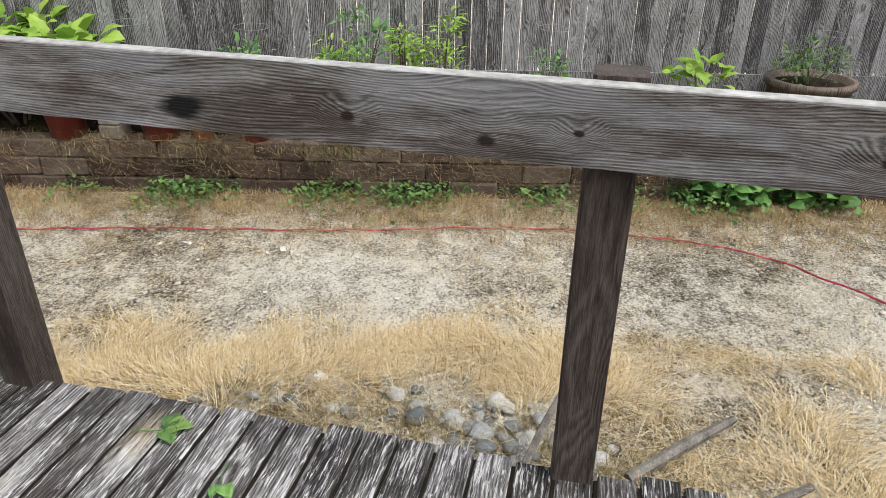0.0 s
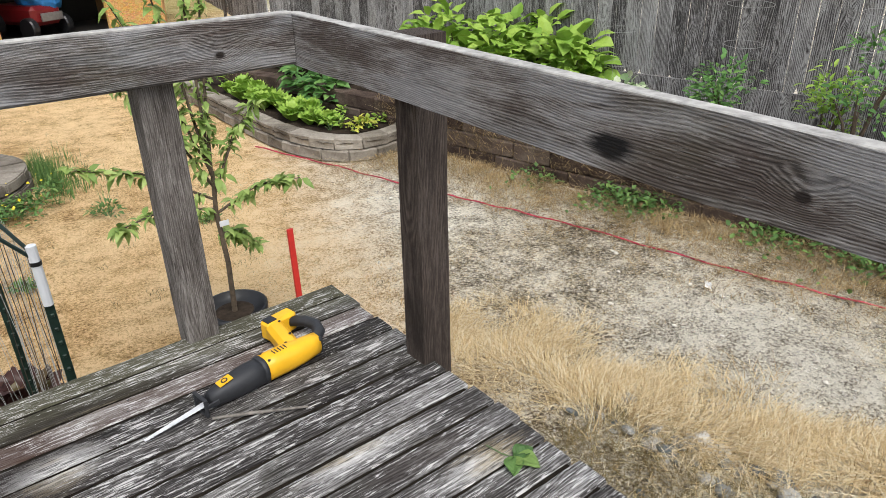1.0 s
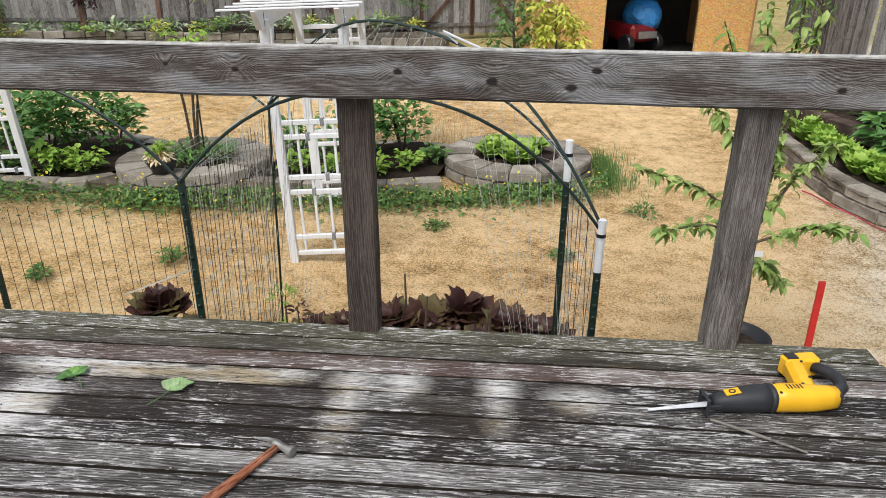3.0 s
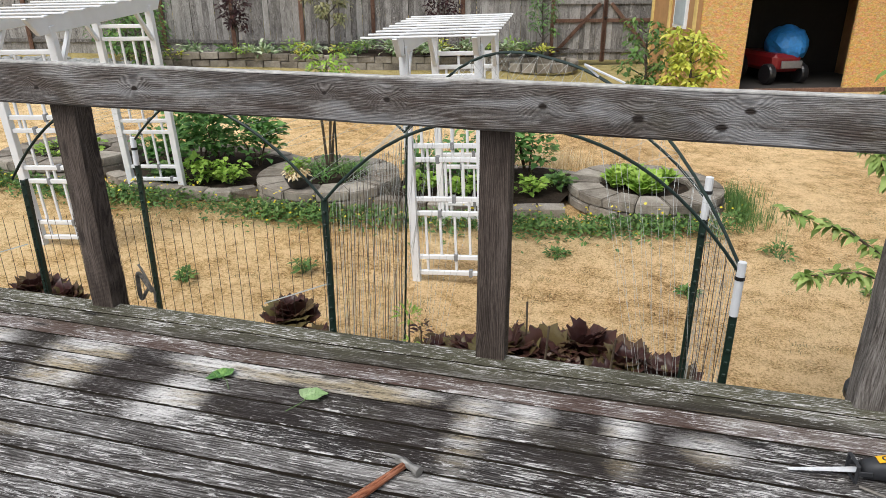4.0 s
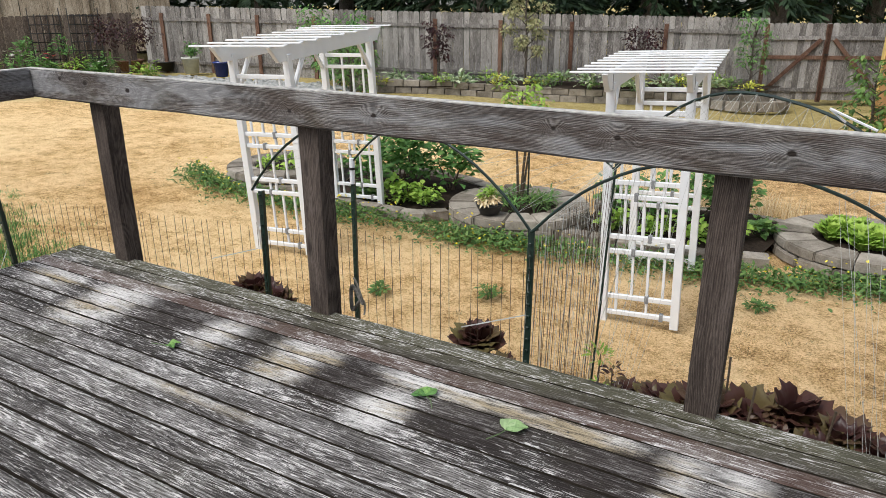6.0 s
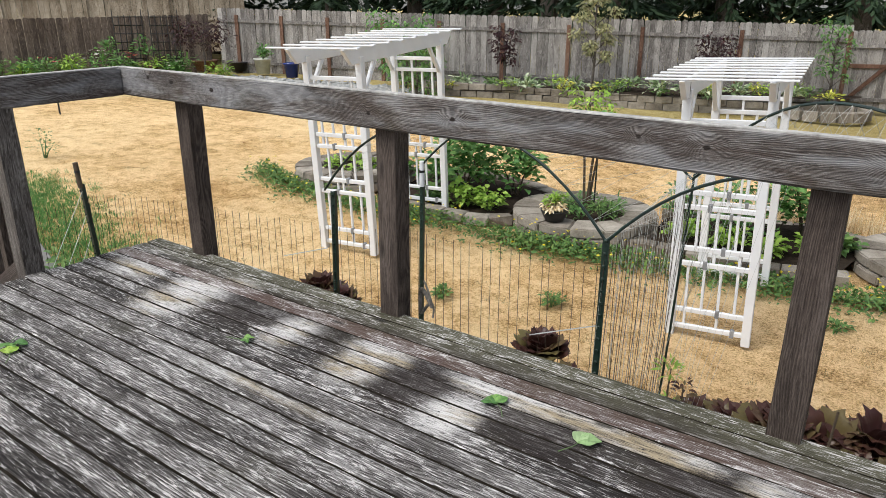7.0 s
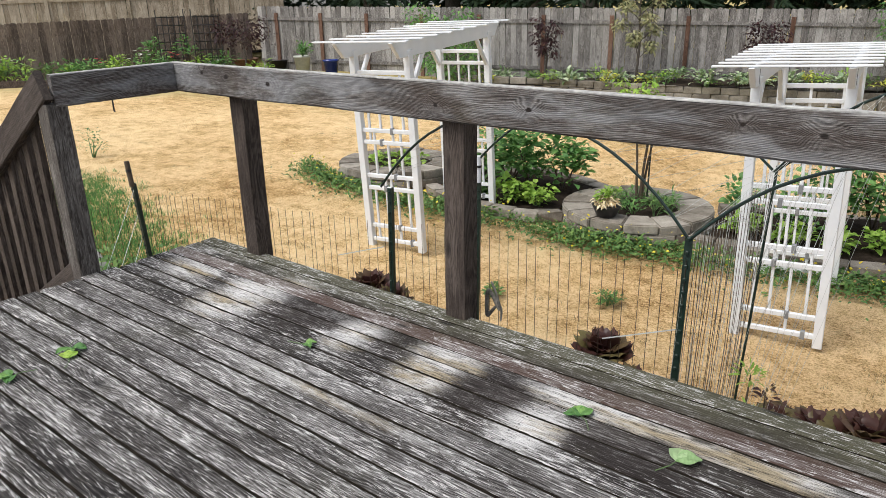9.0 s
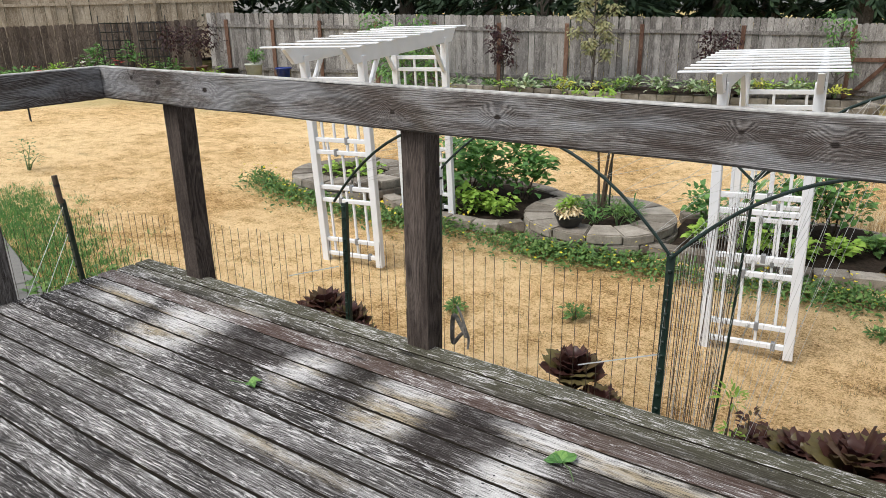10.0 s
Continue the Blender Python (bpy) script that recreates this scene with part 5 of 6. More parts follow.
# ---- things on the deck ----
M_SAWY = plain("yellow_tool_plastic", (0.78, 0.42, 0.015), 0.42, grain=18.0, amount=0.06)
M_SAWB = plain("black_tool_rubber", (0.022, 0.023, 0.026), 0.6, grain=80.0, relief=0.2)
M_STEEL = plain("bright_steel", (0.74, 0.75, 0.76), 0.35, metal=0.25, grain=40.0, amount=0.1)
saw = thing("reciprocating_saw", pose(1.0, 1.655, 0.0, 0, 0, 8) @ Matrix.Diagonal((0.96, 0.86, 0.90, 1)), "yellow and black cordless reciprocating saw lying on its side", "power saw")


def loft(rings, n=14, power=2.6):
    """Join rounded sections: (x, y, z, half width, half height)."""
    bm = bmesh.new()
    rows = []
    for x, y, z, hy, hz in rings:
        row = []
        for k in range(n):
            a = 2 * math.pi * k / n
            c, s = math.cos(a), math.sin(a)
            row.append(bm.verts.new((x, y + hy * math.copysign(abs(c) ** (2 / power), c), z + hz * math.copysign(abs(s) ** (2 / power), s))))
        rows.append(row)
    for u, v in zip(rows, rows[1:]):
        for k in range(n):
            bm.faces.new((u[k], u[(k + 1) % n], v[(k + 1) % n], v[k]))
    bm.faces.new(list(reversed(rows[0])))
    bm.faces.new(rows[-1])
    bmesh.ops.recalc_face_normals(bm, faces=bm.faces)
    return bm


part("nose", loft([(-0.005, 0, 0.036, 0.024, 0.024), (0.03, 0.002, 0.038, 0.030, 0.030), (0.07, 0.004, 0.040, 0.040, 0.036), (0.12, 0.006, 0.041, 0.043, 0.039), (0.162, 0.006, 0.041, 0.041, 0.039)]), M_SAWB, saw, "black rubber gear cover", True)
part("motor_body", loft([(0.160, 0.006, 0.042, 0.042, 0.040), (0.20, 0.004, 0.043, 0.043, 0.041), (0.25, 0.0, 0.043, 0.042, 0.041), (0.29, -0.002, 0.042, 0.040, 0.038), (0.325, -0.002, 0.042, 0.034, 0.036), (0.352, -0.002, 0.042, 0.030, 0.034)]), M_SAWY, saw, "yellow motor housing", True)
part("handle", tube([(0.345, 0.005, 0.044), (0.392, 0.040, 0.046), (0.408, 0.085, 0.046), (0.400, 0.130, 0.046), (0.370, 0.168, 0.046)], [0.021, 0.020, 0.019, 0.019, 0.019], 12), M_SAWB, saw, "black rubber grip", True)
part("battery_foot", box((0.112, 0.054, 0.072), (0.335, 0.186, 0.042), Matrix.Rotation(radians(4), 4, "Z"), bevel=0.010), M_SAWY, saw, "yellow battery foot")
part("guard", box((0.058, 0.170, 0.060), (0.292, 0.095, 0.045), Matrix.Rotation(radians(-12), 4, "Z"), bevel=0.014), M_SAWY, saw, "yellow handle frame")
part("vent", box((0.034, 0.036, 0.003), (0.302, 0.184, 0.0785), Matrix.Rotation(radians(4), 4, "Z")), M_BLACK, saw)
part("end_cap", box((0.022, 0.056, 0.058), (0.352, -0.002, 0.042), bevel=0.008), M_SAWB, saw)
part("badge", box((0.042, 0.030, 0.002), (0.045, 0.0, 0.0735), Matrix.Rotation(radians(-12), 4, "Y")), M_SAWY, saw, "yellow maker's badge")
part("badge_mark", lathe([(0.010, 0.0), (0.010, 0.0015), (0.006, 0.0015)], 12), M_SAWB, saw).matrix_basis = pose(0.045, 0.0, 0.0745, 0, -12, 0)
for dy, dz, sy, sz in ((-0.030, 0.0, 0.007, 0.060), (0.034, 0.0, 0.007, 0.060), (0.002, 0.028, 0.066, 0.006), (0.002, -0.026, 0.066, 0.006)):
    part("shoe_bar", box((0.010, sy, sz), (-0.030, dy, 0.034 + dz), bevel=0.002), M_SAWB, saw)
for dy in (-0.030, 0.034):
    part("shoe_arm", box((0.040, 0.006, 0.016), (-0.010, dy * 0.85, 0.034), bevel=0.002), M_SAWB, saw)
for x_, y_ in ((0.178, 0.030), (0.178, -0.020), (0.262, 0.024), (0.318, 0.150), (0.300, 0.060)):
    part("screw", lathe([(0.0045, 0.0), (0.0045, 0.003), (0.003, 0.003), (0.0, 0.002)], 10), M_BLACK, saw).matrix_basis = pose(x_, y_, 0.077)
for k in range(5):
    part("vent_slot", box((0.003, 0.022, 0.003), (0.205 + 0.010 * k, 0.002, 0.0835)), M_BLACK, saw)
part("seam_collar", loft([(0.154, 0.006, 0.0415, 0.0440, 0.0415), (0.168, 0.006, 0.0415, 0.0445, 0.0425)]), M_SAWB, saw, "black joint between the housings", True)
blade = bmesh.new()
for k in range(30):
    x = -0.02 - k * 0.0058
    hi = 0.012 * (1 - k / 50)
    box((0.0060, hi * 2, 0.0014), (x, 0.001 * (k % 2), 0.030 - 0.014 * k / 29), bm=blade)
part("blade", blade, M_STEEL, saw, "bright steel blade")
ob = thing("twig", pose(0.98, 1.61, 0.006, 0, 0, -28), "thin grey dry twig lying on the boards", "twig")
part("stick", tube([(0, 0, 0.002), (0.09, 0.004, 0.0), (0.17, -0.003, 0.003), (0.24, 0.0, 0.0)], [0.004, 0.005, 0.004, 0.003], 6), M_DRYTWIG, ob)

M_HANDLE = wood("hammer_handle_wood", (0.13, 0.038, 0.018), (0.26, 0.085, 0.040), (0.38, 0.16, 0.085), 0, 120.0, 0.3, "", 0.1)
M_IRON = plain("worn_steel", (0.30, 0.29, 0.27), 0.45, metal=0.8, grain=40.0, amount=0.25)
ham = thing("claw_hammer", pose(-0.142, 1.392, 0.0, 0, 0, -118), "claw hammer with a worn red-brown wooden handle", "hammer")
part("handle", loft([(0.0, 0, 0.016, 0.010, 0.009), (0.06, 0, 0.015, 0.010, 0.009), (0.14, 0, 0.014, 0.012, 0.010), (0.22, 0, 0.014, 0.015, 0.012), (0.30, 0, 0.014, 0.016, 0.013), (0.33, 0, 0.014, 0.014, 0.011)], 10, 2.2), M_HANDLE, ham, "worn red-brown wooden handle", True)
head = bmesh.new()
tube([(0.0, 0.050, 0.018), (0.0, 0.036, 0.018), (0.0, 0.034, 0.018), (0.0, 0.012, 0.018), (0.0, -0.012, 0.018)], [0.014, 0.014, 0.010, 0.010, 0.013], 10, head)
for s in (-0.006, 0.006):
    tube([(0.0, -0.010, 0.018 + s), (0.006, -0.034, 0.018 + s * 1.3), (0.022, -0.060, 0.018 + s * 1.7)], [0.008, 0.006, 0.002], 6, head)
part("head", head, M_IRON, ham, "steel claw head")


def fallen_leaf(x, y, n, size, turn, label, mat=M_GREEN):
    ob = thing("fallen_leaf", pose(x, y, 0.003, 0, 0, turn), label, "leaf", "fallen leaves on the deck")
    lf = Leaves()
    part("stalk", tube([(0, 0, 0.004), (0.03, 0.004, 0.006), (0.075, -0.006, 0.003)], 0.0016, 5), M_STEMGREEN, ob)
    for k in range(n):
        a = math.pi + (k - (n - 1) / 2) * 1.1
        ln, b0 = size * rng.uniform(0.8, 1.1), len(lf.v)
        c, s_ = math.cos(a), math.sin(a)
        for i in range(9):
            t = i / 8
            half = ln * 0.40 * math.sin(math.pi * t ** 0.8) ** 0.75
            for q in (-1, -0.5, 0, 0.5, 1):
                x_, y_ = ln * t, half * q
                lf.v.append((c * x_ - s_ * y_, s_ * x_ + c * y_, 0.006 + 0.10 * ln * math.sin(3.1 * t) + 0.18 * half * q * q + 0.003 * math.sin(7 * t + 4 * q + k)))
        lf.f += [(b0 + i * 5 + j, b0 + i * 5 + j + 1, b0 + i * 5 + j + 6, b0 + i * 5 + j + 5) for i in range(8) for j in range(4)]
    lf.make("leaf_blade", mat, ob)


M_PALEGREEN = leafy("pale_leaf", (0.22, 0.38, 0.15), (0.30, 0.46, 0.20), (0.42, 0.56, 0.30))
fallen_leaf(-0.53, 1.605, 2, 0.075, 250, "fresh green leaf with a pale underside", M_PALEGREEN)
fallen_leaf(-0.84, 1.65, 3, 0.05, -40, "torn green leaf with a long stalk")
fallen_leaf(-1.88, 1.47, 2, 0.045, 200, "small crumpled green leaf")
fallen_leaf(-2.56, 0.93, 3, 0.06, 150, "green leaf sprig on grey boards")
fallen_leaf(-2.49, 0.89, 2, 0.055, 330, "yellowish green leaf on grey boards", M_LIME)
fallen_leaf(-2.52, 0.71, 3, 0.06, 80, "green leaf sprig at the deck's shade")
fallen_leaf(1.47, 1.02, 3, 0.07, 110, "dark green three-lobed leaf at the deck's edge", M_WEED)
fallen_leaf(1.34, 0.80, 2, 0.045, 20, "small green leaf on the boards")

# ---- lettuce and small plants beside the deck ----
def lettuce(x, y, z, r, label, mat=M_LETTUCE, n=26):
    ob = thing("lettuce", pose(x, y, z, 0, 0, rng.uniform(0, 360)), label, "lettuce", "lettuces in the deck bed")
    v, f = [], []
    rows, cols = 6, 11
    for k in range(n):
        a, lay = k * 2.4 + rng.uniform(-0.2, 0.2), k / n
        out = r * (1.15 - 0.85 * lay) * rng.uniform(0.85, 1.1)
        up = r * (0.75 + 0.55 * lay) * rng.uniform(0.8, 1.15)
        w, ph, cup = r * rng.uniform(0.50, 0.70) * (1.05 - 0.4 * lay), rng.uniform(0, 6.28), rng.uniform(-0.05, 0.12)
        c, s_ = math.cos(a), math.sin(a)
        base = len(v)
        for i in range(rows):
            for j in range(cols):
                q = (j / (cols - 1) - 0.5) * 2
                t = i / (rows - 1) * (1 - 0.30 * q ** 4 - 0.06 * abs(math.sin(q * 7 + ph)))
                ww = w * (0.16 + 0.84 * math.sin(1.5708 * min(1, i / (rows - 1) * 1.25))) * q
                frill = r * t * t * (0.11 * math.sin(q * 6.5 + ph) + 0.08 * math.sin(q * 14 + ph * 2 + i * 0.8)) * (0.35 + 0.65 * abs(q) if i < rows - 1 else 1)
                rad = out * (0.08 + 0.92 * t ** 1.25) - cup * r * q * q * t + frill * 0.8
                hz = up * math.sin(t * 1.75) + frill * 0.7 + 0.02 * r * math.sin(q * 20 + ph + i)
                v.append((c * rad - s_ * ww, s_ * rad + c * ww, hz))
        for i in range(rows - 1):
            for j in range(cols - 1):
                b = base + i * cols + j
                f.append((b, b + 1, b + cols + 1, b + cols))
    raw("leaves", v, f, mat, ob, smooth=True)
    return ob


bedside = thing("deck_bed", pose(0, 0, 0), "narrow dark soil bed along the deck", "garden bed", kind="structure")
soil_patch("soil", [(-3.6, 2.75), (-1.5, 2.7), (0.85, 2.7), (0.9, 3.5), (-0.5, 3.6), (-2.0, 3.75), (-3.7, 3.55)], -1.13, bedside, 0.10)
for x, y, z, r in ((0.62, 3.20, -0.93, 0.19), (0.42, 3.28, -0.95, 0.20), (0.22, 3.36, -0.95, 0.23), (0.02, 3.30, -0.95, 0.21), (-0.18, 3.25, -0.93, 0.21), (0.32, 3.08, -0.95, 0.19), (0.10, 3.12, -0.95, 0.18), (-0.40, 3.25, -0.95, 0.17), (-0.58, 3.30, -0.98, 0.14), (-1.66, 3.62, -1.07, 0.185), (-1.44, 3.50, -1.11, 0.13), (-3.45, 3.40, -1.02, 0.19), (-3.20, 3.35, -1.02, 0.17), (-3.05, 3.30, -1.05, 0.13)):
    lettuce(x, y, z + 0.075, r, "frilly dark red-brown leaf lettuce in dark soil")
bush("seedling", (-0.70, 3.10, -1.05), 0.11, 0.80, M_LIME, "pale green feathery seedling", n=150, size=0.05, wide=0.25, clumps=4, stems=3)
bush("bolted_plant", (-0.58, 3.0, -1.05), 0.07, 0.72, M_LETTUCE, "bolted dark red stalk with small leaves", n=80, size=0.04, wide=0.4, clumps=6, stems=4)
bush("seedling", (-1.72, 2.9, -1.05), 0.07, 0.42, M_LIME, "slim light green seedling by the post", n=40, size=0.06, wide=0.4, clumps=3, stems=2)
for x, y in ((0.02, 3.02), (0.33, 3.02), (-0.08, 3.3)):
    ob = thing("plant_marker", pose(x, y, -1.05, rng.uniform(-6, 6), rng.uniform(-6, 6), 0), "thin wooden plant stick among lettuce", "stick")
    part("stick", tube([(0, 0, 0), (0, 0, 0.62)], 0.006, 5), M_TWIG, ob)

# ---- beds ----
for k in range(14):
    a, r = rng.uniform(0, 6.28), 0.36 * math.sqrt(rng.random())
    lettuce(0.57 + r * math.cos(a), 7.72 + r * math.sin(a), zR, rng.uniform(0.13, 0.18), "bright green leaf lettuce in a stone ring", M_LIME, 15)
bush("staked_tree", (-2.88, 7.0, zM), 0.22, 1.25, M_GREEN, "small staked fruit tree in a stone ring", "tree", 150, 0.09, 0.5, 6, lift=0.5)
ob = thing("tree_stake", pose(-2.80, 7.05, zM), "thin dark stake beside the small tree", "stake")
part("pole", tube([(0, 0, 0), (0, 0, 1.05)], 0.010, 6), M_GREENPOST, ob)
for k in range(7):
    a = k * 0.9
    bush("seedling", (-2.75 + 0.26 * math.cos(a), 6.95 + 0.24 * math.sin(a), zM), 0.14, 0.22, M_GREEN if k % 2 else M_WEED, "feathery green herb in a stone ring", n=110, size=0.07, wide=0.22, clumps=5)
bowl = thing("bowl_planter", pose(-2.95, 6.37, -0.915), "dark rusty iron bowl of trailing succulents on the planter's rim", "planter")
part("bowl", lathe([(0.06, 0), (0.10, 0.015), (0.145, 0.11), (0.15, 0.125), (0.135, 0.12), (0.0, 0.115)], 22), M_BLACK, bowl, smooth=True)
bush("succulent", (-2.97, 6.37, -0.80), 0.15, 0.10, M_STRAW, "trailing straw-brown succulent in the bowl", n=170, size=0.045, wide=0.5, clumps=9, droop=0.7)
bush("herb", (-2.94, 6.38, -0.80), 0.12, 0.24, M_LIME, "bright green herb in the bowl", n=150, size=0.05, wide=0.6, clumps=7)
for k in range(9):
    a = k * 0.7
    bush("seedling", (-6.15 + 0.3 * math.cos(a), 6.75 + 0.3 * math.sin(a), zL), 0.10, 0.12, M_LIME, "small green seedling in dark soil", n=26, size=0.07, wide=0.7, clumps=3)
for k, (x, y, r, h, mt) in enumerate(((-4.25, 7.0, 0.38, 0.95, M_GREEN), (-4.65, 7.15, 0.36, 0.85, M_GREEN), (-3.95, 7.3, 0.34, 0.80, M_GREEN), (-4.95, 6.95, 0.26, 0.55, M_GREEN), (-4.2, 6.45, 0.20, 0.30, M_LIME), (-3.85, 6.5, 0.17, 0.26, M_LIME), (-4.55, 6.4, 0.18, 0.25, M_WEED))):
    bush("bean_plant", (x, y, -1.0), r, h, mt, "bushy green bean plant with broad leaves" if h > 0.5 else "low light green leafy plant", n=int(330 * h + 60), size=0.10 if h > 0.5 else 0.08, wide=0.75, clumps=12, group="bean plants")
for k, (x, y, r, h, mt) in enumerate(((-1.05, 7.6, 0.34, 0.75, M_GREEN), (-0.75, 7.9, 0.32, 0.85, M_GREEN), (-1.45, 7.4, 0.30, 0.65, M_GREEN), (-0.6, 7.25, 0.16, 0.22, M_LIME), (-0.95, 7.05, 0.15, 0.20, M_LIME), (-1.3, 6.98, 0.16, 0.22, M_LIME), (-1.75, 7.0, 0.16, 0.24, M_LIME), (-0.35, 7.55, 0.14, 0.2, M_WEED), (-1.9, 7.5, 0.25, 0.5, M_GREEN))):
    bush("bean_plant", (x, y, -1.08), r, h, mt, "bushy green bean plant with broad leaves" if h > 0.5 else "low light green leafy plant", n=int(300 * h + 40), size=0.095 if h > 0.5 else 0.08, wide=0.75, clumps=11, group="bean plants")
# corner bed: lime lettuce rows, broad dark leaves, seedlings
for k in range(26):
    s = k / 25
    x, y = 4.0 + 0.30 * rng.random(), 6.75 + 2.2 * s + rng.uniform(-0.06, 0.06)
    lettuce(x, y, -0.98, rng.uniform(0.12, 0.17), "lime green leaf lettuce in a stone bed", M_LIME, 14)
for x, y, r, h in ((4.75, 7.5, 0.28, 0.45), (4.6, 7.9, 0.26, 0.42), (4.9, 8.4, 0.32, 0.55)):
    bush("leafy_plant", (x, y, -0.98), r, h, M_GREEN, "broad-leaved dark green vegetable plant", n=90, size=0.17, wide=0.62, clumps=9)
for k in range(14):
    bush("seedling", (4.15 + rng.random() * 0.75, 6.3 + rng.random() * 0.8, -0.98), 0.08, 0.12, M_LIME if k % 3 else M_YELLOW, "small lime green seedling on dark soil", n=24, size=0.06, wide=0.7, clumps=3)
for k in range(8):
    bush("leafy_plant", (4.15 + rng.random() * 0.8, 8.9 + rng.random() * 1.2, -0.98), 0.25, 0.4, M_LIME if k % 2 else M_GREEN, "low green leafy plant by the fence", n=110, size=0.08, clumps=8)

# ---- side terrace: pots and climbers on the low wall ----
M_POTRED = plain("maroon_glaze", (0.16, 0.022, 0.022), 0.35, grain=14.0)
M_TERRA = plain("terracotta", (0.42, 0.17, 0.085), 0.8, grain=20.0, amount=0.2)
M_POTBLUE = plain("blue_glaze", (0.012, 0.030, 0.16), 0.2, grain=10.0)
M_POTWHITE = plain("pale_glaze", (0.55, 0.56, 0.50), 0.4, grain=14.0)


def pot(x, y, z, r, h, mat, label, plant=None):
    ob = thing("plant_pot", pose(x, y, z), label, "pot", "garden pots")
    part("pot", lathe([(r * 0.72, 0), (r * 0.95, h * 0.9), (r * 1.02, h * 0.9), (r * 1.02, h), (r * 0.9, h), (r * 0.86, h * 0.9), (0.0, h * 0.88)], 22), mat, ob, smooth=True)
    part("soil", lathe([(r * 0.85, h * 0.905), (0, h * 0.93)], 16, False), M_SOIL, ob)
    if plant:
        pr, ph, mt, n, size, wide, lab = plant
        bush("pot_plant", (x, y, z + h * 0.9), pr, ph, mt, lab, n=n, size=size, wide=wide, clumps=10)


def tw(y, back=0.15):
    return wall_x(y) + back, y, -0.74


tom = lambda h: (0.26, h, M_GREEN, 260, 0.065, 0.5, "caged tomato plant with pale fruit")
pot(*tw(4.55), 0.19, 0.30, M_POTRED, "dark maroon glazed pot on the low wall", (0.2, 0.25, M_LIME, 80, 0.1, 0.7, "lime green squash leaves in a pot"))
pot(*tw(3.75), 0.20, 0.30, M_POTRED, "dark maroon glazed pot beside a block", (0.25, 0.30, M_HOSTA, 70, 0.10, 0.7, "pale green leaves in a maroon pot"))
pot(*tw(3.38, 0.10), 0.10, 0.20, M_TERRA, "small terracotta pot with dry grass", (0.1, 0.2, M_STRAW, 60, 0.12, 0.1, "dry grass in a terracotta pot"))
pot(*tw(2.95), 0.17, 0.26, M_POTRED, "dark red pot on the low wall", (0.34, 0.62, M_GREEN, 460, 0.06, 0.55, "tomato plant with yellow fruit"))
pot(*tw(2.05, 0.15), 0.20, 0.30, M_BLACK, "black nursery pot on the low wall", tom(1.0))
pot(*tw(0.55, 0.5), 0.18, 0.35, M_BLACK, "black nursery pot by the fence", (0.16, 0.45, M_GREEN, 110, 0.06, 0.5, "young tomato plant in a wire cage"))
pot(*tw(-0.75, 0.45), 0.20, 0.32, M_BLACK, "grey-rimmed pot with squash", (0.22, 0.34, M_LIME, 40, 0.14, 0.8, "squash plant with large lime leaves"))
pot(wall_x(-1.65) + 0.40, -1.65, -0.74, 0.36, 0.54, M_FENCE_DARK, "wide dark brown half-barrel planter", (0.26, 0.42, M_WEED, 260, 0.06, 0.55, "dense green plant in a barrel"))
ob = thing("spare_block", pose(wall_x(4.15) + 0.15, 4.15, -0.74, 0, 0, 8), "stack of two pale concrete blocks", "block")
for k in range(2):
    part("stone_block", box((0.22, 0.18, 0.12), (0.01 * k, 0, 0.062 + 0.125 * k), bevel=0.01), M_BLOCK, ob)
for x, y, r, h in ((5.30, 5.75, 0.46, 0.70), (5.45, 5.15, 0.44, 0.66), (5.55, 4.65, 0.40, 0.58)):
    bush("squash_plant", (x, y, -0.74), r * 1.25, h + 0.34, M_LIME, "large-leaved lime green squash plant by the fence", n=330, size=0.17, wide=0.85, clumps=14)


def cage(x, y, z, r, h):
    ob = thing("plant_cage", pose(x, y, z, 2, -2, 0), "galvanised wire tomato cage", "plant cage", "tomato cages")
    for k in range(3):
        part("ring", tube([(r * (0.7 + 0.15 * k) * math.cos(a * 0.314), r * (0.7 + 0.15 * k) * math.sin(a * 0.314), h * (0.45 + 0.27 * k)) for a in range(21)], 0.0018, 5, caps=False), M_WIREGREY, ob)
    for a in (0.3, 1.87, 3.44, 5.0):
        part("leg", tube([(r * 0.5 * math.cos(a), r * 0.5 * math.sin(a), 0), (r * math.cos(a), r * math.sin(a), h)], 0.0015, 5), M_WIREGREY, ob)


for y, b in ((3.0, 0.35), (2.1, 0.35), (1.55, 0.4), (0.55, 0.5), (-1.7, 0.4), (4.1, 0.5)):
    cage(*tw(y, b)[:2], -0.62, 0.17, 1.1)
for y, h in ((1.75, 1.15), (1.45, 1.25), (2.35, 0.9)):
    bush("tomato_plant", (wall_x(y) + 0.42, y, -0.72), 0.24, h, M_LIME, "tall airy tomato plant in a wire cage", n=330, size=0.07, wide=0.4, clumps=12, stems=6)


# ---- grasses and weeds ----
def tuft_field(name, n, where, mat, lo, hi, width, label, category, lean=0.45, per=7, up=1.0, swirl=0.0):
    """Grass blades in tufts, one mesh; where() gives a plan point or None."""
    g = Leaves()
    done = 0
    while done < n:
        p = where()
        if p is None:
            continue
        for k in range(per):
            x, y = p[0] + rng.gauss(0, 0.03), p[1] + rng.gauss(0, 0.03)
            a, t = rng.uniform(0, 6.28), rng.uniform(0, lean)
            if swirl:
                a = 6.0 * noise.noise(Vector((x * 1.3, y * 1.3, 2.2))) + rng.gauss(0, swirl)
            g.blade((x, y, ground_z(x, y) - 0.005 + (1 - up) * rng.uniform(0, 0.07)), (math.cos(a) * t, math.sin(a) * t, up * (1 - 0.4 * t)), rng.uniform(lo, hi), width)
        done += per
    ob = g.make(name, mat)
    return tagged(ob, label, category, kind="stuff")


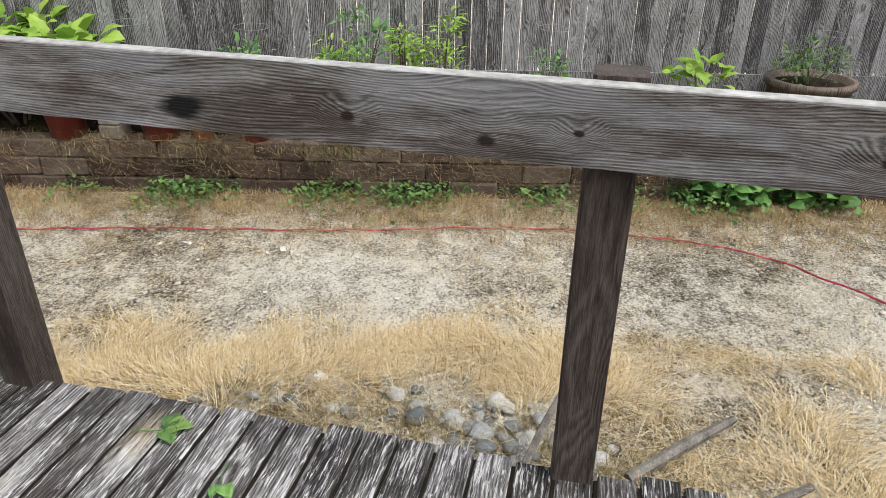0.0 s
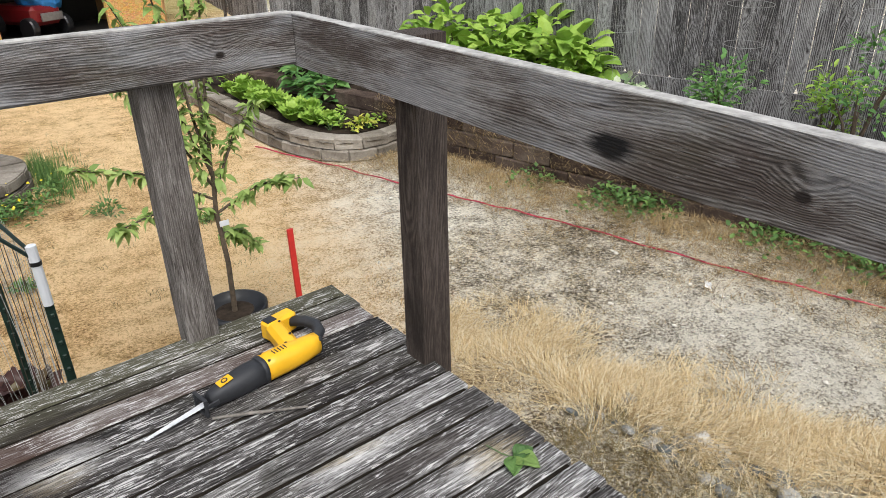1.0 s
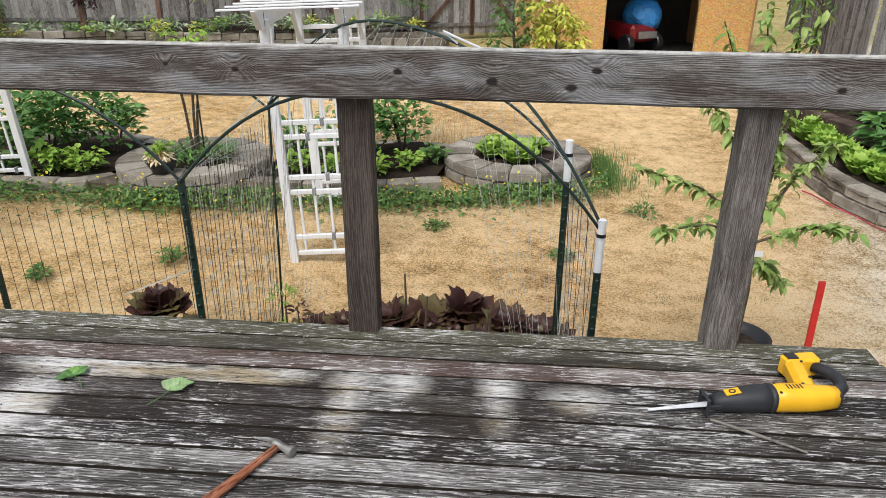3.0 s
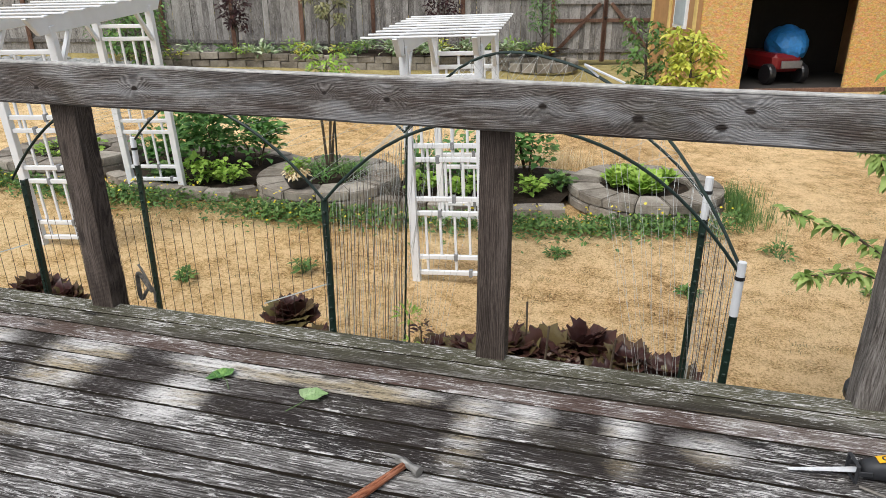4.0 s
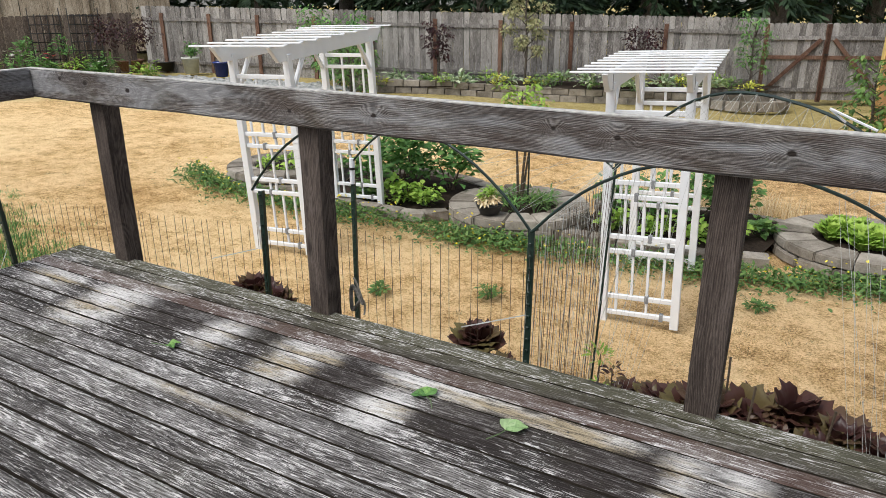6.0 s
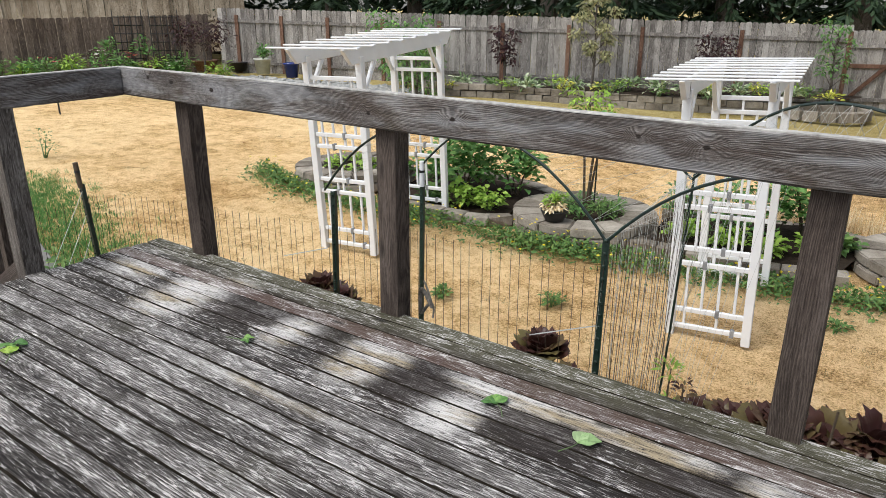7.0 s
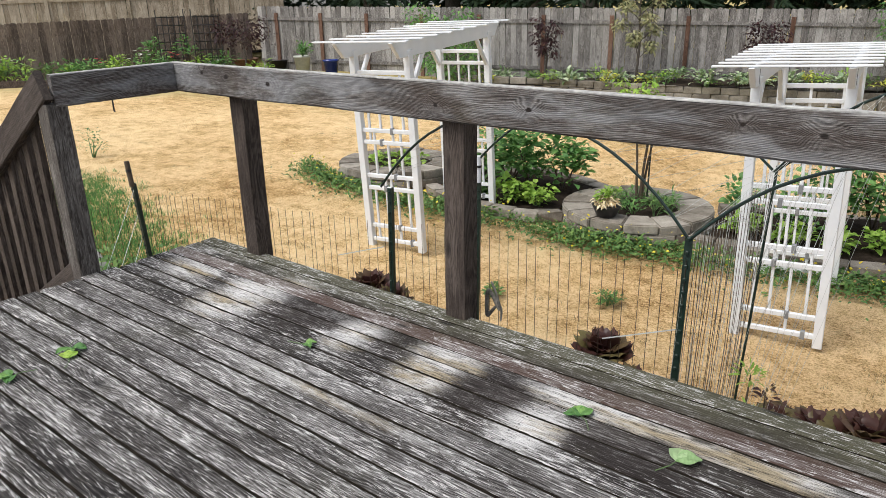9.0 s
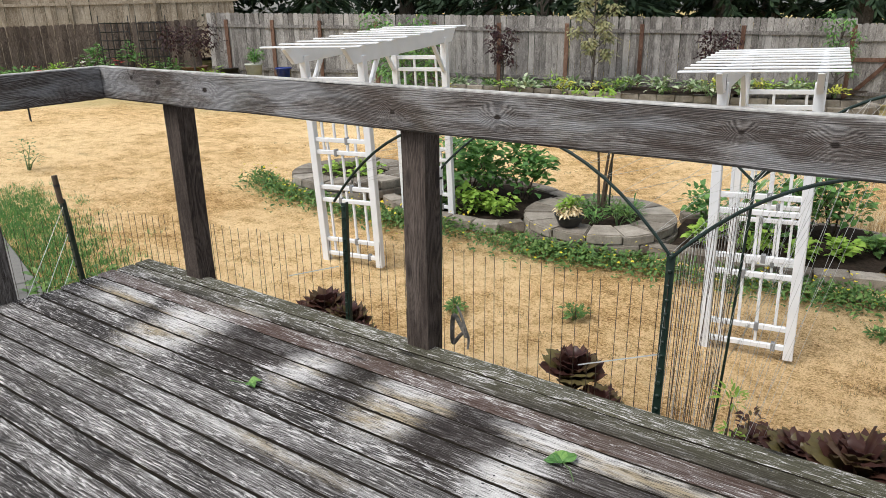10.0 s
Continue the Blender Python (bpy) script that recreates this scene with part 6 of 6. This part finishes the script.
def patch(x0, x1, y0, y1, keep=0.35, scale=1.1, seed=0.0):
    def f():
        x, y = rng.uniform(x0, x1), rng.uniform(y0, y1)
        return (x, y) if noise.noise(Vector((x * scale, y * scale, seed))) > keep - rng.random() * 0.5 else None
    return f


def lawn_spot():
    x = rng.uniform(-9.0, 3.2)
    y = 2.7 + 9.0 * rng.random() ** 1.6
    return (x, y) if noise.noise(Vector((x * 0.8, y * 0.8, 4))) > rng.uniform(-0.6, 0.35) else None


tuft_field("lawn_grass", 64000, lawn_spot, M_LAWNBLADE, 0.012, 0.035, 0.004, "short sun-bleached lawn grass", "grass", 0.9, 8)


tuft_field("lawn_clumps", 8000, lambda: (lambda p: p if p and noise.noise(Vector((p[0] * 2.3, p[1] * 2.3, 7))) > 0.18 else None)(lawn_spot()), M_CLUMP, 0.012, 0.035, 0.004, "darker brownish tufts in the dry lawn", "grass", 1.0, 14)


def straw_spot():
    y = rng.uniform(-2.4, 3.1)
    x = rng.gauss(3.50 + 0.08 * (1 - y) - 0.22 * max(0.0, y - 0.9), 0.20)
    if y < -0.2:
        x = rng.uniform(2.2, 4.0)
    return (x, y) if x > 1.9 and noise.noise(Vector((x * 2.1, y * 2.1, 9))) > rng.uniform(-0.42, 0.35) else None


tuft_field("tall_dry_grass", 30000, straw_spot, M_STRAW, 0.08, 0.27, 0.0042, "long flattened straw-coloured dry grass beside the deck", "grass", 1.5, 9, 0.38, 0.9)
tuft_field("dry_grass_margin", 26000, lambda: (lambda y: (wall_x(y) - abs(rng.gauss(0, 0.45)) - 0.03, y))(rng.uniform(-3, 6)), M_HAY, 0.06, 0.24, 0.0042, "dry brown grass at the foot of the wall", "grass", 1.3, 8, 0.35, 1.3)
tuft_field("side_yard_grass", 60000, patch(2.2, 5.6, -2.5, 6.5, 0.2, 0.9, 2.0), M_STRAW, 0.012, 0.055, 0.003, "sparse dry grass on gravel", "grass", 1.3, 5, 0.14)


def wall_overhang():
    """Withered grass that hangs over the face of the low wall."""
    g = Leaves()
    for k in range(15000):
        y = rng.uniform(-3.0, 6.5)
        if noise.noise(Vector((y * 1.4, 5, 2))) < rng.uniform(-0.6, 0.2):
            continue
        x, z = wall_x(y) + rng.uniform(-0.03, 0.12), rng.uniform(-1.1, -0.66)
        g.blade((x, y, z), (rng.uniform(-0.7, 0.1), rng.gauss(0, 0.9), rng.uniform(-0.5, 0.7)), rng.uniform(0.06, 0.20), 0.004)
    return tagged(g.make("hanging_dry_grass", M_HAY), "withered brown grass hanging over the low block wall", "grass", kind="stuff")


wall_overhang()


def weed_field(name, n, where, mat, size, height, label, wide=0.6):
    g = Leaves()
    k = 0
    while k < n:
        p = where()
        if p is None:
            continue
        k += 1
        x, y = p
        z = ground_z(x, y) + rng.uniform(0, height)
        g.leaf((x, y, z), (rng.uniform(-1, 1), rng.uniform(-1, 1), rng.uniform(-0.1, 0.9)), size * rng.uniform(0.6, 1.3), wide)
    return tagged(g.make(name, mat), label, "weeds", kind="stuff")


def margin(y0, y1):
    def f():
        y = rng.uniform(y0, y1)
        return (wall_x(y) - abs(rng.gauss(0.05, 0.19)), y) if noise.noise(Vector((y * 1.6, 3, 1))) > rng.uniform(-0.25, 0.35) else None
    return f


weed_field("wall_weeds", 2300, margin(-2.0, 4.5), M_WEED, 0.047, 0.15, "green weeds growing at the wall's foot", 0.7)
weed_field("ivy_patch", 260, lambda: (lambda y: (wall_x(y) - 0.02 - abs(rng.gauss(0, 0.10)), y))(rng.uniform(-2.1, -0.7)), M_GREEN, 0.13, 0.34, "broad green creeper leaves against the wall", 0.9)


def strip():
    x = rng.uniform(-7.4, 1.6)
    front = np.interp(x, [-7.4, -6.3, -5.3, -4.3, -3.6, -2.9, -2.1, -1.0, -0.2, 0.6, 1.3, 1.6], [6.3, 5.9, 5.95, 6.0, 6.05, 6.1, 6.3, 6.5, 6.6, 6.8, 7.0, 7.4])
    y = front - abs(rng.gauss(0, 0.22)) + 0.05
    return (x, y) if noise.noise(Vector((x * 0.9, 2, 5))) > rng.uniform(-0.7, 0.3) else None


weed_field("bed_edge_weeds", 10000, strip, M_WEED, 0.055, 0.13, "green weeds along the stone beds", 0.45)
weed_field("yellow_flowers", 420, strip, M_PETAL_Y, 0.030, 0.26, "small yellow wildflowers among weeds", 0.9)
tuft_field("green_grass_strip", 22000, lambda: (lambda t: (-4.55 - 4.5 * t + rng.gauss(0, 0.30), 2.55 + 1.2 * t + rng.gauss(0, 0.28)))(rng.random()), M_GREEN, 0.025, 0.075, 0.006, "green grass beside the path", "grass", 1.0, 8)
tuft_field("ring_grass", 1300, lambda: (1.45 + abs(rng.gauss(0, 0.18)), 7.6 + rng.gauss(0, 0.35)), M_WEED, 0.08, 0.25, 0.005, "tall green grass beside the ring planter", "grass", 0.6, 8)
tuft_field("ring_grass", 2500, lambda: (-0.9 + rng.gauss(0, 0.5), 8.75 + rng.gauss(0, 0.15)), M_STRAW, 0.10, 0.35, 0.006, "dry tall grass behind the beds", "grass", 0.6, 8)
for x, y, r, h in ((-2.19, 4.83, 0.13, 0.09), (-0.17, 5.86, 0.10, 0.06), (-10.1, 4.6, 0.20, 0.45), (-3.0, 4.4, 0.10, 0.08), (1.75, 6.3, 0.16, 0.10), (2.35, 5.6, 0.09, 0.05), (-4.9, 3.3, 0.14, 0.10), (0.9, 5.3, 0.10, 0.05), (-5.2, 2.7, 0.30, 0.22), (-4.9, 2.35, 0.25, 0.25), (-4.55, 2.36, 0.22, 0.72), (-4.25, 2.50, 0.18, 0.66), (-4.85, 2.25, 0.20, 0.62)):
    bush("lawn_weed", (x, y), r, h, M_WEED, "green weed growing in dry lawn", n=110 if h < 0.5 else 220, size=0.05 if h < 0.5 else 0.075, wide=0.42, clumps=7, group="lawn weeds")

def litter_spot():
    return (rng.gauss(2.80, 0.28), rng.uniform(-0.7, 1.9))


tuft_field("dead_stalks", 7000, litter_spot, M_CLUMP, 0.05, 0.20, 0.003, "dead grey-brown stalks among the river rocks", "grass", 1.4, 6, 0.3)
tuft_field("loose_straw", 1500, litter_spot, M_STRAW, 0.06, 0.22, 0.003, "loose pale straw among the river rocks", "grass", 1.4, 5, 0.3)

# ---- stones, cord, scraps in the side yard ----
def rock_mesh(seed):
    bm = bmesh.new()
    bmesh.ops.create_icosphere(bm, subdivisions=2, radius=1.0)
    for v in bm.verts:
        v.co *= 1 + 0.42 * noise.noise(v.co * 1.1 + Vector((seed * 7, 0, 0))) + 0.10 * noise.noise(v.co * 3.1 + Vector((0, seed * 5, 0)))
        v.co.z *= 0.62
    me = bpy.data.meshes.new("rock")
    bm.to_mesh(me)
    bm.free()
    for p in me.polygons:
        p.use_smooth = True
    me.materials.append(M_ROCK)
    return me


rocks = [rock_mesh(k) for k in range(7)]
for k in range(150):
    if k < 105:
        x, y = rng.gauss(2.93, 0.19), rng.gauss(0.50, 0.34)
    else:
        x, y = rng.gauss(3.03, 0.10), rng.gauss(1.45, 0.32)
    r = rng.uniform(0.016, 0.032) if rng.random() < 0.6 else rng.uniform(0.032, 0.058)
    ob = new("river_rock", rocks[k % 7])
    ob.matrix_world = pose(x, y, -1.2 + r * 0.25 + rng.uniform(0, 0.02), rng.uniform(-20, 20), rng.uniform(-20, 20), rng.uniform(0, 360)) @ Matrix.Diagonal((r * 1.25, r, r, 1))
    tagged(ob, "smooth rounded grey river rock in a drain bed", "rock", "river rocks beside the deck")
gv, gf = [], []
ico = rocks[0]
bmp = bmesh.new()
bmesh.ops.create_icosphere(bmp, subdivisions=1, radius=1.0)
iv = [tuple(v.co) for v in bmp.verts]
jf = [tuple(v.index for v in f.verts) for f in bmp.faces]
bmp.free()
for k in range(16000):
    x, y = rng.uniform(2.3, 5.3), rng.uniform(-2.6, 6.0)
    r = rng.uniform(0.003, 0.008) if rng.random() < 0.975 else rng.uniform(0.010, 0.022)
    if x < 2.4 + 0.35 * max(0.0, y - 1.0) + rng.uniform(-0.5, 0.5):
        continue
    n0 = len(gv)
    a = rng.uniform(0, 6.28)
    for q in iv:
        qx, qy = q[0] * 1.3, q[1]
        gv.append((x + r * (qx * math.cos(a) - qy * math.sin(a)), y + r * (qx * math.sin(a) + qy * math.cos(a)), -1.2 + r * 0.3 + r * 0.6 * q[2]))
    gf += [tuple(n0 + i for i in t) for t in jf]
tagged(raw("gravel", gv, gf, M_PEBBLE), "scattered pale pebbles and gravel", "gravel", kind="stuff")
M_CORD = plain("red_cord", (0.36, 0.022, 0.05), 0.5, grain=30.0, amount=0.4)
cord_line = smooth_line([(3.55, 7.2), (3.9, 6.0), (4.15, 5.0), (4.37, 4.3), (4.6, 3.5), (4.84, 2.4), (5.05, 1.6), (5.32, 0.7), (5.42, -0.2), (5.33, -1.1), (4.80, -1.85), (3.9, -2.6)], 8)
ob = thing("extension_cord", pose(0, 0, 0), "red extension cord lying across the side yard", "cord")
part("cord", tube([(p.x, p.y + 0.02 * math.sin(i), -1.182 + 0.006 * math.sin(i * 1.7)) for i, p in enumerate(cord_line)], 0.0075, 6), M_CORD, ob)
for x0, y0, z0, x1, y1, z1, w in ((2.72, 0.24, -1.12, 3.02, 0.10, -0.88, 0.035), (2.78, -0.22, -1.15, 3.25, -0.72, -1.10, 0.055), (2.6, -0.6, -1.17, 2.9, -1.0, -1.13, 0.05)):
    ob = thing("scrap_wood", pose(x0, y0, z0), "weathered grey splintered scrap of wood", "scrap wood")
    part("stick", tube([(0, 0, 0), ((x1 - x0) * 0.5, (y1 - y0) * 0.5, (z1 - z0) * 0.5 + 0.01), (x1 - x0, y1 - y0, z1 - z0)], [w * 0.5, w * 0.55, w * 0.35], 6), M_DRYTWIG, ob)
ob = thing("paper_scrap", pose(4.55, 2.25, -1.185, 8, 5, 30), "small crumpled white paper scrap", "litter")
part("paper", box((0.10, 0.045, 0.006), (0, 0, 0), bevel=0.002), M_WHITE, ob)

# ---- path at the foot of the stairs ----
M_CONC = block_stone("concrete", (0.09, 0.088, 0.08), (0.15, 0.146, 0.135), (0.22, 0.21, 0.19))
path = thing("garden_path", pose(-6.9, 2.55, ground_z(-6.9, 2.5), 0, 0, 164), "grey concrete garden path", "path", kind="structure")
for k in range(7):
    part("slab", box((1.18, 0.7, 0.05), (-2.6 + k * 1.2, 0, 0.012), Matrix.Rotation(radians(0), 4, "Z"), bevel=0.006), M_CONC, path)

# ---- far border ----
def small_tree(name, at, h, r, mat, label, n=420, size=0.10, wide=0.5, z=None, trunk_r=0.035, lift=0.35):
    z0 = ground_z(*at) if z is None else z
    ob = thing(name, pose(at[0], at[1], z0), label, "tree")
    bm = bmesh.new()
    tube([(0, 0, -0.05), (0.03, 0.02, h * 0.35), (-0.02, 0.0, h * 0.7), (0, 0, h * 0.95)], [trunk_r, trunk_r * 0.8, trunk_r * 0.5, trunk_r * 0.2], 7, bm)
    tips = []
    for k in range(13):
        a, zz = k * 2.4, h * (lift + (0.95 - lift) * k / 13)
        rr = r * (1 - 0.45 * abs(k / 13 - 0.45)) * rng.uniform(0.6, 1.0)
        tip = Vector((rr * math.cos(a), rr * math.sin(a), zz + h * 0.08))
        part("branch", tube([(0, 0, zz - 0.05 * h), tuple(tip * 0.5 + Vector((0, 0, zz * 0.5))), tuple(tip)], [trunk_r * 0.4, trunk_r * 0.25, 0.004], 5), M_BARK, ob)
        tips.append(tip)
    part("trunk", bm, M_BARK, ob)
    lv = Leaves()
    for k in range(n):
        t = tips[k % len(tips)]
        v = ball()
        p = t * rng.uniform(0.55, 1.05) + Vector((v.x, v.y, v.z * 0.7)) * r * 0.28
        p.z = t.z + v.z * r * 0.28
        lv.leaf(p, (v.x, v.y, -0.2), size * rng.uniform(0.6, 1.2), wide)
    lv.make("crown", mat, ob)


small_tree("maple_tree", (-8.9, 15.35), 1.40, 0.42, M_MAPLE, "dark purple Japanese maple against the fence", z=-0.65, n=600)
small_tree("pale_tree", (-6.86, 16.11), 2.35, 0.55, M_PALETREE, "pale green variegated young tree by the fence", z=-0.65, n=1500, size=0.10, lift=0.25)
small_tree("maple_tree", (-4.2, 17.0), 1.25, 0.60, M_MAPLE, "dark purple weeping maple behind the arbour", z=-0.65, n=600)
small_tree("maple_tree", (-16.2, 11.9), 1.35, 0.95, M_MAPLE, "wide dark red cut-leaf maple in a pot", z=-0.6, n=900, lift=0.6)
small_tree("shrub", (-11.2, 14.3), 1.75, 1.15, M_GREEN, "large rounded green shrub behind the arbour", n=1300, size=0.13, lift=0.1)
small_tree("shrub", (-10.1, 13.3), 1.35, 0.7, M_WEED, "olive green loose shrub behind the arbour", n=600, size=0.12, lift=0.1)
small_tree("young_tree", (-2.0, 18.4), 2.1, 0.5, M_GREEN, "slim light green tree beside the gate", n=480, size=0.10)
small_tree("shrub", (-4.6, 10.9), 0.95, 0.5, M_LIME, "bright lime shrub with yellow-green leaves", n=700, size=0.09, lift=0.1)
for k in range(26):
    s = -4.6 + 8.4 * k / 25
    p = along_back(s + rng.uniform(-0.2, 0.2), rng.uniform(0.8, 1.9))
    mt = (M_HOSTA, M_HOSTA, M_YELLOW, M_WEED, M_LIME)[rng.randrange(5)]
    bush("hosta" if mt is M_HOSTA else "border_plant", (p[0], p[1], -0.69), rng.uniform(0.2, 0.38), rng.uniform(0.18, 0.36), mt, "variegated white-edged hosta clump" if mt is M_HOSTA else "small leafy border plant", n=70, size=0.17 if mt is M_HOSTA else 0.10, wide=0.45, clumps=8, group="border plants")
for x, y, r, h, m_, lab in ((-14.15, 12.15, 0.24, 0.42, M_POTWHITE, "tall pale glazed pot with a leafy plant"), (-13.1, 12.15, 0.22, 0.38, M_POTBLUE, "cobalt blue glazed pot"), (-15.3, 12.3, 0.28, 0.26, M_BLACK, "dark round pot by the fence"), (-16.2, 11.9, 0.40, 0.30, M_FENCEPOST, "wide brown pot holding a maple")):
    x, y = x * 1.09, y * 1.09
    pot(x, y, ground_z(x, y) + 0.05, r, h, m_, lab, (0.3, 0.42, M_GREEN, 150, 0.12, 0.5, "upright green plant in a pale pot") if m_ is M_POTWHITE else None)
gv, gf = [], []
for k in range(900):
    t = rng.random()
    x, y = -16 + 5.5 * t + rng.gauss(0, 0.2), 11.7 + 2.2 * t + rng.gauss(0, 0.35)
    r, n0 = rng.uniform(0.03, 0.09), len(gv)
    gv += [(x + r * q[0] * 1.2, y + r * q[1], ground_z(x, y) + r * 0.6 * q[2] + 0.02) for q in iv]
    gf += [tuple(n0 + i for i in t3) for t3 in jf]
tagged(raw("border_stones", gv, gf, M_ROCK), "grey stones round the far flower border", "stones", kind="stuff")

# left flower border
for k in range(24):
    t = k / 23
    x, y = -21.6 + 5.4 * t + rng.gauss(0, 0.25), 5.4 + 6.6 * t + rng.gauss(0, 0.2)
    kind = k % 4
    fl = ((M_PETAL_W, 9, 0.06), (M_PETAL_R, 7, 0.06), None, None)[kind] if k % 3 else None
    bush("flower_clump" if fl else "fern", (x, y), rng.uniform(0.28, 0.45), rng.uniform(0.35, 0.85), (M_GREEN, M_WEED, M_GREEN, M_LIME)[kind], ("white-flowered border plant", "red-flowered border plant", "arching green fern", "pale-flowered border plant")[kind] + " before a dark fence", n=150, size=0.15, wide=0.35, clumps=9, group="border plants", flowers=fl)
edge = thing("border_edging", pose(0, 0, 0), "low wooden edging of the flower border", "edging", kind="structure")
for a, b in (((-20.9, 4.6), (-18.4, 8.4)), ((-18.4, 8.4), (-15.6, 11.3))):
    va, vb = Vector(a), Vector(b)
    d = vb - va
    part("edging_board", box((d.length, 0.06, 0.16), ((va.x + vb.x) / 2, (va.y + vb.y) / 2, ground_z(*va) + 0.07), Matrix.Rotation(math.atan2(d.y, d.x), 4, "Z"), bevel=0.006), M_FENCE_DARK, edge)
for x, y in ((-17.6, 10.7), (-16.9, 11.3)):
    z0 = ground_z(x, y)
    ob = thing("metal_trellis", pose(x, y, z0, 0, 0, 52), "black metal garden trellis with ball finials", "trellis", "garden trellises")
    bars = [((-0.35, 0, 0), (-0.35, 0, 1.75)), ((0.35, 0, 0), (0.35, 0, 1.75))] + [((-0.35 + 0.14 * k, 0, 0.3), (-0.35 + 0.14 * k, 0, 1.6)) for k in range(1, 5)] + [((-0.35, 0, 0.3 + 0.21 * k), (0.35, 0, 0.3 + 0.21 * k)) for k in range(7)]
    strands(bars, 0.014, "lattice", M_BLACK, ob)
    pot(x - 0.5, y - 0.35, z0, 0.32, 0.28, M_POTRED, "red pot with tall flowers by the trellis", (0.28, 0.9, M_GREEN, 170, 0.13, 0.35, "tall flowering plant in a red pot"))

# shrub at the shed corner
small_tree("variegated_shrub", (1.35, 13.9), 1.35, 0.62, M_YELLOW, "yellow variegated shrub in front of the shed", n=1100, size=0.14, lift=0.08)
small_tree("green_shrub", (0.55, 14.2), 1.5, 0.55, M_WEED, "dark green shrub beside the shed", n=600, size=0.13, lift=0.1)
small_tree("young_tree", (5.6, 12.6), 2.6, 0.6, M_GREEN, "slim green tree near the shed's doorway", n=420, size=0.12, lift=0.45)

# ---- conifers behind the fence ----
def conifer(x, y, h, r, first, seed):
    ob = thing("conifer", pose(x, y, -0.6), "tall dark conifer behind the fence", "tree", "conifers behind the fence")
    part("trunk", tube([(0, 0, 0), (0.05, 0, h * 0.5), (0, 0, h)], [0.20 + h * 0.012, 0.16, 0.03], 9), M_BARK, ob)
    g = Leaves()
    z = first
    while z < h:
        rr = r * (1 - (z - first) / (h - first)) ** 0.8 + 0.15
        for k in range(7):
            a = rng.uniform(0, 6.28)
            L = rr * rng.uniform(0.65, 1.05)
            for q in range(16):
                t = rng.uniform(0.2, 1.0)
                p = Vector((math.cos(a) * L * t, math.sin(a) * L * t, z - 0.35 * L * t * t))
                for w in range(2):
                    o = Vector((math.cos(a) + rng.uniform(-0.9, 0.9), math.sin(a) + rng.uniform(-0.9, 0.9), -0.55 + rng.uniform(-0.3, 0.3))).normalized()
                    g.needle(p + ball() * 0.10, o, rng.uniform(0.30, 0.55), 0.10)
        z += 0.42
    g.make("crown", M_CONIFER, ob)


for k in range(22):
    s = -24 + 1.75 * k
    p = along_back(s + rng.uniform(-0.5, 0.5), -rng.uniform(3.0, 8.5))
    conifer(p[0], p[1], rng.uniform(9, 13), rng.uniform(1.8, 2.6), rng.uniform(0.9, 2.2), k)
hedge = Leaves()
for k in range(9000):
    s = rng.uniform(-26, 14)
    p = along_back(s, -rng.uniform(9.0, 11.0))
    hedge.leaf((p[0], p[1], rng.uniform(-0.8, 5.5)), (rng.uniform(-1, 1), rng.uniform(-1, 1), rng.uniform(-0.5, 0.5)), rng.uniform(0.3, 0.6), 0.6)
tagged(hedge.make("far_woods", M_CONIFER), "dark woodland behind the garden", "woods", kind="stuff")
